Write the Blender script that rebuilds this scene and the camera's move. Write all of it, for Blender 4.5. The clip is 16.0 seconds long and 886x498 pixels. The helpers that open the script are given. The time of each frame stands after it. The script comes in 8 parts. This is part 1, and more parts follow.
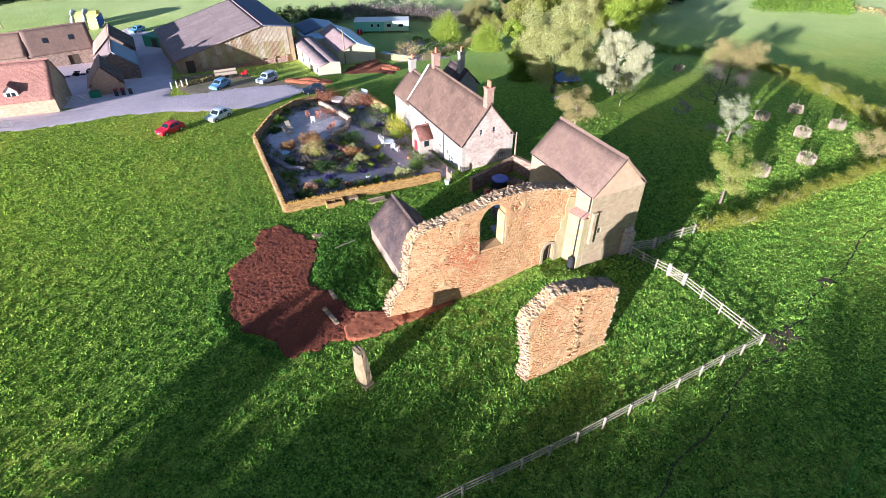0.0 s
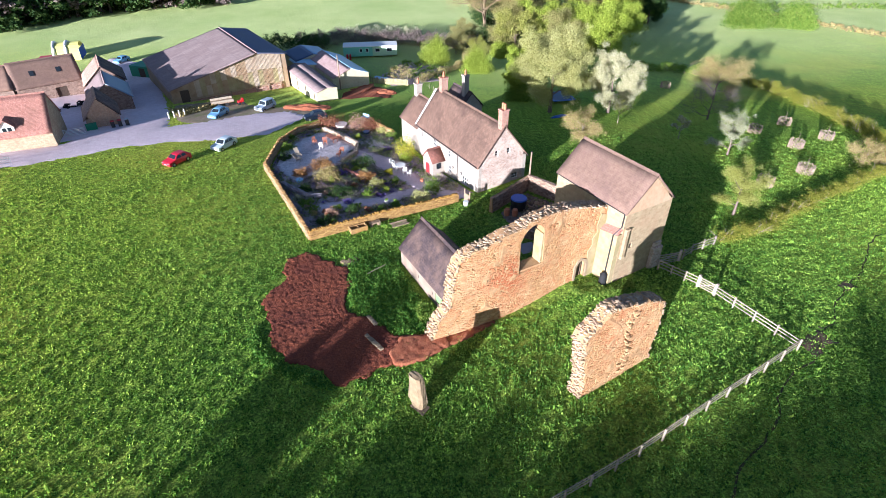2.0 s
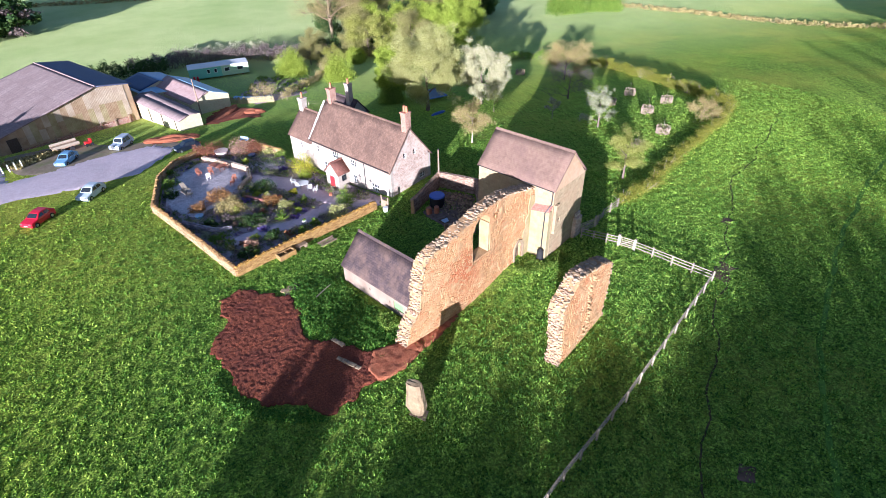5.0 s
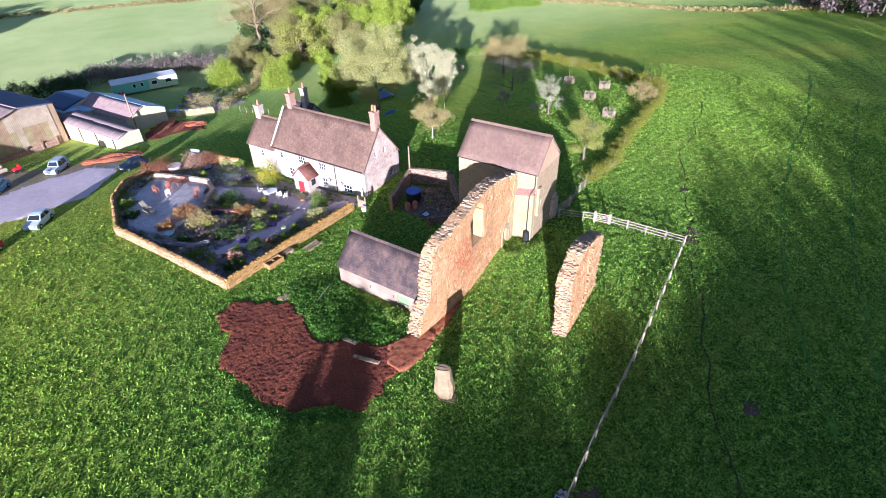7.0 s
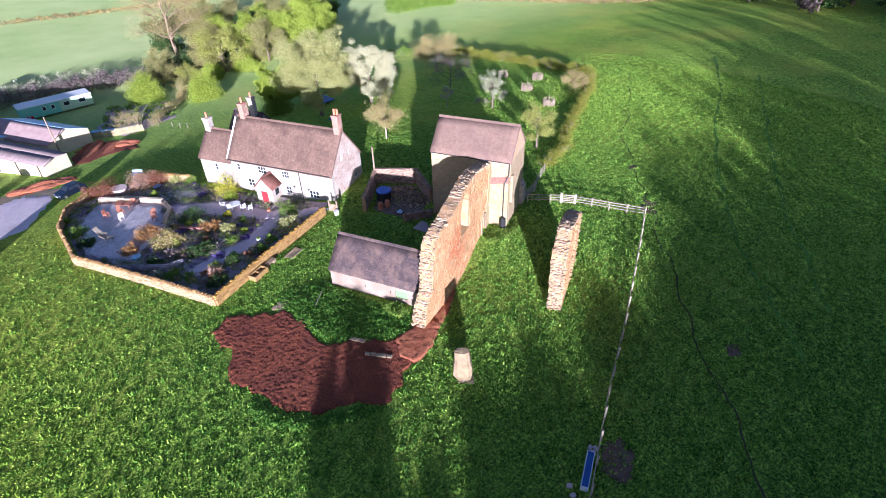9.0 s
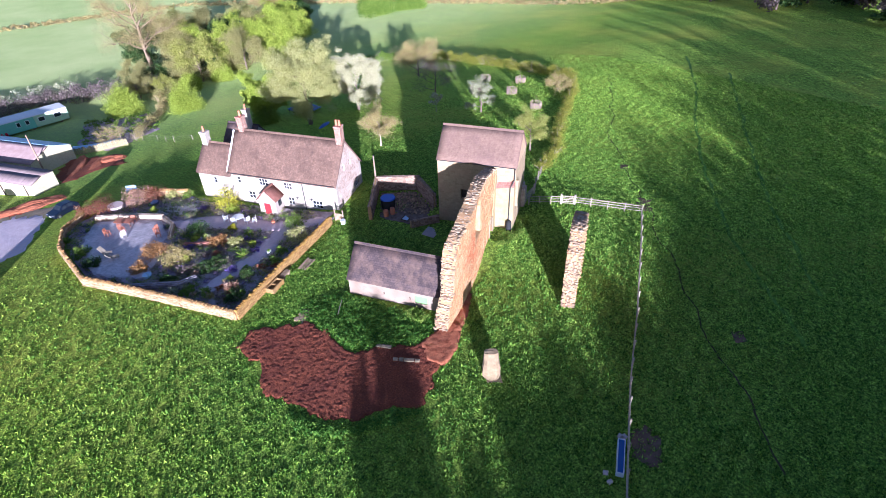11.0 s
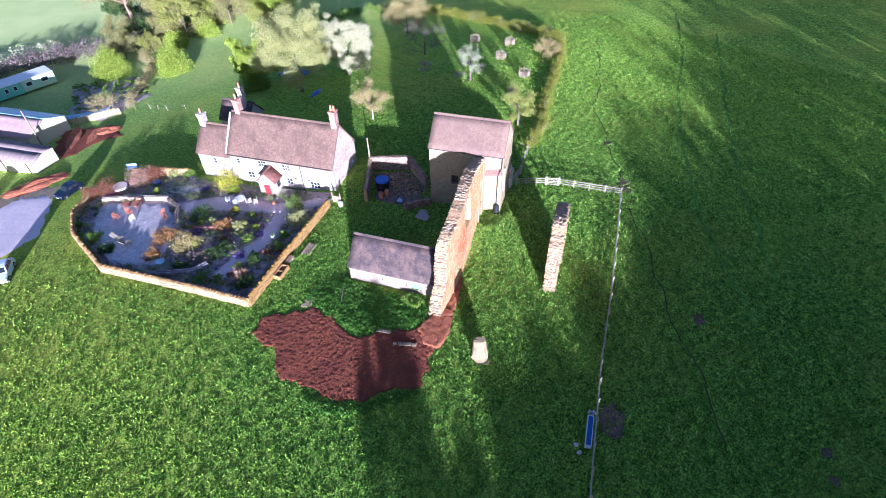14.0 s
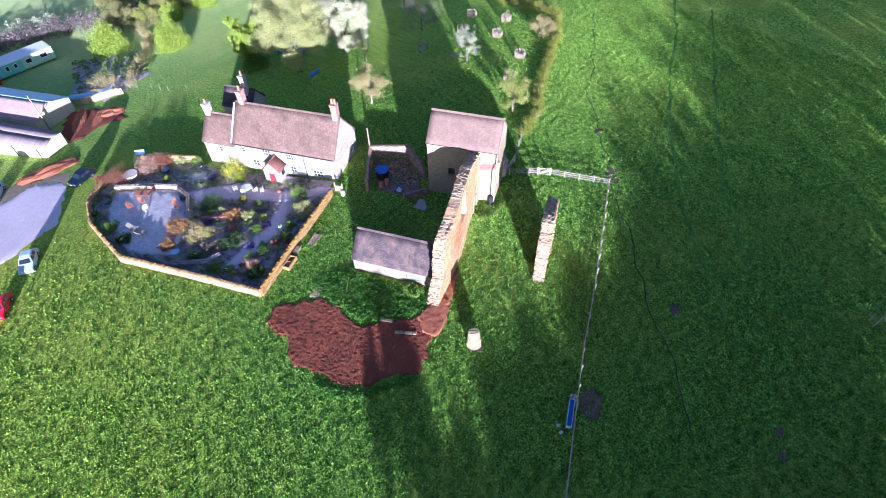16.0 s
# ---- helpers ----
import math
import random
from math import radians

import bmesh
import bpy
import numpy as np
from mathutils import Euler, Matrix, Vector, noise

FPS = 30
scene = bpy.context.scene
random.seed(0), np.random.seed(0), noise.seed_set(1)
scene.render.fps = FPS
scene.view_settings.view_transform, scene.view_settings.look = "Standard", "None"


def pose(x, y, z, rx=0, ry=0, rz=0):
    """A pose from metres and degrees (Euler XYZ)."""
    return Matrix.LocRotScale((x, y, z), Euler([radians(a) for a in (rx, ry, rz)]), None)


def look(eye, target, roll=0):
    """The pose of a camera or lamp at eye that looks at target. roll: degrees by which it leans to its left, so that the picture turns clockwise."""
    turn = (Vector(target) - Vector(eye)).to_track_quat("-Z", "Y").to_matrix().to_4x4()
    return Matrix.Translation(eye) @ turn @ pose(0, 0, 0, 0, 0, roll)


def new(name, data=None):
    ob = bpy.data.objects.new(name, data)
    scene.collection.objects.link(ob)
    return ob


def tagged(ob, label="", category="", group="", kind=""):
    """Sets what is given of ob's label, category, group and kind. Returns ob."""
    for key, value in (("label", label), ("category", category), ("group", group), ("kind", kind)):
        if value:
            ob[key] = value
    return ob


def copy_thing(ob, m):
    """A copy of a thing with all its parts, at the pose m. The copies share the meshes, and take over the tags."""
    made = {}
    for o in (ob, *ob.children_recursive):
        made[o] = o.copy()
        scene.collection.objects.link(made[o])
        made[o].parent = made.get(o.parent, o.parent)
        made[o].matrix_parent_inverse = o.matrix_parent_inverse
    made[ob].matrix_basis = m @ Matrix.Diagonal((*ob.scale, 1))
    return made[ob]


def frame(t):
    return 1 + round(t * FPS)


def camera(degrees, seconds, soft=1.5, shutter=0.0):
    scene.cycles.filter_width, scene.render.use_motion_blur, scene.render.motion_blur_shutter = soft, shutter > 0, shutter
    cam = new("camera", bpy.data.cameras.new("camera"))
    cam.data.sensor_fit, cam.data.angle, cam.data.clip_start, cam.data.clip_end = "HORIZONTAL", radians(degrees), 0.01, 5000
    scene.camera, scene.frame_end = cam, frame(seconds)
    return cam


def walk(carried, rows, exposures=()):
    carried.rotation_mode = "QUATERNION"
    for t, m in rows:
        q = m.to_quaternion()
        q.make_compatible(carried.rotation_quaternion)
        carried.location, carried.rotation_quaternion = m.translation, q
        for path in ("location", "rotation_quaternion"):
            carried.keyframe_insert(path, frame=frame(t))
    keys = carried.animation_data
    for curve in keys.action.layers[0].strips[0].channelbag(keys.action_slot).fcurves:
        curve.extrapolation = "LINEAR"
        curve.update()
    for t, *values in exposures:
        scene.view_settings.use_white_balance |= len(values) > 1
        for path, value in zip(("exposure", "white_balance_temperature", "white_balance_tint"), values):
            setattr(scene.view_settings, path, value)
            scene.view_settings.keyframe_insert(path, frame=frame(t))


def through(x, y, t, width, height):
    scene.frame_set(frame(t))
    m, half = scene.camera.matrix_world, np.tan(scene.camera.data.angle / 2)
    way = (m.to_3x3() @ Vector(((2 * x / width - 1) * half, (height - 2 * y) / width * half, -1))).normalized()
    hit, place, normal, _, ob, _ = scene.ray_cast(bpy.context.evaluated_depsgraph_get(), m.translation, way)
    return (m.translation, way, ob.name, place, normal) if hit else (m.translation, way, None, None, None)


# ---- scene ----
cam = camera(79.3, 16.0, soft=0.6)
METRES, EYE, TILT, LEAN, TURN = 46.0, 32.6, -37.5, 0.0, 0.0
ROWS = [
    (0.0, 0.0, 0.0, 0.0, 0.0, 0.0, -0.0),
    (0.5, -0.0275, -0.0033, 0.0008, -0.06, 1.02, 0.05),
    (1.0, -0.0605, -0.0072, 0.0023, -0.14, 1.99, 0.13),
    (1.5, -0.0917, -0.0089, 0.0056, -0.2, 1.96, 0.18),
    (2.0, -0.1224, -0.0075, 0.0095, -2.71, 1.92, 2.39),
    (2.5, -0.1556, -0.0037, 0.0122, -7.47, 1.75, 6.41),
    (3.0, -0.1853, -0.0029, 0.0159, -9.75, 1.5, 8.25),
    (3.5, -0.2016, -0.0017, 0.0182, -11.66, 1.28, 9.87),
    (4.0, -0.2272, 0.0002, 0.0231, -13.89, 0.89, 11.58),
    (6.5, -0.3922, 0.0216, 0.0446, -21.89, -1.03, 17.35),
    (7.0, -0.4274, 0.0273, 0.0503, -24.99, -1.98, 19.55),
    (7.5, -0.4611, 0.0344, 0.0567, -30.0, -3.7, 22.82),
    (8.0, -0.4995, 0.0414, 0.0668, -33.29, -4.97, 24.68),
    (8.5, -0.5319, 0.0482, 0.0766, -33.85, -5.22, 24.96),
    (11.0, -0.652, 0.0774, 0.1464, -38.14, -7.18, 27.25),
    (11.5, -0.6503, 0.0615, 0.1639, -39.09, -7.6, 27.72),
    (12.0, -0.6482, 0.0407, 0.1807, -39.49, -8.0, 27.85),
    (12.5, -0.6461, 0.0244, 0.2003, -39.55, -11.8, 27.84),
    (13.0, -0.6427, 0.0074, 0.2291, -39.46, -14.9, 27.79),
    (13.5, -0.6456, -0.0065, 0.2523, -39.46, -14.97, 27.72),
    (14.0, -0.6496, -0.0222, 0.2796, -39.41, -15.03, 27.68),
    (14.5, -0.6495, -0.0428, 0.3078, -39.38, -15.08, 27.67),
    (15.0, -0.6463, -0.0676, 0.3377, -39.53, -15.21, 27.74),
    (15.5, -0.647, -0.0878, 0.3591, -39.74, -17.21, 27.76),
    (16.0, -0.6415, -0.1065, 0.3912, -39.73, -20.36, 27.75),
]
walk(cam, [(t, pose(0, 0, EYE, TILT, LEAN, TURN) @ pose(METRES * x, METRES * y, METRES * z, 90 + pitch, roll, yaw)) for t, x, y, z, yaw, pitch, roll in ROWS],
     exposures=[(0.0, 1.70, 4860, 19), (8.0, 1.64, 4700, 28), (12.0, 1.74, 4540, 30), (16.0, 1.97, 4370, 28)])

# ---- light: low evening sun from behind the first viewpoint, clear sky
SUN_EL, SUN_AZ = radians(9.5), math.atan2(-0.60, -0.80)
world = bpy.data.worlds.new("sky")
world.use_nodes = True
scene.world = world
sky = world.node_tree.nodes.new("ShaderNodeTexSky")
sky.sky_type = "NISHITA"
sky.sun_disc = False
sky.sun_elevation, sky.sun_rotation = SUN_EL, SUN_AZ
world.node_tree.links.new(sky.outputs[0], world.node_tree.nodes["Background"].inputs[0])
world.node_tree.nodes["Background"].inputs[1].default_value = 0.044
sun = new("sun", bpy.data.lights.new("sun", "SUN"))
sun.data.energy, sun.data.angle, sun.data.color = 5.0, radians(0.6), (1.0, 0.865, 0.66)
sun.matrix_world = look((0, 0, 60), (60 * 0.60 * math.cos(SUN_EL), 60 * 0.80 * math.cos(SUN_EL), 60 - 60 * math.sin(SUN_EL)))


# ---- materials
def shader(name, rough=0.85, metal=0.0, spec=0.3):
    m = bpy.data.materials.new(name)
    m.use_nodes = True
    b = m.node_tree.nodes["Principled BSDF"]
    b.inputs["Roughness"].default_value, b.inputs["Metallic"].default_value = rough, metal
    b.inputs["Specular IOR Level"].default_value = spec
    return m, m.node_tree.nodes, m.node_tree.links, b


def rgba(c):
    return (c[0], c[1], c[2], 1)


def ramp(nodes, links, fac, stops):
    r = nodes.new("ShaderNodeValToRGB")
    while len(r.color_ramp.elements) < len(stops):
        r.color_ramp.elements.new(0.5)
    for e, (p, c) in zip(r.color_ramp.elements, stops):
        e.position, e.color = p, rgba(c)
    links.new(fac, r.inputs[0])
    return r.outputs[0]


def noise_tex(nodes, links, vec, scale, detail=4.0, rough=0.6, warp=0.0):
    n = nodes.new("ShaderNodeTexNoise")
    n.inputs["Scale"].default_value, n.inputs["Detail"].default_value, n.inputs["Roughness"].default_value = scale, detail, rough
    n.inputs["Distortion"].default_value = warp
    links.new(vec, n.inputs["Vector"])
    return n.outputs["Fac"]


def mixed(nodes, links, fac, a, b, mode="MIX"):
    x = nodes.new("ShaderNodeMix")
    x.data_type, x.blend_type = "RGBA", mode
    for sock, v in ((x.inputs[0], fac), (x.inputs[6], a), (x.inputs[7], b)):
        if isinstance(v, (int, float)):
            sock.default_value = v
        elif isinstance(v, tuple):
            sock.default_value = rgba(v)
        else:
            links.new(v, sock)
    return x.outputs[2]


def bumped(nodes, links, bsdf, height, strength, dist):
    b = nodes.new("ShaderNodeBump")
    b.inputs["Strength"].default_value, b.inputs["Distance"].default_value = strength, dist
    links.new(height, b.inputs["Height"])
    links.new(b.outputs[0], bsdf.inputs["Normal"])


def coords(nodes, kind="Object"):
    return nodes.new("ShaderNodeTexCoord").outputs[kind]


def plain(name, a, b, scale=3.0, rough=0.85, bump=0.3, dist=0.03, stain=None, stain_scale=0.35, stain_amount=0.6, metal=0.0, vary=0.0, spec=0.3):
    """Two-tone surface with grain, larger stains and relief."""
    m, n, l, bs = shader(name, rough, metal, spec)
    v = coords(n)
    col = ramp(n, l, noise_tex(n, l, v, scale, 6.0), [(0.3, a), (0.7, b)])
    if stain:
        f = ramp(n, l, noise_tex(n, l, v, stain_scale, 5.0, 0.65), [(0.45, (0, 0, 0)), (0.7, (stain_amount,) * 3)])
        col = mixed(n, l, f, col, stain)
    if vary:
        o = n.new("ShaderNodeObjectInfo").outputs["Random"]
        col = mixed(n, l, 1.0, col, ramp(n, l, o, [(0.0, (1 - vary,) * 3), (1.0, (1 + vary * 0.3, 1 + vary * 0.2, 1)) ]), "MULTIPLY")
    l.new(col, bs.inputs["Base Color"])
    bumped(n, l, bs, noise_tex(n, l, v, scale * 4, 8.0, 0.7), bump, dist)
    return m


def island(name, a, b, rough=0.85, grain=8.0, bump=0.3, dist=0.03, stain=None, stain_scale=0.3, stain_amount=0.6, pale=None):
    """Joined pieces (stones, leaves) that differ one from another."""
    m, n, l, bs = shader(name, rough)
    v = coords(n)
    r = n.new("ShaderNodeNewGeometry").outputs["Random Per Island"]
    col = ramp(n, l, r, [(0.0, a), (0.55, tuple((p + q) / 2 for p, q in zip(a, b))), (1.0, b)])
    col = mixed(n, l, 0.5, col, ramp(n, l, noise_tex(n, l, v, grain), [(0.3, (0.55, 0.55, 0.55)), (0.7, (1.25, 1.25, 1.25))]), "MULTIPLY")
    if stain:
        f = ramp(n, l, noise_tex(n, l, v, stain_scale, 5.0, 0.65), [(0.42, (0, 0, 0)), (0.58, (stain_amount,) * 3)])
        col = mixed(n, l, f, col, stain)
    if pale:
        f = ramp(n, l, noise_tex(n, l, v, stain_scale * 1.7, 6.0, 0.7, 0.5), [(0.5, (0, 0, 0)), (0.68, (0.75,) * 3)])
        col = mixed(n, l, f, col, pale)
    l.new(col, bs.inputs["Base Color"])
    bumped(n, l, bs, noise_tex(n, l, v, grain * 2, 6.0, 0.7), bump, dist)
    return m


def sward(n, l):
    """Grazed grass is yellower to the west; inside the ruin's paddock it is long and deep green."""
    sep = n.new("ShaderNodeSeparateXYZ")
    pos = n.new("ShaderNodeNewGeometry").outputs["Position"]
    l.new(pos, sep.inputs[0])
    wob = n.new("ShaderNodeMath")
    wob.operation = "MULTIPLY_ADD"
    wob.inputs[1].default_value = 14.0
    l.new(noise_tex(n, l, pos, 0.11, 4.0, 0.6), wob.inputs[0])
    l.new(sep.outputs[0], wob.inputs[2])
    r = n.new("ShaderNodeMapRange")
    r.inputs[1].default_value, r.inputs[2].default_value = -40.0, 60.0
    l.new(wob.outputs[0], r.inputs[0])
    # the brighter last stop puts sunlight into the colour of the eastern field
    return ramp(n, l, r.outputs[0], [(0.0, (1.50, 1.26, 1.0)), (0.12, (1.30, 1.15, 0.95)), (0.26, (0.90, 0.93, 0.88)), (0.45, (0.90, 0.94, 0.92)), (0.62, (0.92, 0.97, 1.0)), (0.78, (1.08, 1.08, 1.1)), (1.0, (1.40, 1.30, 1.25))])


def leafy(name, a, b, c=None, through=0.35, rough=0.6, by_place=False):
    """Leaves: each clump its own green, some light passing through."""
    m, n, l, bs = shader(name, rough, 0, 0.12)
    r = n.new("ShaderNodeNewGeometry").outputs["Random Per Island"]
    col = ramp(n, l, r, [(0.0, a), (0.6, b), (1.0, c or b)])
    if by_place:
        col = mixed(n, l, 1.0, col, sward(n, l), "MULTIPLY")
    l.new(col, bs.inputs["Base Color"])
    tr = n.new("ShaderNodeBsdfTranslucent")
    l.new(col, tr.inputs[0])
    mx = n.new("ShaderNodeMixShader")
    mx.inputs[0].default_value = through
    l.new(bs.outputs[0], mx.inputs[1])
    l.new(tr.outputs[0], mx.inputs[2])
    l.new(mx.outputs[0], n["Material Output"].inputs[0])
    return m


def courses(name, a, b, mortar, w, h, mort=0.012, flat=False, stain=None, stain_amount=0.6, stain_scale=0.3, rough=0.9, bump=0.6, warp=0.04, dist=0.03, vary=0.5):
    """Masonry or tiling in courses; flat: over x and y, else along the wall and up."""
    m, n, l, bs = shader(name, rough)
    v = coords(n)
    if not flat:
        sep, com, add = n.new("ShaderNodeSeparateXYZ"), n.new("ShaderNodeCombineXYZ"), n.new("ShaderNodeMath")
        l.new(v, sep.inputs[0])
        l.new(sep.outputs[0], add.inputs[0])
        l.new(sep.outputs[1], add.inputs[1])
        l.new(add.outputs[0], com.inputs[0])
        l.new(sep.outputs[2], com.inputs[1])
        v2 = com.outputs[0]
    else:
        v2 = v
    w1 = n.new("ShaderNodeTexNoise")
    w1.inputs["Scale"].default_value = 1.6 / w * 0.35
    l.new(v2, w1.inputs["Vector"])
    w2 = n.new("ShaderNodeVectorMath")
    w2.operation = "SCALE"
    w2.inputs[3].default_value = warp
    l.new(w1.outputs["Color"], w2.inputs[0])
    w3 = n.new("ShaderNodeVectorMath")
    l.new(v2, w3.inputs[0])
    l.new(w2.outputs[0], w3.inputs[1])
    br = n.new("ShaderNodeTexBrick")
    br.inputs["Scale"].default_value = 1.0
    br.inputs["Brick Width"].default_value, br.inputs["Row Height"].default_value = w, h
    br.inputs["Mortar Size"].default_value, br.inputs["Mortar Smooth"].default_value = mort, 0.3
    br.inputs["Color1"].default_value, br.inputs["Color2"].default_value, br.inputs["Mortar"].default_value = rgba(a), rgba(b), rgba(mortar)
    l.new(w3.outputs[0], br.inputs["Vector"])
    col = mixed(n, l, vary, br.outputs["Color"], ramp(n, l, noise_tex(n, l, v, 2.2, 6.0, 0.7), [(0.3, (0.5, 0.5, 0.5)), (0.7, (1.3, 1.3, 1.3))]), "MULTIPLY")
    if stain:
        f = ramp(n, l, noise_tex(n, l, v, stain_scale, 6.0, 0.7), [(0.45, (0, 0, 0)), (0.68, (stain_amount,) * 3)])
        col = mixed(n, l, f, col, stain)
    l.new(col, bs.inputs["Base Color"])
    inv = n.new("ShaderNodeMath")
    inv.operation = "SUBTRACT"
    l.new(noise_tex(n, l, v, 9.0, 6.0, 0.7), inv.inputs[0])
    l.new(br.outputs["Fac"], inv.inputs[1])
    bumped(n, l, bs, inv.outputs[0], bump, dist)
    return m


def grass_mat():
    m, n, l, bs = shader("grass", 0.95, 0, 0.06)
    v = coords(n)
    fine = noise_tex(n, l, v, 5.5, 6.0, 0.75)
    clump = noise_tex(n, l, v, 2.6, 5.0, 0.7, 0.5)
    mid = noise_tex(n, l, v, 0.30, 6.0, 0.65, 0.6)
    big = noise_tex(n, l, v, 0.045, 5.0, 0.6)
    col = ramp(n, l, fine, [(0.37, (0.022, 0.066, 0.010)), (0.50, (0.220, 0.380, 0.045)), (0.63, (0.590, 0.740, 0.100))])
    col = mixed(n, l, 0.85, col, ramp(n, l, clump, [(0.36, (0.14, 0.20, 0.22)), (0.49, (0.95, 0.96, 0.92)), (0.61, (1.75, 1.65, 1.35))]), "MULTIPLY")
    col = mixed(n, l, ramp(n, l, mid, [(0.42, (0, 0, 0)), (0.75, (0.30, 0.30, 0.30))]), col, (0.410, 0.550, 0.065))
    col = mixed(n, l, ramp(n, l, big, [(0.45, (0, 0, 0)), (0.68, (0.60, 0.60, 0.60))]), col, (0.540, 0.540, 0.075))
    rust = noise_tex(n, l, v, 0.16, 7.0, 0.7, 0.8)
    col = mixed(n, l, ramp(n, l, rust, [(0.60, (0, 0, 0)), (0.74, (0.45, 0.45, 0.45))]), col, (0.330, 0.270, 0.040))
    # faint streaks left by mowing and grazing
    mp = n.new("ShaderNodeMapping")
    mp.inputs["Rotation"].default_value = (0, 0, radians(35))
    mp.inputs["Scale"].default_value = (0.9, 0.04, 1)
    l.new(v, mp.inputs[0])
    st = noise_tex(n, l, mp.outputs[0], 1.0, 4.0, 0.6)
    col = mixed(n, l, ramp(n, l, st, [(0.52, (0, 0, 0)), (0.75, (0.35, 0.35, 0.35))]), col, (0.060, 0.175, 0.022))
    col = mixed(n, l, 1.0, col, sward(n, l), "MULTIPLY")
    # the hay fields beyond the farm are paler than the grazed paddock; distance haze is put into the colour
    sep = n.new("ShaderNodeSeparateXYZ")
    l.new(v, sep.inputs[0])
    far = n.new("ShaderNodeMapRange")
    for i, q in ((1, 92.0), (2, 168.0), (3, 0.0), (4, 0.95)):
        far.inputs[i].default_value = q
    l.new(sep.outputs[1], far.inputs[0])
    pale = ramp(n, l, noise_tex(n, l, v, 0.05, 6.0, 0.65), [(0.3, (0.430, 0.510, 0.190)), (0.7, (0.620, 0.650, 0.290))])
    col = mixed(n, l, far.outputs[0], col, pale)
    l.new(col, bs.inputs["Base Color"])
    bs.inputs["Sheen Weight"].default_value = 0.12
    bs.inputs["Sheen Roughness"].default_value = 0.5
    bs.inputs["Sheen Tint"].default_value = (0.55, 0.85, 0.15, 1)
    hh = n.new("ShaderNodeMath")
    l.new(noise_tex(n, l, v, 1.3, 6.0, 0.7, 0.4), hh.inputs[0])
    l.new(fine, hh.inputs[1])
    bu = n.new("ShaderNodeBump")
    bu.inputs["Distance"].default_value = 0.5
    st2 = n.new("ShaderNodeMapRange")
    for i, q in ((1, 60.0), (2, 160.0), (3, 1.0), (4, 0.45)):
        st2.inputs[i].default_value = q
    l.new(sep.outputs[1], st2.inputs[0])
    l.new(st2.outputs[0], bu.inputs["Strength"])
    l.new(hh.outputs[0], bu.inputs["Height"])
    l.new(bu.outputs[0], bs.inputs["Normal"])
    return m


def glassy(name, c=(0.02, 0.025, 0.03), rough=0.06):
    m, n, l, bs = shader(name, rough, 0, 0.8)
    bs.inputs["Base Color"].default_value = rgba(c)
    return m


def paint(name, c, rough=0.25, metal=0.0, coat=0.0):
    m, n, l, bs = shader(name, rough, metal, 0.5)
    v = coords(n)
    l.new(mixed(n, l, ramp(n, l, noise_tex(n, l, v, 2.5, 6.0), [(0.35, (0, 0, 0)), (0.8, (0.35, 0.35, 0.35))]), c, tuple(x * 0.7 for x in c)), bs.inputs["Base Color"])
    bs.inputs["Coat Weight"].default_value = coat
    return m


GRASS = grass_mat()
TUFT = leafy("grass_blades", (0.028, 0.084, 0.011), (0.220, 0.405, 0.042), (0.510, 0.670, 0.095), 0.40, by_place=True)
WEED = leafy("rank_weeds", (0.045, 0.130, 0.014), (0.110, 0.240, 0.026), (0.230, 0.370, 0.050), 0.4)
SOIL = plain("red_soil", (0.080, 0.020, 0.011), (0.400, 0.115, 0.048), 8.0, 0.95, 1.0, 0.14, (0.110, 0.028, 0.020), 0.4, 0.6)
SOILBANK = plain("red_soil_trodden", (0.270, 0.078, 0.034), (0.430, 0.160, 0.074), 2.2, 0.95, 0.8, 0.08, (0.16, 0.06, 0.035), 0.5, 0.6)
ROAD = plain("pale_gravel", (0.740, 0.585, 0.590), (0.850, 0.710, 0.715), 1.6, 0.95, 1.0, 0.14, (0.520, 0.420, 0.400), 0.09, 0.5)
DARKMUD = plain("trodden_mud", (0.040, 0.046, 0.014), (0.095, 0.075, 0.034), 1.5, 0.95, 0.7, 0.06)
MUD = plain("dried_mud", (0.100, 0.062, 0.045), (0.180, 0.115, 0.080), 1.5, 0.95, 0.7, 0.06)
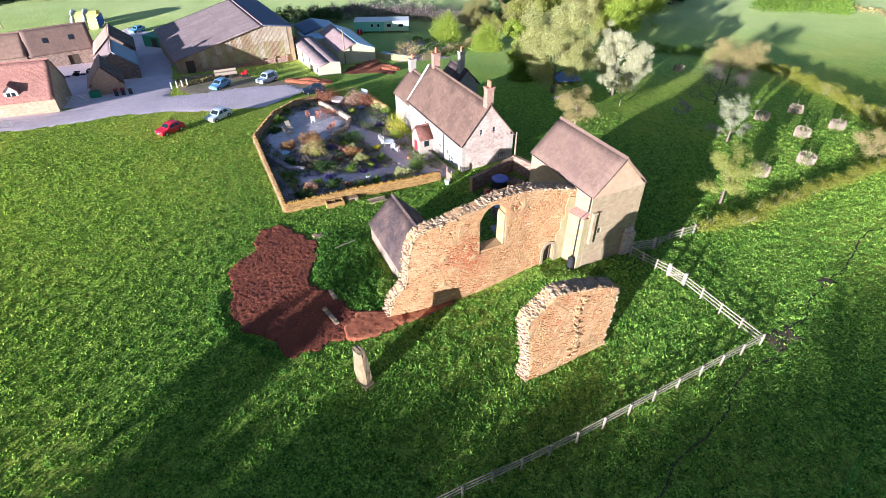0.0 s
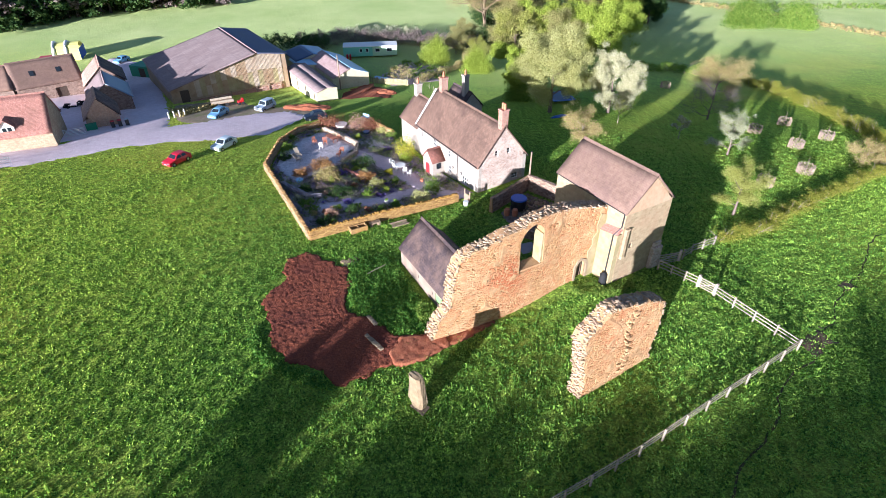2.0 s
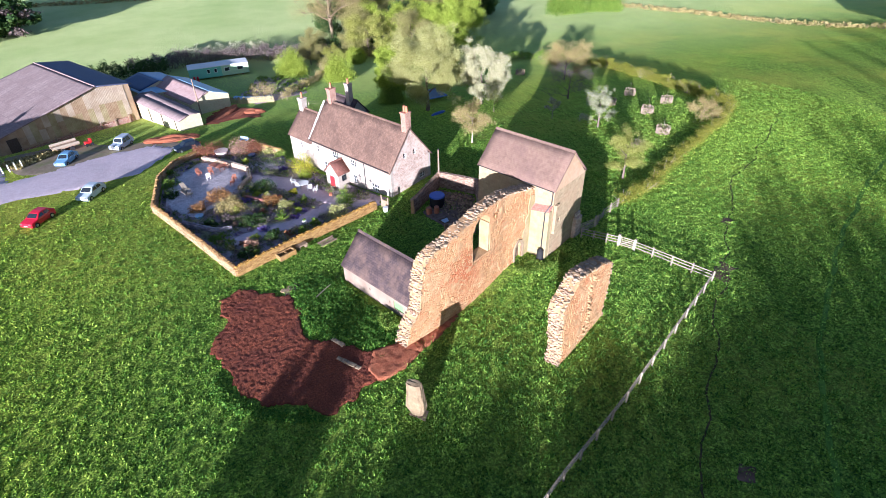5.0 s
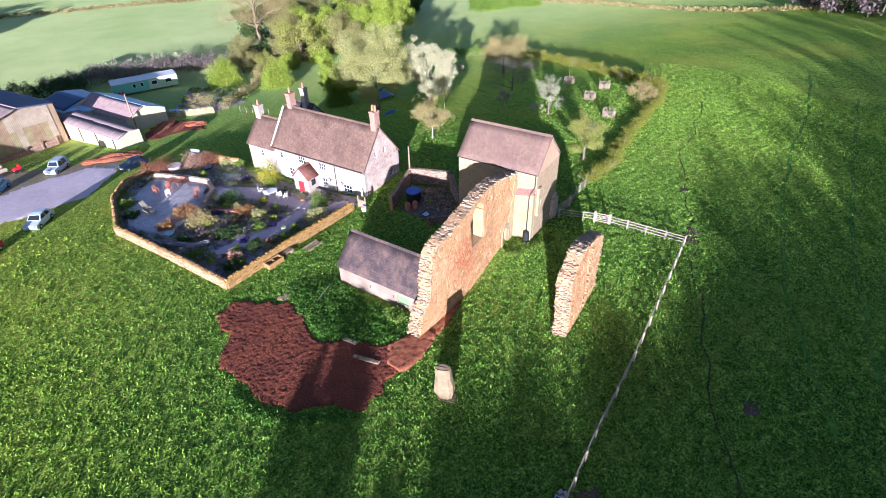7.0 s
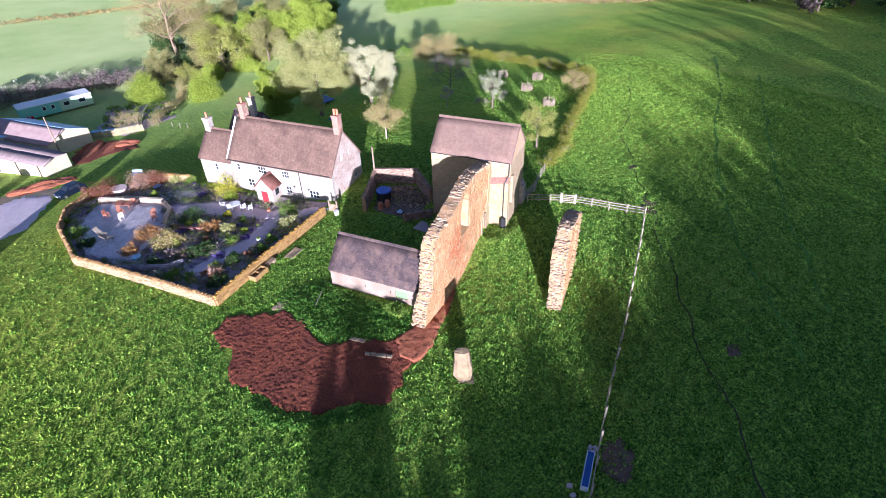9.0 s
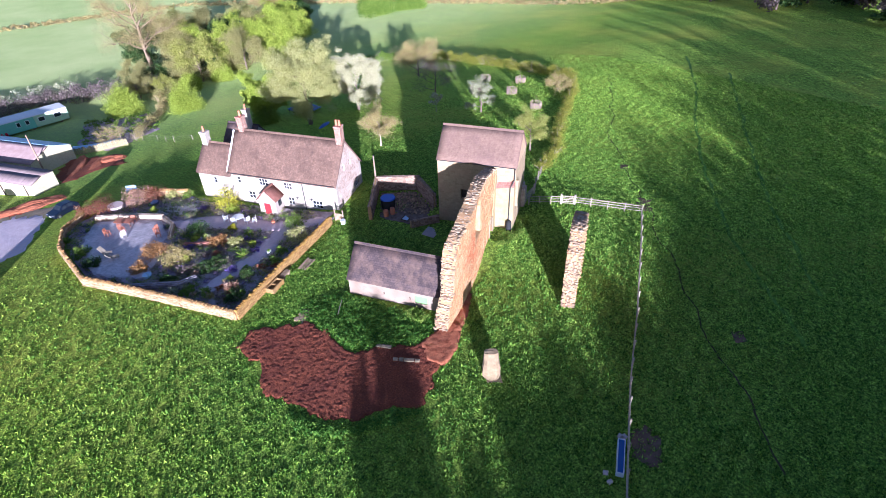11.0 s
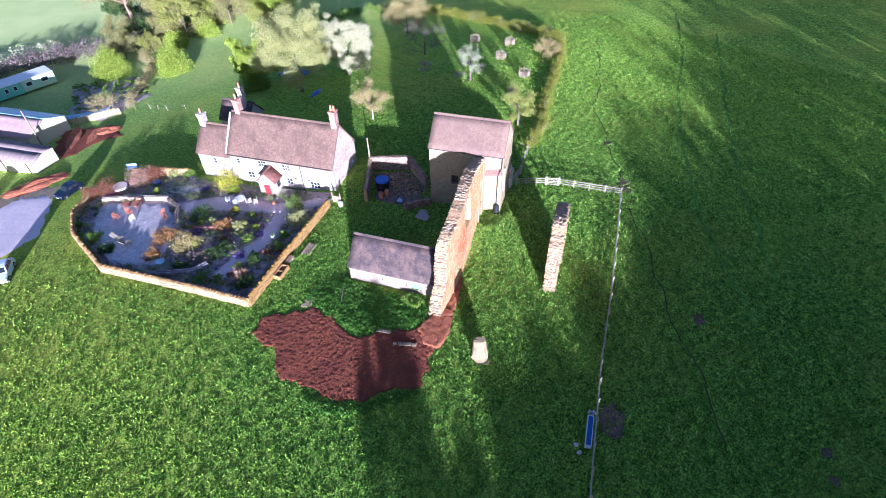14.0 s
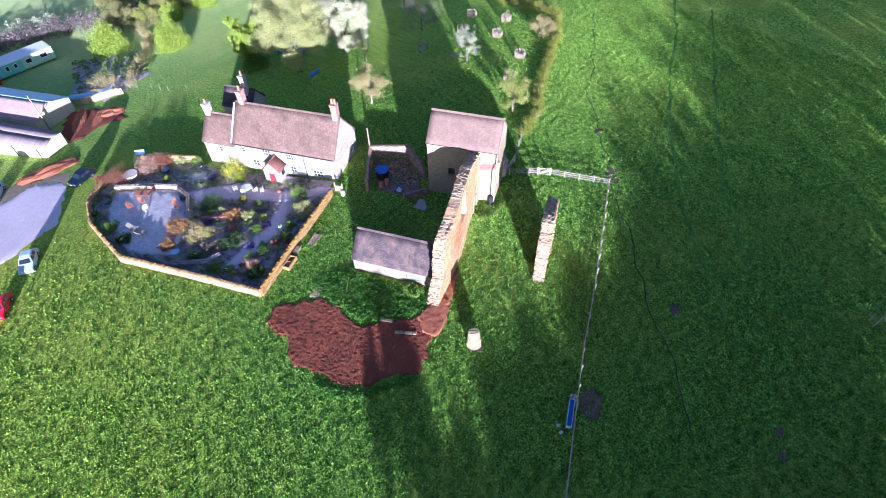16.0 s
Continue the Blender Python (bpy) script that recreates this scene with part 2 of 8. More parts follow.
def ruin_stone():
    """Weathered rubble: each stone a little different, whole areas burnt red-orange or bleached cream, small dark voids."""
    m, n, l, bs = shader("ruin_stone", 0.93)
    v = coords(n)
    r = n.new("ShaderNodeNewGeometry").outputs["Random Per Island"]
    col = ramp(n, l, r, [(0.0, (0.370, 0.200, 0.082)), (0.5, (0.455, 0.262, 0.110)), (0.9, (0.515, 0.325, 0.150)), (1.0, (0.320, 0.175, 0.080))])
    col = mixed(n, l, 0.6, col, ramp(n, l, noise_tex(n, l, v, 3.0, 8.0, 0.75), [(0.3, (0.50, 0.46, 0.42)), (0.5, (1.0, 1.0, 1.0)), (0.7, (1.35, 1.35, 1.35))]), "MULTIPLY")
    red = noise_tex(n, l, v, 0.30, 7.0, 0.68, 0.6)
    col = mixed(n, l, ramp(n, l, red, [(0.46, (0, 0, 0)), (0.60, (0.75, 0.75, 0.75))]), col, (0.400, 0.145, 0.055))
    pale = noise_tex(n, l, v, 0.30, 8.0, 0.66, 0.9)
    col = mixed(n, l, ramp(n, l, pale, [(0.50, (0, 0, 0)), (0.64, (0.75, 0.75, 0.75))]), col, (0.590, 0.435, 0.225))
    # the wall is scorched red beside and below its window
    gap = n.new("ShaderNodeVectorMath")
    gap.operation = "DISTANCE"
    gap.inputs[1].default_value = (2.0, 35.6, 4.4)
    l.new(n.new("ShaderNodeNewGeometry").outputs["Position"], gap.inputs[0])
    rag = n.new("ShaderNodeMath")
    rag.operation = "MULTIPLY_ADD"
    rag.inputs[1].default_value = 5.0
    l.new(noise_tex(n, l, v, 0.9, 6.0, 0.7), rag.inputs[0])
    l.new(gap.outputs["Value"], rag.inputs[2])
    near = n.new("ShaderNodeMapRange")
    for i, q in ((1, 3.0), (2, 5.6), (3, 0.9), (4, 0.0)):
        near.inputs[i].default_value = q
    l.new(rag.outputs[0], near.inputs[0])
    col = mixed(n, l, near.outputs[0], col, (0.350, 0.100, 0.036))
    void = noise_tex(n, l, v, 5.5, 3.0, 0.5)
    col = mixed(n, l, ramp(n, l, void, [(0.67, (0, 0, 0)), (0.72, (0.85, 0.85, 0.85))]), col, (0.130, 0.068, 0.038))
    l.new(col, bs.inputs["Base Color"])
    bumped(n, l, bs, noise_tex(n, l, v, 7.0, 8.0, 0.75), 0.9, 0.05)
    return m


RUBBLE = ruin_stone()
RUBBLE_CORE = plain("ruin_core", (0.350, 0.207, 0.092), (0.488, 0.327, 0.161), 2.5, 0.95, 0.8, 0.05, (0.368, 0.166, 0.069), 0.30, 0.7)
CAPSTONE = plain("weathered_capstone", (0.288, 0.198, 0.122), (0.504, 0.383, 0.239), 3.0, 0.95, 0.8, 0.05, (0.180, 0.144, 0.126), 0.6, 0.5, vary=0.4)
CREAMPLASTER = plain("old_cream_plaster", (0.300, 0.236, 0.125), (0.410, 0.334, 0.190), 1.6, 0.95, 0.6, 0.03, (0.252, 0.231, 0.071), 0.7, 0.65)
PLASTER_JAMB = plain("pale_ashlar", (0.260, 0.195, 0.120), (0.360, 0.280, 0.175), 2.0, 0.9, 0.5, 0.03, (0.30, 0.21, 0.13), 0.7, 0.5)
DRYSTONE = island("drystone", (0.300, 0.190, 0.090), (0.560, 0.410, 0.230), 0.95, 6.0, 0.6, 0.04)
DRYCAP = plain("drystone_coping", (0.300, 0.175, 0.065), (0.460, 0.290, 0.115), 4.0, 0.95, 0.7, 0.04, (0.44, 0.25, 0.035), 0.5, 0.75, vary=0.35)
LIMEWASH = courses("limewashed_stone", (0.458, 0.400, 0.334), (0.387, 0.334, 0.273), (0.414, 0.361, 0.295), 0.42, 0.22, 0.012, stain=(0.361, 0.299, 0.231), stain_amount=0.5, bump=0.5, vary=0.35)
HOUSESTONE = courses("pinkish_rubble", (0.387, 0.255, 0.189), (0.563, 0.440, 0.361), (0.528, 0.422, 0.343), 0.34, 0.18, 0.03, stain=(0.598, 0.510, 0.422), stain_amount=0.85, stain_scale=0.5, bump=0.8, vary=0.8, warp=0.35)
TOWERSTONE = courses("buff_rubble", (0.330, 0.248, 0.140), (0.420, 0.326, 0.192), (0.390, 0.305, 0.182), 0.55, 0.26, 0.02, stain=(0.378, 0.232, 0.138), stain_amount=0.55, stain_scale=0.38, bump=0.5, vary=0.5, warp=0.16)
ROOFTILE = courses("brown_tiles", (0.160, 0.096, 0.066), (0.205, 0.131, 0.093), (0.125, 0.076, 0.055), 0.17, 0.20, 0.010, True, (0.072, 0.044, 0.034), 0.85, 0.30, 0.85, 0.4, 0.01)
TOWERTILE = courses("mauve_tiles", (0.205, 0.130, 0.094), (0.240, 0.156, 0.114), (0.170, 0.108, 0.079), 0.17, 0.20, 0.012, True, (0.138, 0.085, 0.074), 0.65, 0.28, 0.85, 0.4, 0.01)
REDTILE = courses("red_tiles", (0.400, 0.185, 0.135), (0.520, 0.265, 0.200), (0.240, 0.115, 0.090), 0.17, 0.20, 0.012, True, (0.230, 0.120, 0.085), 0.5, 0.45, 0.85, 0.8, 0.01)
TANTILE = courses("tan_tiles", (0.460, 0.290, 0.215), (0.580, 0.390, 0.300), (0.320, 0.200, 0.150), 0.17, 0.20, 0.012, True, (0.300, 0.180, 0.120), 0.5, 0.45, 0.85, 0.8, 0.01)
DARKRUBBLE = courses("dark_rubble", (0.190, 0.120, 0.090), (0.350, 0.250, 0.190), (0.300, 0.220, 0.170), 0.38, 0.20, 0.02, stain=(0.260, 0.180, 0.130), stain_amount=0.5, bump=0.8, vary=0.6, warp=0.2)
SLATE = courses("grey_slates", (0.066, 0.047, 0.047), (0.098, 0.068, 0.066), (0.046, 0.034, 0.034), 0.28, 0.22, 0.014, True, (0.215, 0.140, 0.100), 0.75, 0.5, 0.75, 0.5, 0.01)
BRICK = courses("orange_brick", (0.330, 0.130, 0.085), (0.430, 0.195, 0.125), (0.420, 0.330, 0.260), 0.22, 0.075, 0.012, bump=0.5)
BROWNBRICK = courses("brown_brick", (0.270, 0.160, 0.110), (0.380, 0.240, 0.170), (0.340, 0.270, 0.220), 0.24, 0.08, 0.012, stain=(0.22, 0.13, 0.09), stain_amount=0.5)
RENDER = plain("pale_render", (0.420, 0.350, 0.320), (0.560, 0.480, 0.440), 1.2, 0.9, 0.3, 0.02, (0.420, 0.330, 0.290), 0.5, 0.5)
FENCEWOOD = plain("bleached_timber", (0.290, 0.240, 0.170), (0.430, 0.370, 0.280), 6.0, 0.85, 0.3, 0.01, (0.400, 0.340, 0.270), 1.2, 0.5, vary=0.2)
OLDWOOD = plain("weathered_boards", (0.260, 0.185, 0.125), (0.420, 0.310, 0.220), 4.0, 0.9, 0.4, 0.02, (0.180, 0.120, 0.080), 0.5, 0.6, vary=0.25)
DARKWOOD = plain("dark_timber", (0.050, 0.035, 0.025), (0.095, 0.068, 0.050), 5.0, 0.85, 0.4, 0.01)
TEAK = plain("stained_timber", (0.330, 0.120, 0.070), (0.430, 0.180, 0.100), 6.0, 0.6, 0.2, 0.01)
BARK = plain("bark", (0.110, 0.080, 0.060), (0.230, 0.175, 0.135), 8.0, 0.95, 0.8, 0.03)
PALEBARK = plain("pale_bark", (0.300, 0.240, 0.180), (0.450, 0.370, 0.280), 8.0, 0.95, 0.6, 0.03)
TANBARK = plain("tan_bark", (0.210, 0.150, 0.095), (0.330, 0.250, 0.165), 8.0, 0.95, 0.6, 0.03)
WHITEWOOD = paint("white_paint", (0.78, 0.77, 0.73), 0.45)
GLASS = glassy("window_glass")
BLACKMETAL = paint("black_iron", (0.025, 0.025, 0.028), 0.5)
ASBESTOS = courses("fibre_cement_sheet", (0.255, 0.190, 0.178), (0.310, 0.238, 0.222), (0.200, 0.150, 0.140), 1.0, 2.4, 0.03, True, (0.215, 0.150, 0.140), 0.6, 0.18, 0.9, 0.3, 0.01)
CLADDING = plain("rusty_stained_sheet", (0.300, 0.210, 0.120), (0.440, 0.330, 0.210), 0.8, 0.85, 0.4, 0.03, (0.240, 0.130, 0.060), 0.22, 0.7)
BLUEROOF = paint("blue_sheet", (0.190, 0.330, 0.560), 0.4)
PALEBLUE = paint("pale_blue_sheet", (0.420, 0.600, 0.760), 0.4)
DARKBLUE = paint("dark_blue_sheet", (0.040, 0.070, 0.160), 0.5)
PAVING = courses("grey_paving", (0.640, 0.560, 0.555), (0.740, 0.665, 0.660), (0.430, 0.370, 0.365), 0.60, 0.60, 0.02, True, (0.250, 0.220, 0.220), 0.5, 0.6, 0.9, 0.4, 0.02)
PATHGRIT = plain("mauve_gravel_path", (0.560, 0.430, 0.445), (0.680, 0.560, 0.575), 3.0, 0.95, 0.6, 0.03)
BEDSOIL = plain("dark_bed_earth", (0.230, 0.172, 0.170), (0.500, 0.395, 0.395), 2.0, 0.95, 1.0, 0.12, (0.660, 0.550, 0.560), 0.5, 0.8)
TERRACOTTA = plain("terracotta", (0.420, 0.150, 0.070), (0.520, 0.210, 0.110), 5.0, 0.8, 0.2, 0.01)
RUBBER = paint("black_rubber", (0.015, 0.015, 0.016), 0.8)
CHROME = paint("bright_metal", (0.55, 0.56, 0.58), 0.3, 0.9)
BLUEPLASTIC = paint("blue_plastic", (0.025, 0.090, 0.420), 0.4)
GREENPAINT = paint("green_paint", (0.030, 0.220, 0.110), 0.5)
LEAF_GREEN = leafy("leaf_green", (0.085, 0.170, 0.019), (0.220, 0.330, 0.042), (0.380, 0.460, 0.085), 0.45)
LEAF_LIME = leafy("leaf_lime", (0.170, 0.240, 0.018), (0.390, 0.480, 0.050), (0.560, 0.620, 0.110), 0.45)
LEAF_PALE = leafy("leaf_pale", (0.250, 0.255, 0.070), (0.500, 0.490, 0.165), (0.700, 0.680, 0.330), 0.45)
LEAF_SPRING = leafy("leaf_spring", (0.200, 0.220, 0.035), (0.420, 0.430, 0.090), (0.600, 0.590, 0.190), 0.45)
LEAF_DARK = leafy("leaf_dark", (0.022, 0.051, 0.014), (0.058, 0.109, 0.026), (0.116, 0.167, 0.043))
LEAF_BLOSSOM = leafy("white_blossom", (0.300, 0.300, 0.130), (0.600, 0.570, 0.340), (0.740, 0.700, 0.500))
LEAF_GREYBLOSSOM = leafy("grey_blossom", (0.190, 0.210, 0.100), (0.460, 0.460, 0.270), (0.660, 0.640, 0.440))
LEAF_TAN = leafy("tan_twigs", (0.240, 0.190, 0.070), (0.460, 0.380, 0.140), (0.620, 0.530, 0.240))
LEAF_RUST = leafy("rust_leaves", (0.140, 0.052, 0.028), (0.290, 0.120, 0.062), (0.430, 0.215, 0.125))
LEAF_PINK = leafy("pink_leaves", (0.330, 0.185, 0.115), (0.520, 0.330, 0.215), (0.680, 0.470, 0.340))
LEAF_PURPLE = leafy("violet_flowers", (0.070, 0.045, 0.170), (0.150, 0.100, 0.330), (0.260, 0.200, 0.440))
LEAF_OLIVE = leafy("olive_twigs", (0.200, 0.185, 0.060), (0.400, 0.375, 0.130), (0.560, 0.520, 0.220), 0.45)
LEAF_MAUVE = leafy("mauve_twigs", (0.102, 0.080, 0.072), (0.217, 0.167, 0.152), (0.377, 0.297, 0.268))
LEAF_YELLOW = leafy("yellow_flowers", (0.350, 0.330, 0.010), (0.550, 0.530, 0.020), (0.650, 0.600, 0.060))
LEAF_HEDGE = leafy("hedge_leaves", (0.131, 0.160, 0.017), (0.304, 0.319, 0.036), (0.493, 0.435, 0.072))


# ---- shape helpers
def S(a, b, v):
    t = np.clip((v - a) / (b - a), 0, 1)
    return t * t * (3 - 2 * t)


def height(x, y):
    """The lie of the land."""
    x, y = np.asarray(x, float), np.asarray(y, float)
    z = -6.4 * S(52, 142, y) + S(4, 22, x) * (1 - S(55, 90, y)) + 0.5 * np.exp(-((x - 9) / 5) ** 2 - ((y - 39) / 5) ** 2)
    z = z - 1.1 * np.exp(-((x + 4) / 8) ** 2 - ((y - 65) / 9) ** 2)
    far = np.hypot(x, y - 60)
    return z + 5.0 * S(230, 900, far) * (1 + 0.5 * np.sin(x / 170) * np.cos(y / 210))


def gz(x, y):
    return float(height(x, y))


def mesh_of(name, verts, faces, smooth=False):
    me = bpy.data.meshes.new(name)
    me.from_pydata([tuple(v) for v in verts], [], [tuple(f) for f in faces])
    me.update()
    if smooth:
        me.shade_smooth()
    return me


def quick_mesh(name, verts, quads):
    """A mesh from arrays of corners (N, 3) and faces (M, k)."""
    me = bpy.data.meshes.new(name)
    verts, quads = np.asarray(verts, np.float32), np.asarray(quads, np.int32)
    k = quads.shape[1]
    me.vertices.add(len(verts))
    me.vertices.foreach_set("co", verts.ravel())
    me.loops.add(quads.size)
    me.loops.foreach_set("vertex_index", quads.ravel())
    me.polygons.add(len(quads))
    me.polygons.foreach_set("loop_start", np.arange(0, quads.size, k, dtype=np.int32))
    me.polygons.foreach_set("loop_total", np.full(len(quads), k, np.int32))
    me.update(calc_edges=True)
    me.validate()
    return me


def thing(name, label, category, at=(0, 0, 0), rz=0.0, group="", kind=""):
    ob = new(name)
    ob.empty_display_size = 0.2
    ob.matrix_world = at if isinstance(at, Matrix) else pose(*at, 0, 0, rz)
    return tagged(ob, label, category, group, kind)


def put(name, me, material, parent=None, m=None, label="", kind=""):
    """One mesh object, under its thing where it has one; m in the parent's own space."""
    ob = new(name, me)
    if material and not me.materials:
        me.materials.append(material)
    if parent:
        ob.parent = parent
    ob.matrix_basis = m or Matrix()
    return tagged(ob, label, kind=kind)


def part(name, bm, material, parent, label="", m=None, kind="", smooth=False):
    me = bpy.data.meshes.new(name)
    bm.normal_update()
    bm.to_mesh(me)
    bm.free()
    if smooth:
        me.shade_smooth()
    return put(name, me, material, parent, m, label, kind)


def boxes(*items, bevel=0.0):
    """A bmesh of boxes: (centre, size[, turn about z])."""
    bm = bmesh.new()
    for it in items:
        c, s = it[0], it[1]
        m = Matrix.Translation(c) @ Matrix.Rotation(radians(it[2]) if len(it) > 2 else 0, 4, "Z") @ Matrix.Diagonal((*s, 1))
        bmesh.ops.create_cube(bm, size=1, matrix=m)
    if bevel:
        bmesh.ops.bevel(bm, geom=bm.edges[:], offset=bevel, segments=1, affect="EDGES")
    return bm


def rough_block(rng, sx, sy, sz, knock=0.14):
    """A rough stone of that size, its base centre at the origin: a knocked box with chipped corners."""
    v = []
    for z in (0, 1):
        for x, y in ((-1, -1), (1, -1), (1, 1), (-1, 1)):
            k = 1 - rng.random() * knock * 2
            v.append((x * sx / 2 * k, y * sy / 2 * (1 - rng.random() * knock * 2), z * sz * (1 - rng.random() * knock if z else 1)))
    v.append((rng.uniform(-0.1, 0.1) * sx, rng.uniform(-0.1, 0.1) * sy, sz * (1 + rng.random() * 0.08)))
    f = [(3, 2, 1, 0), (0, 1, 5, 4), (1, 2, 6, 5), (2, 3, 7, 6), (3, 0, 4, 7), (4, 5, 8), (5, 6, 8), (6, 7, 8), (7, 4, 8)]
    return v, f


def in_poly(p, poly):
    x, y, c = p[0], p[1], False
    for (x1, y1), (x2, y2) in zip(poly, poly[1:] + poly[:1]):
        if (y1 > y) != (y2 > y) and x < (x2 - x1) * (y - y1) / (y2 - y1) + x1:
            c = not c
    return c


def triangles(outline, holes=(), extra=()):
    """Points and triangles that fill an outline, less its holes."""
    from mathutils import geometry
    pts, edges = [], []
    for loop in (outline, *holes):
        k = len(pts)
        pts += [Vector(p) for p in loop]
        edges += [(k + i, k + (i + 1) % len(loop)) for i in range(len(loop))]
    pts += [Vector(p) for p in extra]
    out = geometry.delaunay_2d_cdt(pts, edges, [], 0, 1e-5)
    vs = [tuple(v) for v in out[0]]
    tri = []
    for f in out[2]:
        c = (sum(vs[i][0] for i in f) / len(f), sum(vs[i][1] for i in f) / len(f))
        if in_poly(c, list(outline)) and not any(in_poly(c, list(h)) for h in holes):
            tri.append(f)
    return vs, tri


def panel(outline, thick, holes=(), extra=(), warp=0.0, seed=0):
    """An upright slab: the outline in x and z, its face at y = 0, its back at y = -thick; holes go through."""
    vs, tri = triangles(outline, holes, extra)
    n = len(vs)

    def off(x, z, k):
        return warp * noise.noise((x * 1.3 + seed, z * 1.3, k)) + 0.5 * warp * noise.noise((x * 3.9 + seed, z * 3.9, k + 5))
    verts = [(x, off(x, z, 0), z) for x, z in vs] + [(x, -thick + off(x, z, 9), z) for x, z in vs]
    count = {}
    for f in tri:
        for a, b in zip(f, (*f[1:], f[0])):
            count[(a, b)] = 1
    faces = []
    for f in tri:
        flip = (vs[f[1]][0] - vs[f[0]][0]) * (vs[f[2]][1] - vs[f[0]][1]) - (vs[f[1]][1] - vs[f[0]][1]) * (vs[f[2]][0] - vs[f[0]][0]) > 0
        ff = tuple(reversed(f)) if flip else tuple(f)
        faces.append(ff)
        faces.append(tuple(i + n for i in reversed(ff)))
    for a, b in list(count):
        if (b, a) not in count:
            faces.append((a, b, b + n, a + n))
    bm = bmesh.new()
    bv = [bm.verts.new(v) for v in verts]
    for f in faces:
        try:
            bm.faces.new([bv[i] for i in f])
        except ValueError:
            pass
    bmesh.ops.recalc_face_normals(bm, faces=bm.faces[:])
    return bm


def drape(name, outline, material, dz, step, label, category, bumps=0.0, scale=0.8, kind="structure", edge_drop=0.12):
    """A patch that lies on the land, with a rough surface and an edge that dips into it."""
    xs, ys = [p[0] for p in outline], [p[1] for p in outline]
    rng = random.Random(len(name) * 7 + len(outline))
    extra = []
    x = min(xs)
    while x < max(xs):
        y = min(ys)
        while y < max(ys):
            p = (x + rng.uniform(-0.3, 0.3) * step, y + rng.uniform(-0.3, 0.3) * step)
            if in_poly(p, outline):
                extra.append(p)
            y += step
        x += step
    vs, tri = triangles(outline, (), extra)
    edge = set()
    for i, v in enumerate(vs):
        if any(abs(v[0] - p[0]) + abs(v[1] - p[1]) < 1e-3 for p in outline):
            edge.add(i)
    verts = []
    for i, (x, y) in enumerate(vs):
        b = bumps * (noise.noise((x * scale, y * scale, 3)) + 0.6 * noise.noise((x * scale * 2.7, y * scale * 2.7, 8)) + 0.4 * noise.noise((x * scale * 6, y * scale * 6, 1)))
        verts.append((x, y, gz(x, y) + (dz + max(b, -dz * 0.5 if bumps else -9) if i not in edge else -edge_drop)))
    me = mesh_of(name, verts, [f if (vs[f[1]][0] - vs[f[0]][0]) * (vs[f[2]][1] - vs[f[0]][1]) - (vs[f[1]][1] - vs[f[0]][1]) * (vs[f[2]][0] - vs[f[0]][0]) > 0 else tuple(reversed(f)) for f in tri], True)
    me.materials.append(material)
    return tagged(new(name, me), label, category, kind=kind)


def wavy(outline, step=1.2, amp=0.35, seed=1.0):
    """An outline with a natural, uneven edge."""
    out = []
    for (x1, y1), (x2, y2) in zip(outline, outline[1:] + outline[:1]):
        d = math.hypot(x2 - x1, y2 - y1)
        k = max(1, int(d / step))
        for i in range(k):
            t = i / k
            x, y = x1 + (x2 - x1) * t, y1 + (y2 - y1) * t
            nx, ny = -(y2 - y1) / d, (x2 - x1) / d
            a = amp * (noise.noise((x * 0.7 + seed, y * 0.7, seed)) + 0.6 * noise.noise((x * 2 + seed, y * 2, seed)))
            out.append((x + nx * a, y + ny * a))
    return out


def tube(path, radii, sides=6):
    """Corners and faces of a tapering limb."""
    verts, faces = [], []
    for i, p in enumerate(path):
        d = (Vector(path[min(i + 1, len(path) - 1)]) - Vector(path[max(i - 1, 0)])).normalized()
        a = d.orthogonal().normalized()
        b = d.cross(a)
        for k in range(sides):
            w = 2 * math.pi * k / sides
            verts.append(tuple(Vector(p) + (a * math.cos(w) + b * math.sin(w)) * radii[i]))
    for i in range(len(path) - 1):
        for k in range(sides):
            q = (k + 1) % sides
            faces.append((i * sides + k, i * sides + q, (i + 1) * sides + q, (i + 1) * sides + k))
    return verts, faces


def joined(chunks):
    verts, faces = [], []
    for v, f in chunks:
        k = len(verts)
        verts += v
        faces += [tuple(i + k for i in x) for x in f]
    return verts, faces


def leaf_cloud(rng, centres, spread, per, size, flat=0.0):
    """Small leaf blades about each centre, as arrays."""
    c = np.repeat(np.asarray(centres, float), per, axis=0)
    n = len(c)
    d = rng.normal(size=(n, 3))
    d /= np.linalg.norm(d, axis=1)[:, None] + 1e-9
    r = spread * rng.random(n) ** 0.45
    p = c + d * r[:, None] * np.array([1, 1, 0.8])
    nrm = d * 0.8 + rng.normal(size=(n, 3)) * 0.7 + np.array([0, 0, 0.35 + flat])
    nrm /= np.linalg.norm(nrm, axis=1)[:, None] + 1e-9
    a = np.cross(nrm, rng.normal(size=(n, 3)))
    a /= np.linalg.norm(a, axis=1)[:, None] + 1e-9
    b = np.cross(nrm, a)
    s = size * (0.6 + 0.8 * rng.random(n))[:, None]
    v = np.stack([p - a * s * 0.5, p + b * s * 0.32, p + a * s * 0.5, p - b * s * 0.32], 1).reshape(-1, 3)
    return v, np.arange(n * 4).reshape(-1, 4)


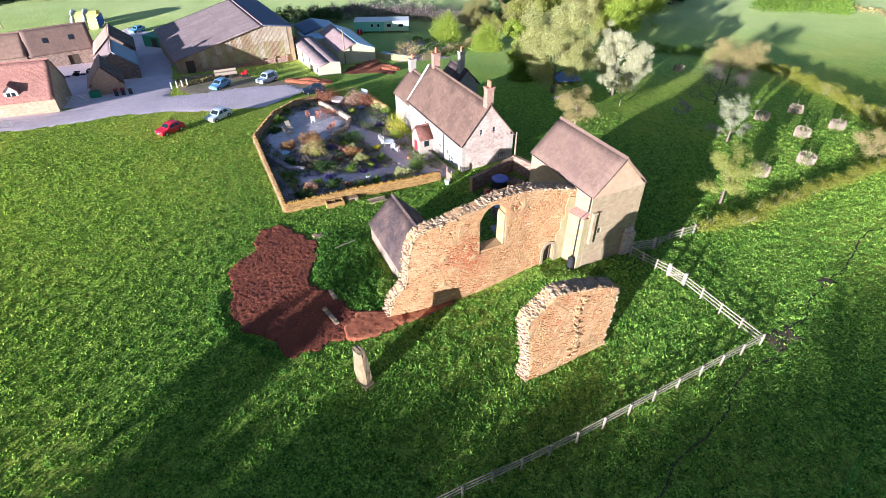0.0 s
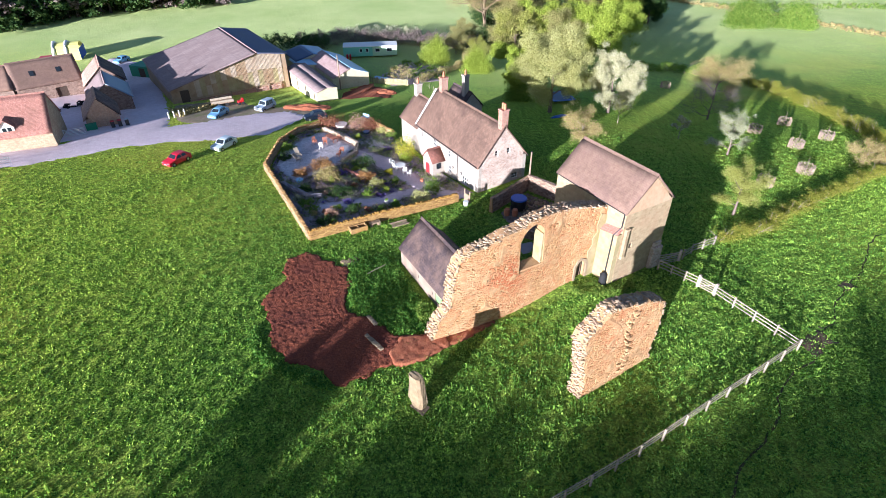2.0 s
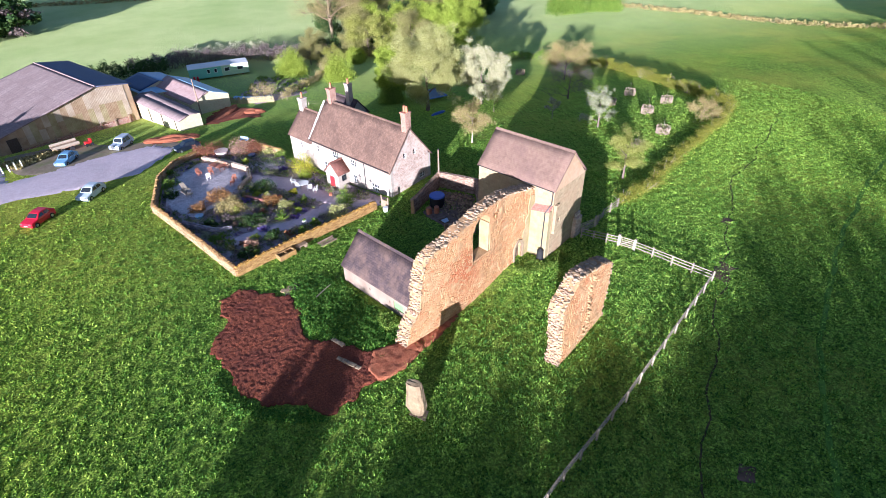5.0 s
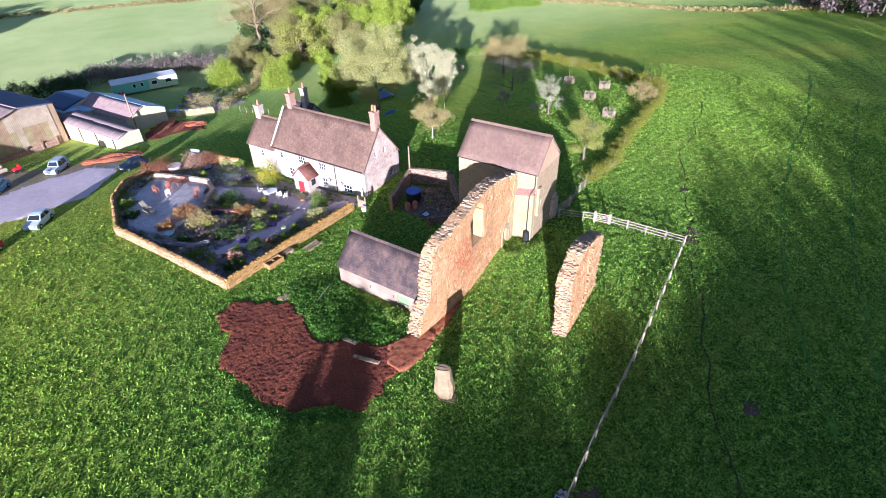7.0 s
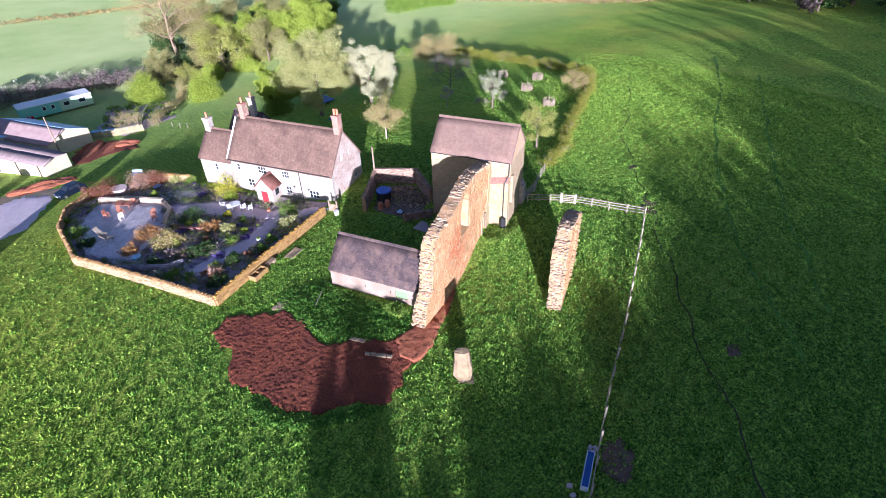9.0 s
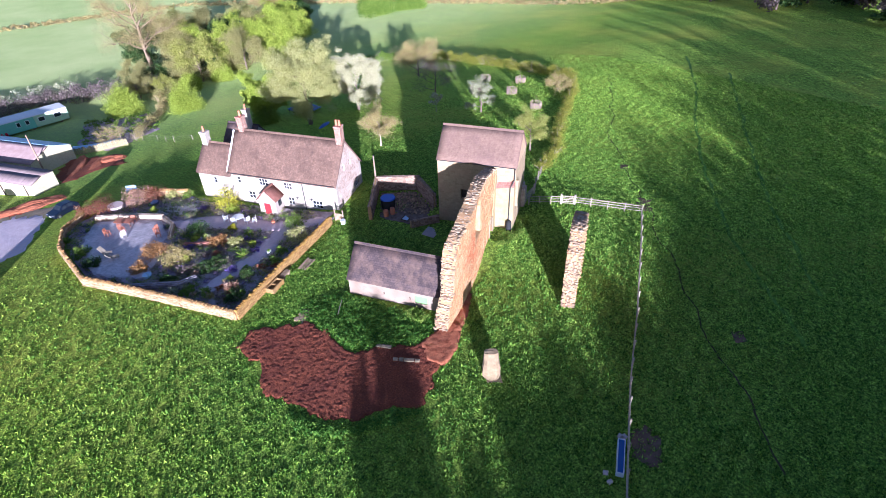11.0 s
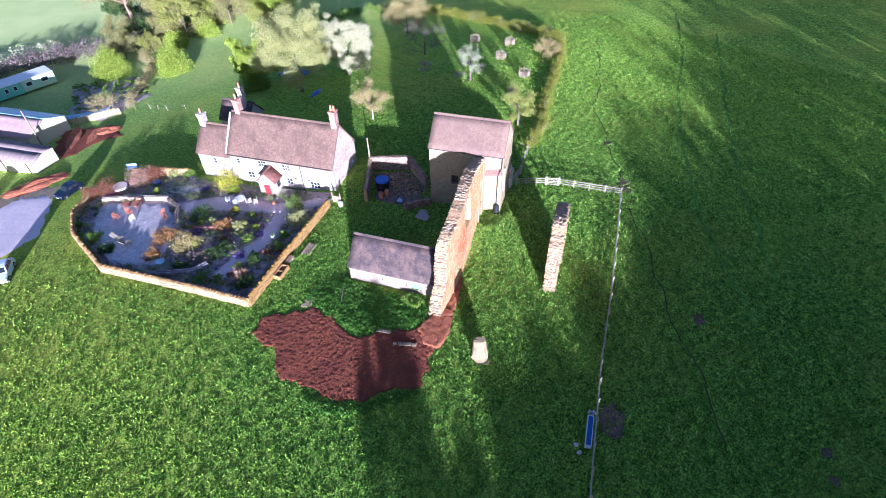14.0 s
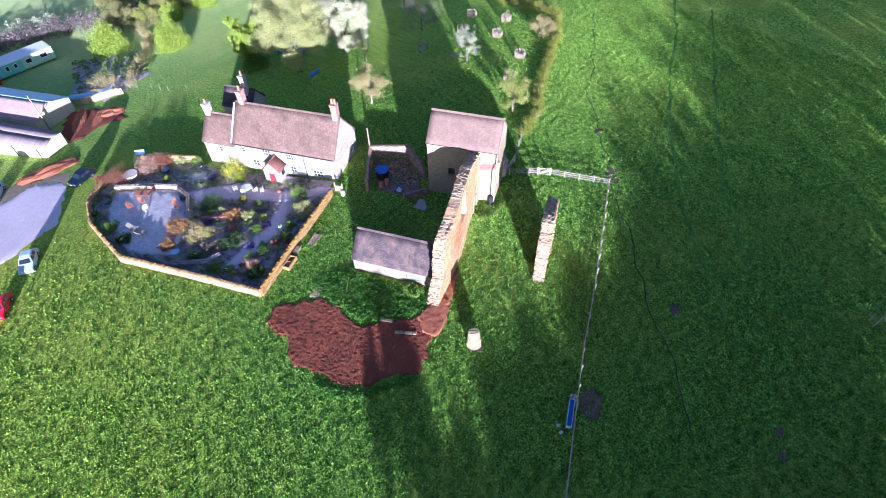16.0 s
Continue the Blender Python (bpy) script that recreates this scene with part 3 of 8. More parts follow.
def limbs(rng, h, spread, trunk_r, lean=0.1, forks=6, low=0.3, bare=False, top=0.95):
    """A trunk with limbs and twigs; returns its mesh data and the twig ends."""
    chunks, ends = [], []
    tp = [Vector((0, 0, -0.4))]
    k = 6
    off = Vector((rng.uniform(-lean, lean) * h, rng.uniform(-lean, lean) * h, 0))
    for i in range(1, k + 1):
        t = i / k
        tp.append(Vector((off.x * t * t + rng.uniform(-0.03, 0.03) * h * t, off.y * t * t + rng.uniform(-0.03, 0.03) * h * t, h * 0.8 * t)))
    chunks.append(tube(tp, [trunk_r * (1.25 if i == 0 else 1 - 0.8 * i / k) for i in range(k + 1)], 7))
    ends.append(tp[-1])
    for j in range(forks):
        t = low + (top - low) * (j + rng.random() * 0.6) / forks
        q = t * k
        i = min(int(q), k - 1)
        base = tp[i].lerp(tp[i + 1], q - i)
        w = j * 2.4 + rng.uniform(-0.5, 0.5)
        reach = spread * (1.0 - 0.45 * max(0, t - 0.45)) * rng.uniform(0.7, 1.0)
        rise = h * rng.uniform(0.12, 0.28)
        path = [base]
        for s in range(1, 5):
            u = s / 4
            path.append(base + Vector((math.cos(w) * reach * u, math.sin(w) * reach * u, rise * (u ** 0.8))) + Vector((rng.uniform(-1, 1), rng.uniform(-1, 1), rng.uniform(-0.5, 0.7))) * reach * 0.1)
        r0 = trunk_r * (0.5 - 0.25 * t)
        chunks.append(tube(path, [r0 * (1 - 0.75 * s / 4) for s in range(5)], 5))
        ends += [path[2], path[3], path[4]]
        for s in (2, 3, 4):
            for _ in range(3 if bare else 2):
                d = Vector((math.cos(w + rng.uniform(-1.4, 1.4)), math.sin(w + rng.uniform(-1.4, 1.4)), rng.uniform(0.0, 1.1))).normalized()
                e = path[s] + d * reach * rng.uniform(0.22, 0.5)
                mid = path[s].lerp(e, 0.5) + Vector((0, 0, 0.08 * reach))
                chunks.append(tube([path[s], mid, e], [r0 * 0.3, r0 * 0.2, r0 * 0.06], 4))
                ends += [mid, e]
                if bare:
                    for _ in range(3):
                        d2 = (d + Vector((rng.uniform(-1, 1), rng.uniform(-1, 1), rng.uniform(-0.3, 0.9)))).normalized()
                        e2 = e.lerp(mid, rng.random() * 0.6)
                        chunks.append(tube([e2, e2 + d2 * reach * rng.uniform(0.15, 0.35)], [r0 * 0.12, r0 * 0.03], 3))
                        ends.append(e2 + d2 * reach * 0.2)
    return joined(chunks), ends


def tree(name, label, category, x, y, h, spread, leaf, bark=None, seed=1, trunk_r=None, per=26, size=0.3, low=0.3, forks=7, bare=False, clump=None, group="", lean=0.06, squash=1.0):
    rng, nr = random.Random(seed), np.random.default_rng(seed)
    t = thing(name, label, category, (x, y, gz(x, y)), rng.uniform(0, 360), group)
    (v, f), ends = limbs(rng, h, spread, trunk_r or h * 0.028, lean, forks, low, bare)
    put("trunk", mesh_of("trunk", v, f, True), bark or BARK, t)
    if per:
        c = np.array([tuple(e) for e in ends])
        c = np.vstack([c, c + nr.normal(size=c.shape) * spread * 0.16])
        c[:, 2] = np.maximum(c[:, 2] * squash, 0.25)
        v, f = leaf_cloud(nr, c, clump or spread * 0.19, per, size)
        put("crown", quick_mesh("crown", v, f), leaf, t)
    return t


def shrub(name, label, x, y, r, h, leaf, seed=1, n=260, size=0.16, category="shrub", group="", stems=True, spike=False):
    rng, nr = random.Random(seed), np.random.default_rng(seed)
    t = thing(name, label, category, (x, y, gz(x, y)), 0, group)
    m = max(16, n // 7)
    d = nr.normal(size=(m, 3))
    d /= np.linalg.norm(d, axis=1)[:, None]
    d[:, 2] = np.abs(d[:, 2])
    rad = (0.55 + 0.45 * nr.random(m))[:, None]
    lump = 1 + 0.25 * np.sin(3 * np.arctan2(d[:, 1], d[:, 0]) + seed)[:, None]
    c = d * rad * np.array([r * 0.85, r * 0.85, h * 0.85]) * lump + np.array([0, 0, 0.08])
    if spike:
        ch = []
        for i in range(60):
            a, e = rng.uniform(0, 6.28), rng.uniform(0.3, 1.3)
            tip = Vector((math.cos(a) * r * math.cos(e), math.sin(a) * r * math.cos(e), h * math.sin(e)))
            sd = Vector((-math.sin(a), math.cos(a), 0)) * 0.05
            ch.append(([tuple(-sd), tuple(sd), tuple(tip * 0.6 + sd + Vector((0, 0, 0.1 * h))), tuple(tip), tuple(tip * 0.6 - sd + Vector((0, 0, 0.1 * h)))], [(0, 1, 2, 3, 4)]))
        v, f = joined(ch)
        put("leaves", mesh_of("leaves", v, f), leaf, t)
    else:
        v, f = leaf_cloud(nr, c, min(r, h) * 0.32, 18, size)
        put("foliage", quick_mesh("foliage", v, f), leaf, t)
    if stems:
        ch = []
        for i in range(6):
            a = rng.uniform(0, 6.28)
            ch.append(tube([(0, 0, -0.1), (math.cos(a) * r * 0.3, math.sin(a) * r * 0.3, h * 0.4), (math.cos(a) * r * 0.6, math.sin(a) * r * 0.6, h * 0.75)], [0.05, 0.03, 0.012], 4))
        v, f = joined(ch)
        put("stem_tangle", mesh_of("stem_tangle", v, f), BARK, t)
    return t


# ---- the land
def land():
    def axis(lo, hi, mid_lo, mid_hi, fine):
        a = list(np.arange(mid_lo, mid_hi + 0.1, fine))
        s, v = fine, mid_hi
        while v < hi:
            s *= 1.35
            v += s
            a.append(v)
        s, v = fine, mid_lo
        while v > lo:
            s *= 1.35
            v -= s
            a.insert(0, v)
        return np.array(a)
    xs, ys = axis(-2600, 2600, -130, 170, 1.5), axis(-2600, 2600, -30, 230, 1.5)
    gx, gy = np.meshgrid(xs, ys)
    z = height(gx, gy)
    near = (np.abs(gx) < 140) & (gy > -30) & (gy < 200)
    z = z + np.where(near, 0.015 * np.sin(gx * 0.9 + gy * 0.3) * np.cos(gy * 0.7 - gx * 0.2), 0)
    w = len(xs)
    i = np.arange((len(ys) - 1) * w).reshape(-1, w)[:, :-1].ravel()
    me = quick_mesh("ground", np.stack([gx, gy, z], -1).reshape(-1, 3), np.stack([i, i + 1, i + w + 1, i + w], 1))
    me.shade_smooth()
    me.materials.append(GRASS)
    return tagged(new("ground", me), "green pasture and mown lawn, lit by low sun", "grass", kind="structure")


land()
SOIL_EDGE = [(-19.3, 45.8), (-17.3, 46.5), (-15.0, 45.3), (-12.9, 43.9), (-12.0, 41.4), (-12.7, 38.7), (-12.2, 37.0), (-10.2, 35.9), (-7.3, 33.2), (-6.3, 31.6), (-8.8, 29.7),
             (-11.9, 28.3), (-13.6, 30.1), (-15.3, 30.4), (-17.4, 31.8), (-18.8, 34.3), (-19.3, 37.3), (-20.4, 38.5), (-19.1, 41.9)]
drape("bare_earth", wavy(SOIL_EDGE, 0.35, 0.7, 2.0), SOIL, 0.12, 0.16, "freshly dug patch of lumpy dark red earth", "soil", 0.085, 4.5)
drape("earth_bank", wavy([(-7.4, 33.4), (-5.0, 33.6), (-3.6, 33.5), (-3.0, 32.3), (-5.2, 30.6), (-7.8, 29.9), (-8.4, 31.4)], 0.7, 0.15, 4.0), SOILBANK, 0.24, 0.22, "low red earth bank running on from the ruined wall", "soil", 0.08, 4.0)
_u, _n = (math.cos(radians(25.8)), math.sin(radians(25.8))), (math.sin(radians(25.8)), -math.cos(radians(25.8)))
drape("earth_bank", wavy([(-4.6 + _u[0] * a + _n[0] * b, 32.65 + _u[1] * a + _n[1] * b) for a, b in ((-0.6, -0.3), (2.5, 0.0), (6.0, 0.2), (6.2, 0.75), (3.0, 1.2), (0.0, 1.25), (-0.8, 0.9))], 0.6, 0.12, 6.0), SOILBANK, 0.12, 0.22, "bare red earth along the foot of the ruined wall", "soil", 0.08, 2.6)
drape("track", wavy([(-100, 60), (-65.8, 69.8), (-59.1, 71.9), (-50.3, 77.5), (-43.1, 79.6), (-35.1, 80.0), (-28.7, 82.2), (-26.6, 86.3), (-24.0, 92.0), (-27.5, 96.5), (-34.1, 95.0), (-42.5, 90.5), (-46.5, 88.5),
                 (-50.0, 98.0), (-56.5, 112), (-62, 124), (-68, 138), (-82, 146), (-84, 138), (-74, 124), (-66, 112), (-58, 100), (-56.5, 90), (-60, 80.5), (-70.5, 77.5), (-102, 70)], 0.9, 0.28, 7.0),
      ROAD, 0.05, 1.2, "pale pinkish gravel farm track and yard", "track", 0.01, 0.6, edge_drop=0.03)
drape("yard", wavy([(-61.5, 80.4), (-56.0, 84.6), (-54.0, 92), (-58, 101), (-65, 112), (-74, 117), (-86, 109), (-77, 93), (-68.5, 81.5)], 1.5, 0.2, 3.0), ROAD, 0.12, 1.5, "pale concrete yard between farm buildings", "yard", 0.01, 0.6, edge_drop=0.02)


def tufts():
    """Uneven grass of the lawn near the ruin."""
    nr = np.random.default_rng(5)
    n = 500000
    x, y = nr.uniform(-66, 80, n), -14 + 96 * nr.random(n) ** 1.35
    # tussocks about a metre apart, from many crossing waves
    lump = np.zeros(n)
    for _ in range(22):
        a, w = nr.uniform(0, 6.28), 6.28 / nr.uniform(0.6, 1.9)
        lump += np.sin((x * math.cos(a) + y * math.sin(a)) * w + nr.uniform(0, 6.28))
    lump = np.clip(0.5 + 0.5 * lump / math.sqrt(22), 0, 1.6)
    keep = lump + nr.normal(size=n) * 0.22 > 0.34
    keep &= nr.random(n) > (y - 50) / 30
    polys = [SOIL_EDGE, [(-26, 66), (-17, 48.6), (1, 57), (8, 62), (-6, 88), (-27, 90)], [(-8, 45), (-3.5, 34), (1.5, 36.5), (-3, 47)], [(-4.6, 32.8), (12, 38.4), (19, 41), (9, 51), (2.6, 53.6), (4, 45), (-4.5, 34.6)],
             [(-70, 68), (-50, 77), (-28, 81), (-27, 95), (-75, 95)]]
    def inside(poly):
        c = np.zeros(len(x), bool)
        for (x1, y1), (x2, y2) in zip(poly, poly[1:] + poly[:1]):
            if y1 != y2:
                c ^= ((y1 > y) != (y2 > y)) & (x < (x2 - x1) * (y - y1) / (y2 - y1) + x1)
        return c
    ok = keep
    for p in polys:
        ok &= ~inside(p)
    x, y, lump = x[ok], y[ok], lump[ok]
    n = len(x)
    k = 3
    cx, cy = np.repeat(x, k) + nr.normal(size=n * k) * 0.14, np.repeat(y, k) + nr.normal(size=n * k) * 0.14
    rank = np.exp(-((x - 4) / 17) ** 2 - ((y - 27) / 13) ** 2)
    h = np.repeat(0.03 + (0.06 + 0.15 * lump + 0.06 * rank) * nr.random(n), k) * (0.7 + 0.6 * nr.random(n * k))
    a = nr.uniform(0, 6.28, n * k)
    w = 0.06 + 0.07 * nr.random(n * k)
    z = height(cx, cy)
    lx, ly = nr.normal(size=n * k) * 0.13, nr.normal(size=n * k) * 0.13
    p0 = np.stack([cx - np.cos(a) * w, cy - np.sin(a) * w, z - 0.05], 1)
    p1 = np.stack([cx + np.cos(a) * w, cy + np.sin(a) * w, z - 0.05], 1)
    p2 = np.stack([cx + lx, cy + ly, z + h], 1)
    me = quick_mesh("grass_tufts", np.stack([p0, p1, p2], 1).reshape(-1, 3), np.arange(n * k * 3).reshape(-1, 3))
    me.materials.append(TUFT)
    tagged(new("grass_tufts", me), "uneven tufts of fresh green grass", "grass", kind="stuff")


tufts()


# ---- ruined masonry
def face_stones(rng, outline, holes, w, h, proud, margin=0.03):
    """Irregular rubble set in mortar over a face that looks along +y."""
    xs, zs = [p[0] for p in outline], [p[1] for p in outline]
    chunks = []
    small = [(sum(p[0] for p in q) / len(q), sum(p[1] for p in q) / len(q), (max(p[0] for p in q) - min(p[0] for p in q)) * 0.4, (max(p[1] for p in q) - min(p[1] for p in q)) * 0.4) for q in holes if len(q) == 4]
    z = min(zs)
    while z < max(zs):
        x = min(xs) + rng.uniform(-w, 0)
        while x < max(xs):
            k = rng.choice((0.55, 0.7, 0.85, 1.0, 1.0, 1.25, 1.6))
            rx, rz = w * 0.52 * k * rng.uniform(0.7, 1.2), h * 0.56 * k * rng.uniform(0.8, 1.3)
            cx, cz = x + w * rng.uniform(0.0, 1.0), z + h * rng.uniform(-0.2, 1.2)
            sides = [(cx, cz), (cx - rx, cz), (cx + rx, cz), (cx, cz - rz), (cx, cz + rz)]
            if all(in_poly(c, outline) for c in sides) and not any(in_poly(c, q) for q in holes for c in sides) and not any(abs(cx - hx) < rx * 0.9 + hw and abs(cz - hz) < rz * 0.9 + hh for hx, hz, hw, hh in small):
                d = proud * rng.uniform(0.1, 1.0)
                tilt = rng.uniform(-0.25, 0.25)
                top, low = [], []
                for i in range(6):
                    a = tilt + (i + rng.uniform(-0.3, 0.3)) * math.pi / 3
                    ca, sa = math.copysign(abs(math.cos(a)) ** 0.7, math.cos(a)), math.copysign(abs(math.sin(a)) ** 0.7, math.sin(a))
                    r = rng.uniform(0.8, 1.1)
                    px, pz = cx + rx * r * ca, cz + rz * r * sa
                    low.append((px, -0.1, pz))
                    top.append((cx + (px - cx) * 0.82, d * rng.uniform(0.7, 1.1), cz + (pz - cz) * 0.82))
                f = [(11, 10, 9, 8, 7, 6)] + [(i, 6 + i, 6 + (i + 1) % 6, (i + 1) % 6) for i in range(6)]
                chunks.append((low + top, f))
            x += w * rng.uniform(0.7, 1.1)
        z += h * 0.92
    return joined(chunks)


def ragged(pts, step, amp, seed):
    out = []
    for (x1, y1), (x2, y2) in zip(pts, pts[1:]):
        k = max(1, int(math.hypot(x2 - x1, y2 - y1) / step))
        for i in range(k):
            t = i / k
            x, y = x1 + (x2 - x1) * t, y1 + (y2 - y1) * t
            out.append((x + amp * noise.noise((x * 2.3, y * 2.3, seed)), y + amp * noise.noise((x * 2.3, y * 2.3, seed + 9))))
    return out + [pts[-1]]


RUBBLE_CREST = island("crest_rubble", (0.310, 0.210, 0.125), (0.600, 0.465, 0.295), 0.95, 6.0, 0.6, 0.03, (0.300, 0.190, 0.130), 0.5, 0.4)
STONES = []
for _k in range(14):
    _v, _f = rough_block(random.Random(40 + _k), 0.36, 0.46, 0.16)
    STONES.append(mesh_of("stone", _v, _f))
    STONES[-1].materials.append(CAPSTONE)


def ruin(name, label, origin, angle, base, crest, thick, holes=(), seed=1, grid=0.7, bow=None, slope=0.0):
    """A rubble wall that stands alone: core, facing stones on both faces and loose stones along its broken crest.
    bow: how far its face swells at each x; slope: how far the crest drops towards the front."""
    swell = bow or (lambda x: 0.0)
    rng = random.Random(seed)
    t = thing(name, label, "ruined wall", (*origin, 0), angle)
    outline = base + ragged(crest, 0.4, 0.16, seed)
    xs, zs = [p[0] for p in outline], [p[1] for p in outline]
    extra = [(x + rng.uniform(-0.1, 0.1), z + rng.uniform(-0.1, 0.1)) for x in np.arange(min(xs), max(xs), grid) for z in np.arange(min(zs), max(zs), grid)]
    extra = [p for p in extra if in_poly(p, outline) and not any(in_poly(p, h) for h in holes)]
    bm = panel(outline, thick, holes, extra, 0.10, seed)
    for q in bm.verts:
        q.co.y += swell(q.co.x)
    part("core", bm, RUBBLE_CORE, t)
    v, f = face_stones(rng, outline, holes, 0.26, 0.14, 0.009)
    v = [(x, y + swell(x), z) for x, y, z in v]
    put("front_facing", mesh_of("facing", v, f), RUBBLE, t, pose(0, 0.03, 0), kind="stuff")
    mir = [(-x, z) for x, z in reversed(outline)]
    v, f = face_stones(rng, mir, [[(-x, z) for x, z in reversed(h)] for h in holes], 0.40, 0.21, 0.03)
    v = [(x, y - swell(-x), z) for x, y, z in v]
    put("rear_facing", mesh_of("facing", v, f), RUBBLE, t, pose(0, -thick - 0.03, 0, 0, 0, 180), kind="stuff")
    # crest stones, laid across the wall's broken top and ends
    n, rest = 0, []
    for (x1, z1), (x2, z2) in zip(crest, crest[1:]):
        d = math.hypot(x2 - x1, z2 - z1)
        k = max(1, int(d / 0.12))
        for i in range(k):
            s = (i + rng.random()) / k
            x, z = x1 + (x2 - x1) * s, z1 + (z2 - z1) * s
            for row in range(4):
                yy = -thick * (row + 0.5 + rng.uniform(-0.35, 0.35)) / 4
                a = math.degrees(math.atan2(z2 - z1, x2 - x1))
                steep = abs(a) > 55
                tilt = 0 if steep else -a
                m = Matrix.Translation((x + (0.0 if not steep else rng.uniform(-0.1, 0.1)), yy + swell(x), z - 0.10 + rng.uniform(-0.05, 0.05) + (0 if steep else slope * (row - 0.5)))) @ Matrix.Rotation(radians(tilt * 0.6 + rng.uniform(-14, 14)), 4, "Y") @ Matrix.Rotation(radians(rng.uniform(-14, 14)), 4, "X") @ Matrix.Rotation(radians(rng.uniform(-50, 50)), 4, "Z") @ Matrix.Diagonal((rng.uniform(0.3, 0.8), rng.uniform(0.4, 0.85), rng.uniform(0.4, 1.15), 1))
                me = rng.choice(STONES)
                if n < 290 and row in (0, 3):
                    put("stone", me, None, t, m)
                    n += 1
                else:
                    rest.append(([tuple(m @ v.co) for v in me.vertices], [tuple(p.vertices) for p in me.polygons]))
    v, f = joined(rest)
    put("crest_rubble", mesh_of("crest_rubble", v, f), RUBBLE_CREST, t, kind="stuff")
    return t, outline


RUIN_BASE = [(-0.2, -1.2), (18.3, -1.2)]
RUIN_CREST = [(18.3, 8.0), (17.4, 8.35), (15.5, 8.85), (13.8, 9.25), (12.1, 9.45), (10.4, 9.5), (9.0, 9.35), (8.1, 9.0), (7.1, 8.95), (5.8, 8.65), (4.8, 8.45), (3.6, 8.3), (2.9, 8.0), (2.45, 7.4), (2.05, 6.4), (1.9, 5.0), (1.8, 3.7), (1.35, 2.8), (0.6, 2.0), (0.2, 1.0), (0.0, 0.0)]
RUIN_AT, RUIN_TURN = (-4.6, 32.65), 25.8


def flip(pts):
    return [(-x, z) for x, z in reversed(pts)]


arch = [(8.4, 4.35), (11.0, 4.6), (10.9, 7.7)] + [(9.65 + 1.25 * math.cos(a), 7.7 + 1.3 * math.sin(a)) for a in np.linspace(0.25, math.pi - 0.25, 8)] + [(8.3, 7.7)]


def pit(x, z, w, h):
    return [(x, z), (x + w, z + 0.03), (x + w * 0.9, z + h), (x + 0.02, z + h * 0.9)]


putlogs = [pit(x, z, 0.17, 0.2) for x, z in ((3.4, 4.2), (3.6, 6.6), (5.6, 7.3), (6.9, 5.6), (6.6, 3.1), (7.3, 7.7), (11.6, 8.2), (12.3, 8.1), (11.4, 5.4), (12.6, 5.5), (12.0, 7.0), (13.2, 7.6), (14.6, 6.0), (5.0, 4.9), (11.0, 3.2), (2.6, 2.4))]
cracks = [pit(x, z, w, h) for x, z, w, h in ((3.75, 6.5, 0.26, 0.35), (3.85, 5.7, 0.3, 0.34), (3.6, 4.95, 0.26, 0.4), (3.55, 4.3, 0.28, 0.42), (3.5, 3.6, 0.4, 0.36), (4.0, 3.4, 0.3, 0.26), (3.9, 2.85, 0.5, 0.34), (3.6, 2.3, 0.3, 0.28), (4.2, 2.3, 0.34, 0.3), (3.9, 1.5, 0.36, 0.26), (3.8, 1.0, 0.3, 0.2), (6.2, 6.0, 0.18, 0.18), (6.6, 5.1, 0.18, 0.18), (1.6, 4.6, 0.16, 0.18))]
doorway = [(15.45, 0.2), (16.65, 0.2), (16.65, 2.2), (16.4, 2.7), (16.05, 2.85), (15.7, 2.7), (15.45, 2.2)]
ruin_wall, _ = ruin("ruined_wall", "tall ruined priory wall of orange rubble with a broken crest and an empty arched window", RUIN_AT, 180 + RUIN_TURN,
                    flip(RUIN_BASE), flip(RUIN_CREST), 1.25, [flip(arch), flip(doorway)] + [flip(p) for p in putlogs], 3,
                    bow=lambda x: 0.36 * math.sin(math.pi * min(max(-x / 13.5, 0), 1)), slope=0.10)
# dressed jambs and sill of the tall window, the plaster that is left, the old door
part("window_jamb", boxes(((-10.86, -0.42, 6.15), (0.24, 1.15, 3.1)), bevel=0.03), CREAMPLASTER, ruin_wall, "pale ashlar window jamb")
part("window_jamb", boxes(((-8.42, -0.36, 6.1), (0.2, 1.1, 3.0)), bevel=0.03), PLASTER_JAMB, ruin_wall, "pale ashlar window jamb")
part("window_sill", boxes(((-9.65, -0.36, 4.5), (2.5, 1.2, 0.22)), bevel=0.04), RUBBLE_CORE, ruin_wall, "rough sloping stone sill")
part("plaster", panel(flip([(16.75, -1.0), (18.3, -1.0), (18.3, 7.3), (17.5, 7.6), (17.2, 6.4), (17.4, 5.6), (16.9, 5.0), (17.05, 4.3), (16.6, 3.6), (16.8, 2.0)]), 0.12), CREAMPLASTER, ruin_wall, "remains of cream plaster with green algae", m=pose(0, 0.085, 0))
part("door", boxes(((-16.05, -0.45, 1.45), (1.3, 0.08, 2.9)), bevel=0.01), DARKWOOD, ruin_wall, "weathered dark plank door")
for _x in (-16.4, -16.05, -15.7):
    part("door_bar", boxes(((_x, -0.38, 1.4), (0.07, 0.06, 2.6))), OLDWOOD, ruin_wall)
part("door_arch", panel(flip([(15.2, 0.2), (15.45, 0.2), (15.45, 2.2), (15.7, 2.7), (16.05, 2.85), (16.4, 2.7), (16.65, 2.2), (16.65, 0.2), (16.9, 0.2), (16.88, 2.35), (16.55, 2.92), (16.05, 3.12), (15.55, 2.92), (15.22, 2.35)]), 0.25), PLASTER_JAMB, ruin_wall, "pale dressed stone round the door", m=pose(0, 0.12, 0))

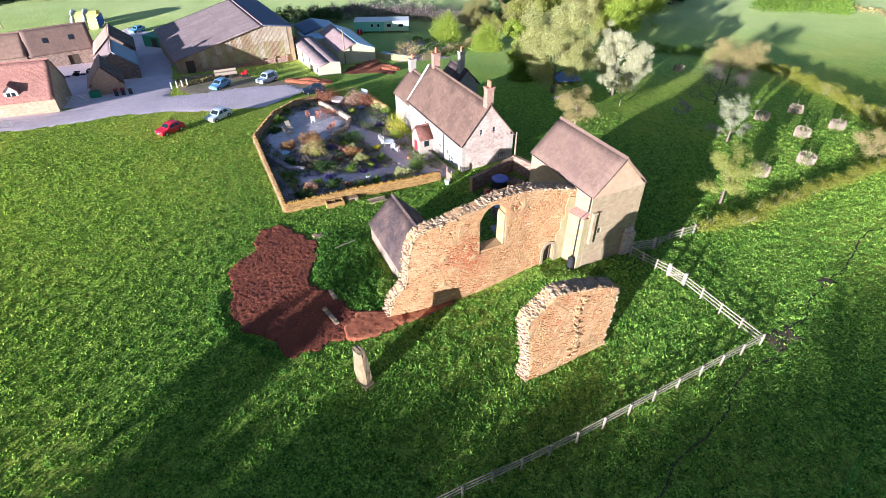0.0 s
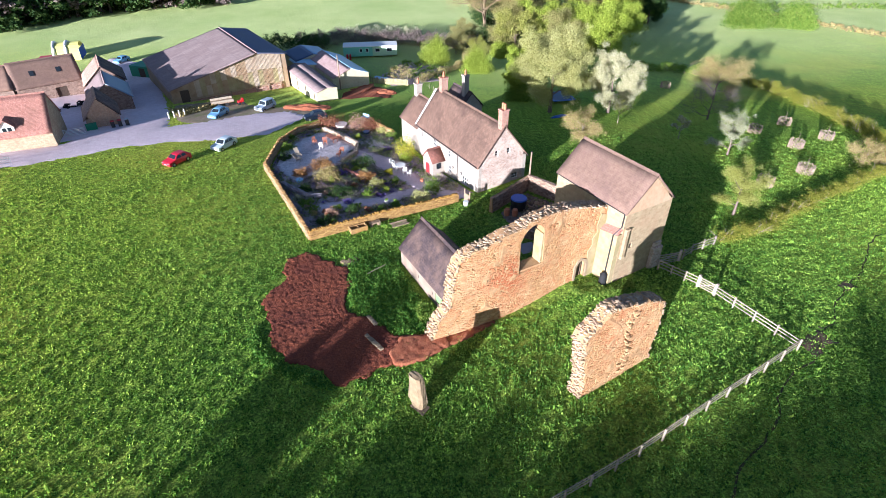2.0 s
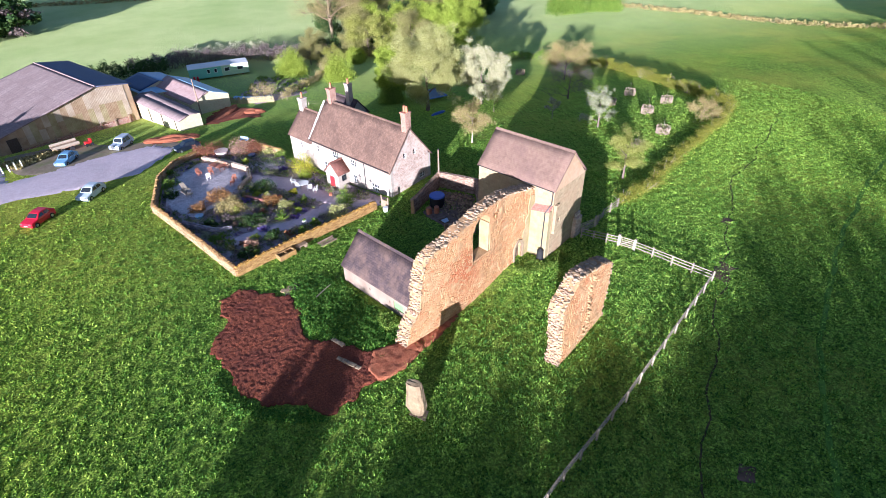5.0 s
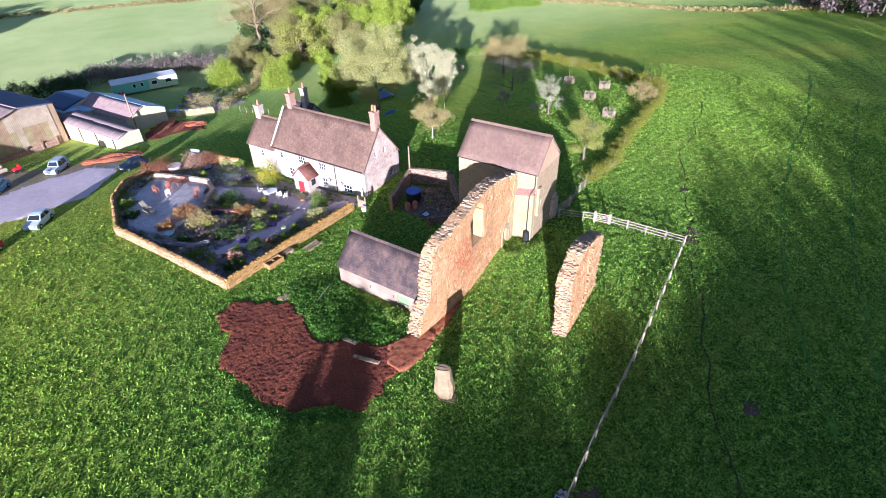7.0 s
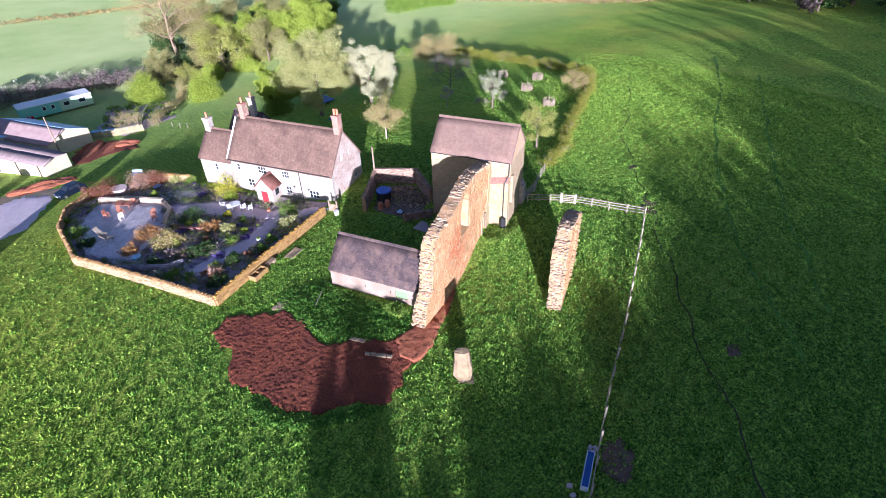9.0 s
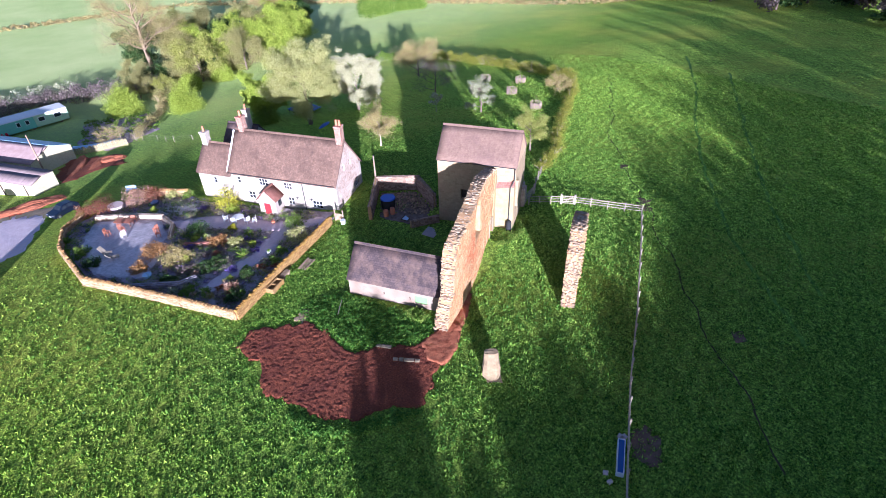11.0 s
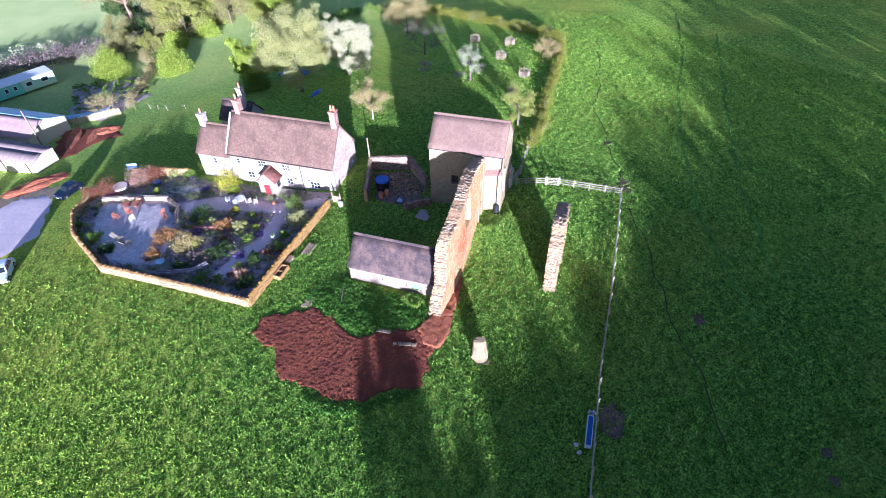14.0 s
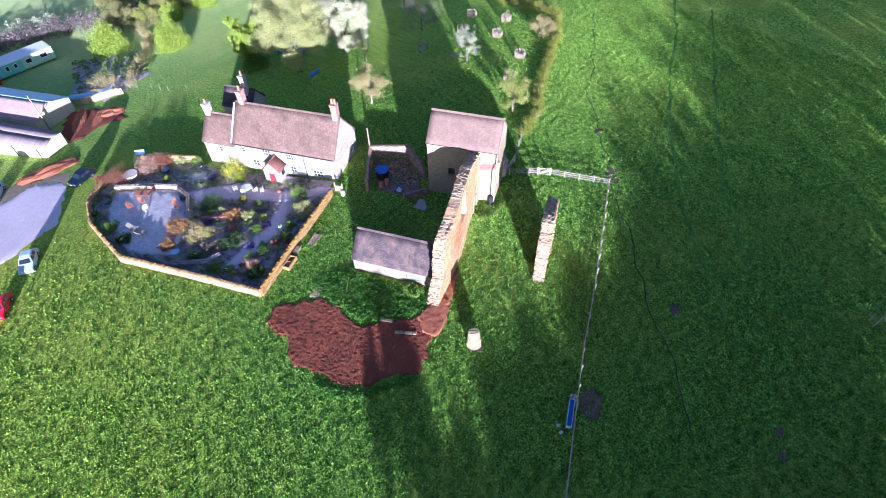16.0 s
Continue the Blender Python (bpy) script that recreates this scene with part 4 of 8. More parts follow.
SLAB_CREST = [(7.45, 0.2), (7.2, 1.1), (7.2, 2.4), (7.4, 3.9), (7.4, 5.1), (7.25, 6.5), (6.6, 6.85), (5.8, 7.2), (5.0, 7.4), (4.2, 7.65), (3.4, 7.85), (2.5, 8.1), (1.5, 8.05), (0.7, 7.45), (0.0, 7.05), (-0.5, 6.65), (-0.7, 6.0), (-0.5, 5.0), (-0.3, 3.75), (-0.1, 2.6), (0.05, 1.5), (-0.1, 0.5), (-0.2, -0.2)]
slab, _ = ruin("ruined_slab", "free-standing slab of orange rubble masonry with a ragged outline", (6.4, 25.95), 180 + 27.5, flip([(-0.2, -0.8), (7.5, -0.8)]), flip(SLAB_CREST), 1.3, [flip(p) for p in cracks], 8, slope=0.05)


_r = random.Random(6)
TOOTH = []
for _m in STONES[:6]:
    TOOTH.append(_m.copy())
    TOOTH[-1].materials.clear()
    TOOTH[-1].materials.append(RUBBLE_CORE)
for _z in np.arange(1.0, 7.2, 0.26):
    put("toothing_stone", _r.choice(TOOTH), None, slab, pose(-3.85 + _r.uniform(-0.45, 0.45), 0.02, _z + _r.uniform(-0.1, 0.1), 0, _r.uniform(-14, 14), _r.uniform(-25, 25)) @ Matrix.Diagonal((_r.uniform(0.5, 1.1), _r.uniform(0.6, 0.9), _r.uniform(0.7, 1.4), 1)))


def standing_stone():
    t = thing("standing_stone", "upright pale buff stone pillar standing in the grass", "stone pillar", (-6.0, 26.1, gz(-6, 26.1)), -45)
    bm = bmesh.new()
    rings = [(-0.4, 0.38, 0.30, 0.08), (0.2, 0.55, 0.36, 0.05), (0.75, 0.78, 0.42, 0.0), (1.6, 0.74, 0.40, -0.02), (2.3, 0.64, 0.36, -0.05), (3.0, 0.60, 0.33, -0.07), (3.32, 0.55, 0.31, -0.10)]
    rng = random.Random(4)
    prev = None
    for z, a, b, dx in rings:
        ring = []
        for k in range(12):
            w = 2 * math.pi * k / 12
            cx, cy = math.cos(w), math.sin(w)
            q = 1 / max(abs(cx), abs(cy)) ** 0.95
            ring.append(bm.verts.new((dx + cx * a * q * rng.uniform(0.93, 1.05), cy * b * q * rng.uniform(0.9, 1.06), z + rng.uniform(-0.05, 0.05))))
        if prev:
            for k in range(12):
                bm.faces.new((prev[k], prev[(k + 1) % 12], ring[(k + 1) % 12], ring[k]))
        prev = ring
    bm.faces.new(prev)
    part("shaft", bm, plain("pale_standing_stone", (0.200, 0.145, 0.075), (0.310, 0.235, 0.135), 2.2, 0.9, 0.9, 0.06, (0.170, 0.115, 0.070), 0.9, 0.6), t)
    v, f = rough_block(random.Random(2), 1.5, 1.1, 0.25)
    put("footing", mesh_of("footing", v, f), CAPSTONE, t, pose(0.2, 0, -0.12))


standing_stone()


# ---- buildings
def opening(x, z, w, h):
    return [(x, z), (x + w, z), (x + w, z + h), (x, z + h)]


def window(parent, m, x, z, w, h, cols=2, rows=2, depth=0.12, frame=None):
    """A casement in an opening of a wall: frame, glazing bars and panes."""
    win = put("window", bpy.data.meshes.new("window"), None, parent, m @ pose(x, -depth, z))
    f = 0.07
    cw, ch = (w - 2 * f + 0.05) / cols, (h - 2 * f + 0.05) / rows
    bm = panel([(0, 0), (w, 0), (w, h), (0, h)], 0.07, [opening(f + i * cw, f + j * ch, cw - 0.05, ch - 0.05) for i in range(cols) for j in range(rows)])
    me = bpy.data.meshes.new("window")
    bm.to_mesh(me)
    bm.free()
    me.materials.append(frame or WHITEWOOD)
    win.data = me
    put("pane", mesh_of("pane", [(0.02, -0.04, 0.02), (w - 0.02, -0.04, 0.02), (w - 0.02, -0.04, h - 0.02), (0.02, -0.04, h - 0.02)], [(0, 1, 2, 3)]), GLASS, win)
    return win


def building(name, label, category, origin, angle, L, D, base, eave, ridge, wall, roof, holes=None, gable_wall=None, rp=0.5, eave2=None, over=0.25, side=0.15, thick=0.45, roof_t=0.14, ridge_mat=None, windows=True, split=None, gable_holes=(), far_holes=(), frame=None, capped=True):
    """A gabled building: the front wall runs from the origin along x and looks along +y; the ridge runs along x."""
    t = thing(name, label, category, (*origin, 0), angle)
    eave2 = eave if eave2 is None else eave2
    holes, gw = holes or [], gable_wall or wall
    y_r = -D * rp
    part("front_wall", panel([(0, base), (L, base), (L, eave), (0, eave)], thick, [opening(*h[:4]) for h in holes]), wall, t)
    part("rear_wall", panel([(0, base), (L, base), (L, eave2), (0, eave2)], thick), wall, t, m=pose(L, -D, 0, 0, 0, 180))
    # gables fit between the long walls; x runs from the rear wall to the front one
    s1, s2 = (ridge - eave2) / (D * (1 - rp)), (ridge - eave) / (D * rp)
    go = [(thick, base), (D - thick, base), (D - thick, eave + s2 * thick), (D * (1 - rp), ridge), (thick, eave2 + s1 * thick)]
    part("gable_wall", panel(go, thick, [opening(*h[:4]) for h in gable_holes]), gw, t, m=pose(0.003, -D, 0, 0, 0, 90))
    go2 = [(D - x, z) for x, z in reversed(go)]
    part("gable_wall", panel(go2, thick, [opening(*h[:4]) for h in far_holes]), gw, t, m=pose(L - 0.003, 0, 0, 0, 0, -90))
    if windows:
        for h in holes:
            if len(h) > 4 and h[4] != "door":
                window(t, Matrix(), *h[:4], *h[4:6], frame=frame)
        for h in gable_holes:
            window(t, pose(0, -D, 0, 0, 0, 90), *h[:4], *(h[4:6] or (1, 2)), frame=frame)
    # roof slopes, each in its own plane, x along the ridge
    for nm, e, run, sgn in (("roof_slope", eave, D * rp, 1), ("rear_roof_slope", eave2, D * (1 - rp), -1)):
        rise = ridge - e
        ln = math.hypot(run, rise)
        a = math.atan2(rise, run)
        lo = over / math.cos(a) if over else 0
        bm = bmesh.new()
        nx, ny = max(2, int(L / 0.8)), max(2, int((ln + lo) / 0.8))
        rows = []
        for j in range(ny + 1):
            q = -lo + (ln + lo) * j / ny
            rows.append([(-side + (L + 2 * side) * i / nx, q) for i in range(nx + 1)])
        top = [[bm.verts.new((x, y, roof_t + 0.035 * noise.noise((x * 0.35, y * 0.5, ln)) - 0.012 * abs(x - L / 2) * 0)) for x, y in r] for r in rows]
        bot = [[bm.verts.new((x, y, 0.0)) for x, y in r] for r in rows]
        for j in range(ny):
            for i in range(nx):
                bm.faces.new((top[j][i], top[j][i + 1], top[j + 1][i + 1], top[j + 1][i]))
                bm.faces.new((bot[j][i], bot[j + 1][i], bot[j + 1][i + 1], bot[j][i + 1]))
        for i in range(nx):
            bm.faces.new((bot[0][i], bot[0][i + 1], top[0][i + 1], top[0][i]))
            bm.faces.new((top[ny][i], top[ny][i + 1], bot[ny][i + 1], bot[ny][i]))
        for j in range(ny):
            bm.faces.new((bot[j + 1][0], bot[j][0], top[j][0], top[j + 1][0]))
            bm.faces.new((bot[j][nx], bot[j + 1][nx], top[j + 1][nx], top[j][nx]))
        for q in bm.faces:
            q.smooth = True
        if sgn == 1:
            m = Matrix.Translation((0, 0, e)) @ Matrix.Rotation(math.pi, 4, "Z") @ Matrix.Translation((-L, 0, 0)) @ Matrix.Rotation(a, 4, "X")
        else:
            m = Matrix.Translation((0, -D, e)) @ Matrix.Rotation(a, 4, "X")
        part(nm, bm, roof if not split or sgn == 1 else split, t, m=m)
    rm = ridge_mat or roof
    n = max(3, int(L / 0.45))
    ch = []
    for i in range(n):
        x0, x1 = -side + (L + 2 * side) * i / n, -side + (L + 2 * side) * (i + 1) / n - 0.02
        ch.append(([(x0, y_r - 0.17, ridge + 0.05), (x0, y_r, ridge + roof_t + 0.13), (x0, y_r + 0.17, ridge + 0.05), (x1, y_r - 0.17, ridge + 0.05), (x1, y_r, ridge + roof_t + 0.13), (x1, y_r + 0.17, ridge + 0.05)],
                   [(0, 1, 4, 3), (1, 2, 5, 4), (2, 1, 0), (3, 4, 5), (0, 3, 5, 2)]))
    v, f = joined(ch)
    if capped:
        put("ridge_tiles", mesh_of("ridge_tiles", v, f), rm, t)
    return t


def chimney(parent, x, y, z0, z1, w, d, mat, pots=1, label="brick chimney stack"):
    c = part("chimney", boxes(((x, y, (z0 + z1) / 2), (w, d, z1 - z0)), ((x, y, z1 + 0.09), (w + 0.16, d + 0.16, 0.18)), ((x, y, z1 - 0.22), (w + 0.09, d + 0.09, 0.12)), bevel=0.015), mat, parent, label)
    for i in range(pots):
        bm = bmesh.new()
        bmesh.ops.create_cone(bm, cap_ends=True, segments=12, radius1=0.17, radius2=0.13, depth=0.75, matrix=Matrix.Translation((x + (i - (pots - 1) / 2) * 0.42, y, z1 + 0.54)))
        part("chimney_pot", bm, TERRACOTTA, c, "orange clay chimney pot")
    return c


def gutter(parent, x0, x1, y, z):
    part("gutter", boxes((((x0 + x1) / 2, y, z), (x1 - x0, 0.11, 0.09)), bevel=0.02), BLACKMETAL, parent, "black iron gutter")


# the tall stone range at the end of the ruin
TOWER = building("stone_range", "tall stone building with a mauve tiled roof joining the ruin", "building", (12.8, 38.65), 116.8, 9.15, 5.85, -0.8, 8.45, 11.35, TOWERSTONE, TOWERTILE, over=0.12, side=0.1, thick=0.7,
                 holes=[(5.5, 3.6, 0.9, 1.3, "door")], gable_holes=[(4.2, 4.3, 0.42, 0.55, 1, 1)], frame=DARKWOOD)
part("window_void", boxes(((5.95, -0.45, 4.25), (0.88, 0.05, 1.28))), DARKWOOD, TOWER, "dark opening")
v, f = [(x, y, z) for x in (-0.04, 0.1) for y, z in ((-0.05, 8.3), (-5.75, 8.3), (-2.9, 11.25))], [(0, 1, 2), (5, 4, 3), (0, 3, 4, 1), (1, 4, 5, 2), (2, 5, 3, 0)]
put("gable_facing", mesh_of("gable_facing", v, f), plain("orange_gable", (0.420, 0.265, 0.150), (0.520, 0.350, 0.215), 3.0, 0.95, 0.6, 0.03, (0.50, 0.40, 0.27), 0.5, 0.6), TOWER, label="orange-buff brick gable")
part("buttress", boxes(((-0.12, -0.42, 5.1), (0.30, 0.42, 3.2)), ((-0.14, -0.42, 6.75), (0.40, 0.55, 0.14)), bevel=0.04), TOWERSTONE, TOWER, "stone buttress with a sloping top")
part("buttress", boxes(((-0.2, -5.2, 1.2), (0.5, 1.3, 4.2)), ((-0.1, -5.2, 3.5), (0.25, 1.1, 0.6)), bevel=0.08), HOUSESTONE, TOWER, "rough stone buttress")
bm = panel([(0.02, -1.0), (2.1, -1.0), (2.1, 5.9), (0.02, 6.3)], 0.55)
part("buttress", bm, CREAMPLASTER, TOWER, "cream plastered thickening of the wall in the corner by the ruin", m=pose(0, 0.55, 0))
_v, _f = [], []
for _i in range(9):
    for _j in range(2):
        _x, _y = 0.02 + _i * 0.235, 0.60 - 0.30 * _j
        _z = 6.28 - 0.19 * (_x / 0.5) * 0.5 + 0.22 * _j
        _k = len(_v)
        _v += [(_x + a * 0.215, _y - b * 0.33, _z + b * 0.24 + c * 0.06) for c in (0, 1) for a, b in ((0, 0), (1, 0), (1, 1), (0, 1))]
        _f += [tuple(_k + q for q in g) for g in ((3, 2, 1, 0), (4, 5, 6, 7), (0, 1, 5, 4), (1, 2, 6, 5), (2, 3, 7, 6), (3, 0, 4, 7))]
put("weathering_tiles", mesh_of("weathering_tiles", _v, _f), REDTILE, TOWER, label="orange tiles on the sloping top of the thickening")
_v, _f = tube([(0.1, 0.16, 8.4), (0.12, 0.16, 7.0), (0.45, 0.66, 6.2), (0.5, 0.66, 1.3)], [0.055] * 4, 8)
put("downpipe", mesh_of("downpipe", _v, _f), BLACKMETAL, TOWER, label="black iron downpipe")
gutter(TOWER, 0.0, 9.1, 0.17, 8.42)

bm = bmesh.new()
bmesh.ops.create_cone(bm, cap_ends=True, segments=18, radius1=0.36, radius2=0.32, depth=1.15, matrix=Matrix.Translation((0, 0, 0.57)))
bmesh.ops.create_cone(bm, cap_ends=True, segments=18, radius1=0.33, radius2=0.10, depth=0.2, matrix=Matrix.Translation((0, 0, 1.24)))
butt = thing("water_butt", "black plastic water butt under the downpipe", "water butt", (11.85, 38.6, gz(11.85, 38.6)))
part("barrel", bm, RUBBER, butt, smooth=False)

# the farmhouse
HOUSE = building("farmhouse", "long limewashed stone farmhouse with a brown tiled roof", "house", (2.35, 58.95), 116.8, 15.9, 7.3, -3.0, 3.15, 7.55, LIMEWASH, ROOFTILE, gable_wall=HOUSESTONE, over=0.25,
                 holes=[(10.2, 1.55, 1.35, 1.05, 3, 2), (6.6, 1.5, 1.2, 1.0, 3, 2), (6.6, -0.75, 0.95, 1.1, 2, 2), (2.4, -0.75, 1.5, 1.1, 3, 2), (8.5, -1.6, 1.0, 2.0, "door"), (12.6, -0.7, 1.1, 1.1, 2, 2), (14.4, 1.5, 0.6, 0.9, 1, 2)],
                 gable_holes=[(2.6, 3.9, 0.5, 0.75, 1, 2), (4.4, 3.9, 0.5, 0.75, 1, 2), (1.1, 0.1, 1.0, 0.8, 3, 2)])
part("bargeboard", boxes(((0, 0, 0), (0.14, 5.75, 0.22)), bevel=0.01), WHITEWOOD, HOUSE, "white bargeboard on the gable verge", m=pose(16.08, -1.55, 5.36, -52.7, 0, 0))
part("front_door", boxes(((9.0, -0.2, -0.6), (0.96, 0.07, 1.96)), bevel=0.01), TEAK, HOUSE, "red front door")
chimney(HOUSE, 0.45, -3.65, 6.9, 9.5, 0.8, 0.95, BRICK, 2, "orange brick chimney stack with two pots")
chimney(HOUSE, 15.0, -3.85, 6.9, 9.3, 0.75, 1.0, BRICK, 1, "orange brick chimney stack")
gutter(HOUSE, 0, 15.9, 0.30, 3.05)
for _x, _z in ((6.0, 0.55), (3.9, 0.55)):
    part("tie_plate", boxes(((_x, 0.03, _z), (0.6, 0.04, 0.07)), ((_x, 0.035, _z), (0.07, 0.04, 0.6))), BLACKMETAL, HOUSE, "black iron wall tie")
part("downpipe", boxes(((4.9, 0.08, 0.2), (0.09, 0.09, 5.6)), bevel=0.02), BLACKMETAL, HOUSE, "black iron downpipe")
WING = building("farmhouse_wing", "lower limewashed end of the farmhouse with a brown tiled roof", "house", (-4.83, 73.14), 116.8, 5.2, 5.6, -3.2, 2.55, 5.6, LIMEWASH, ROOFTILE, over=0.2,
                holes=[(2.4, 0.9, 0.6, 0.95, 1, 2), (1.2, -1.1, 0.9, 1.0, 2, 2)])
chimney(WING, 4.8, -2.8, 4.9, 7.0, 0.85, 0.9, LIMEWASH, 1, "whitewashed chimney stack with a red pot")
REAR = building("rear_extension", "rear lean-to part of the farmhouse with a dark slate roof", "house", (1.83, 78.43), 116.8, 5.0, 4.0, -3.4, 3.0, 5.2, LIMEWASH, SLATE, over=0.15)
chimney(REAR, 1.2, -1.6, 4.2, 7.6, 0.8, 0.8, LIMEWASH, 1, "whitewashed chimney stack with a red pot")
PORCHTILE = courses("dark_red_tiles", (0.170, 0.070, 0.050), (0.230, 0.100, 0.070), (0.110, 0.050, 0.040), 0.17, 0.20, 0.010, True, (0.120, 0.060, 0.045), 0.5, 0.4, 0.85, 0.5, 0.01)
REDPAINT = paint("red_door_paint", (0.330, 0.030, 0.035), 0.4)
PORCH = building("porch", "small gabled porch with brown tiles and a red door", "porch", (-4.23, 67.63), 26.8, 1.99, 2.5, -3.0, 0.75, 2.0, LIMEWASH, PORCHTILE, over=0.18, side=0.1, thick=0.25, windows=False)
part("door", boxes(((-0.02, -1.25, -0.75), (0.06, 0.95, 1.9)), bevel=0.01), REDPAINT, PORCH, "red porch door")
part("side_window", boxes(((1.0, -2.52, 0.0), (0.7, 0.05, 0.8))), GLASS, PORCH, "small dark window")
SHEDWALL = plain("stained_render", (0.243, 0.184, 0.135), (0.360, 0.284, 0.216), 1.8, 0.9, 0.6, 0.03, (0.171, 0.113, 0.077), 0.9, 0.75)
SHED = building("stone_shed", "low pale stone shed with a dark slate roof against the ruin", "shed", (-2.82, 34.73), 115.5, 10.3, 5.0, -0.8, 2.0, 4.65, SHEDWALL, SLATE, over=0.12, side=0.12, thick=0.4,
                holes=[(1.8, 0.55, 1.3, 0.9, "door")])
part("hatch", boxes(((2.45, -0.12, 1.0), (1.26, 0.06, 0.86)), bevel=0.01), paint("lime_green_paint", (0.22, 0.52, 0.14), 0.5), SHED, "bright green shutter")
for _x in (3.6, 6.4):
    part("vent_slit", boxes(((_x, 0.004, 1.0), (0.10, 0.02, 0.30))), DARKWOOD, SHED)


# ---- drystone walls
COPE = []
for _k in range(10):
    _v, _f = rough_block(random.Random(90 + _k), 0.20, 0.42, 0.30, 0.18)
    COPE.append(mesh_of("coping_stone", _v, _f))
    COPE[-1].materials.append(DRYCAP)


def stone_wall(name, label, pts, h, thick, seed=1, cope=True, cap_limit=290, mat=None, base_mat=None, copes=None):
    """A field wall along points: a coursed body that follows the land, and upright coping stones."""
    rng = random.Random(seed)
    t = thing(name, label, "stone wall")
    chunks, used = [], 0
    core = []
    for (x1, y1), (x2, y2) in zip(pts, pts[1:]):
        d = math.hypot(x2 - x1, y2 - y1)
        ux, uy = (x2 - x1) / d, (y2 - y1) / d
        nx, ny = -uy, ux
        k = max(1, int(d / 1.5))
        for i in range(k):
            a, b = d * i / k - (0.12 if i == 0 else 0), d * (i + 1) / k
            pa, pb = (x1 + ux * a, y1 + uy * a), (x1 + ux * b, y1 + uy * b)
            za, zb = gz(*pa), gz(*pb)
            q = thick / 2 - 0.06
            v = []
            for (px, py), z in ((pa, za), (pb, zb)):
                for s, zz in ((-1, z - 0.4), (1, z - 0.4), (0.8, z + h - 0.03), (-0.8, z + h - 0.03)):
                    v.append((px + nx * s * q, py + ny * s * q, zz))
            core.append((v, [(0, 1, 5, 4), (1, 2, 6, 5), (2, 3, 7, 6), (3, 0, 4, 7), (3, 2, 1, 0), (4, 5, 6, 7)]))
        z = -0.15
        while z < h:
            hh = rng.uniform(0.11, 0.2)
            x = 0
            while x < d:
                ww = rng.uniform(0.22, 0.55)
                for s in (-1, 1):
                    o = thick / 2 * (1 - 0.2 * max(z, 0) / h) + rng.uniform(-0.04, 0.03)
                    m = min(x + ww / 2, d)
                    px, py = x1 + ux * m, y1 + uy * m
                    g = gz(px, py)
                    hw, e = ww / 2 - 0.012, 0.14
                    v = []
                    for dz in (0.006, hh - 0.008):
                        for da, do in ((-hw, -e), (hw, -e), (hw * rng.uniform(0.85, 1), 0), (-hw * rng.uniform(0.85, 1), 0)):
                            v.append((px + ux * da + nx * s * (o + do), py + uy * da + ny * s * (o + do), g + z + dz))
                    f = [(0, 1, 5, 4), (1, 2, 6, 5), (2, 3, 7, 6), (3, 0, 4, 7), (4, 5, 6, 7)]
                    chunks.append((v, f if s > 0 else [tuple(reversed(q)) for q in f]))
                x += ww
            z += hh
        if cope:
            x = 0.1
            while x < d:
                px, py = x1 + ux * x, y1 + uy * x
                m = Matrix.Translation((px, py, gz(px, py) + h - 0.03)) @ Matrix.Rotation(math.atan2(uy, ux) + rng.uniform(-0.15, 0.15), 4, "Z") @ Matrix.Rotation(rng.uniform(-0.25, 0.25), 4, "Y") @ Matrix.Diagonal((rng.uniform(0.7, 1.3), rng.uniform(0.8, 1.1) * thick / 0.5, rng.uniform(0.7, 1.25), 1))
                put("coping_stone", rng.choice(copes or COPE), None, t, m)
                x += rng.uniform(0.17, 0.27)
    v, f = joined(core)
    put("core", mesh_of("core", v, f), base_mat or RUBBLE_CORE, t)
    v, f = joined(chunks)
    put("walling", mesh_of("walling", v, f), mat or DRYSTONE, t, kind="stuff")
    return t


LICHEN = plain("lichened_coping", (0.320, 0.175, 0.035), (0.480, 0.290, 0.060), 4.0, 0.95, 0.7, 0.04, (0.52, 0.33, 0.03), 0.8, 0.6, vary=0.3)
OCHRE_COPE = []
for _m in COPE:
    OCHRE_COPE.append(_m.copy())
    OCHRE_COPE[-1].materials.clear()
    OCHRE_COPE[-1].materials.append(LICHEN)
stone_wall("garden_wall", "drystone garden wall with upright coping stones, yellow with lichen", [(-0.4, 57.0), (-17.2, 49.1)], 0.95, 0.5, 2, copes=OCHRE_COPE, mat=island("lichened_walling", (0.260, 0.145, 0.045), (0.440, 0.280, 0.090), 0.95, 6.0, 0.6, 0.04))
stone_wall("garden_wall", "drystone garden wall with upright coping stones beside the lawn", [(-17.3, 49.2), (-25.8, 67.3), (-25.7, 77.5)], 0.85, 0.5, 3)
stone_wall("garden_wall", "low drystone garden wall end by the parked car", [(-25.6, 77.8), (-24.0, 83.0), (-20.8, 86.0)], 0.7, 0.5, 4)
stone_wall("garden_wall", "drystone garden wall behind rust-coloured shrubs", [(-14.0, 87.0), (-8.6, 79.5)], 0.9, 0.5, 5)
stone_wall("pen_wall", "rough stone wall of the roofless pen", [(3.3, 53.6), (8.6, 58.6), (12.0, 54.0), (10.3, 49.3)], 1.9, 0.55, 6, cope=False, mat=island("pen_stone", (0.20, 0.13, 0.09), (0.40, 0.29, 0.21), 0.95, 6.0))
stone_wall("pen_wall", "low broken stone wall of the roofless pen", [(5.4, 48.4), (8.2, 46.7)], 0.9, 0.5, 7, cope=False, mat=island("pen_stone", (0.20, 0.13, 0.09), (0.40, 0.29, 0.21), 0.95, 6.0))


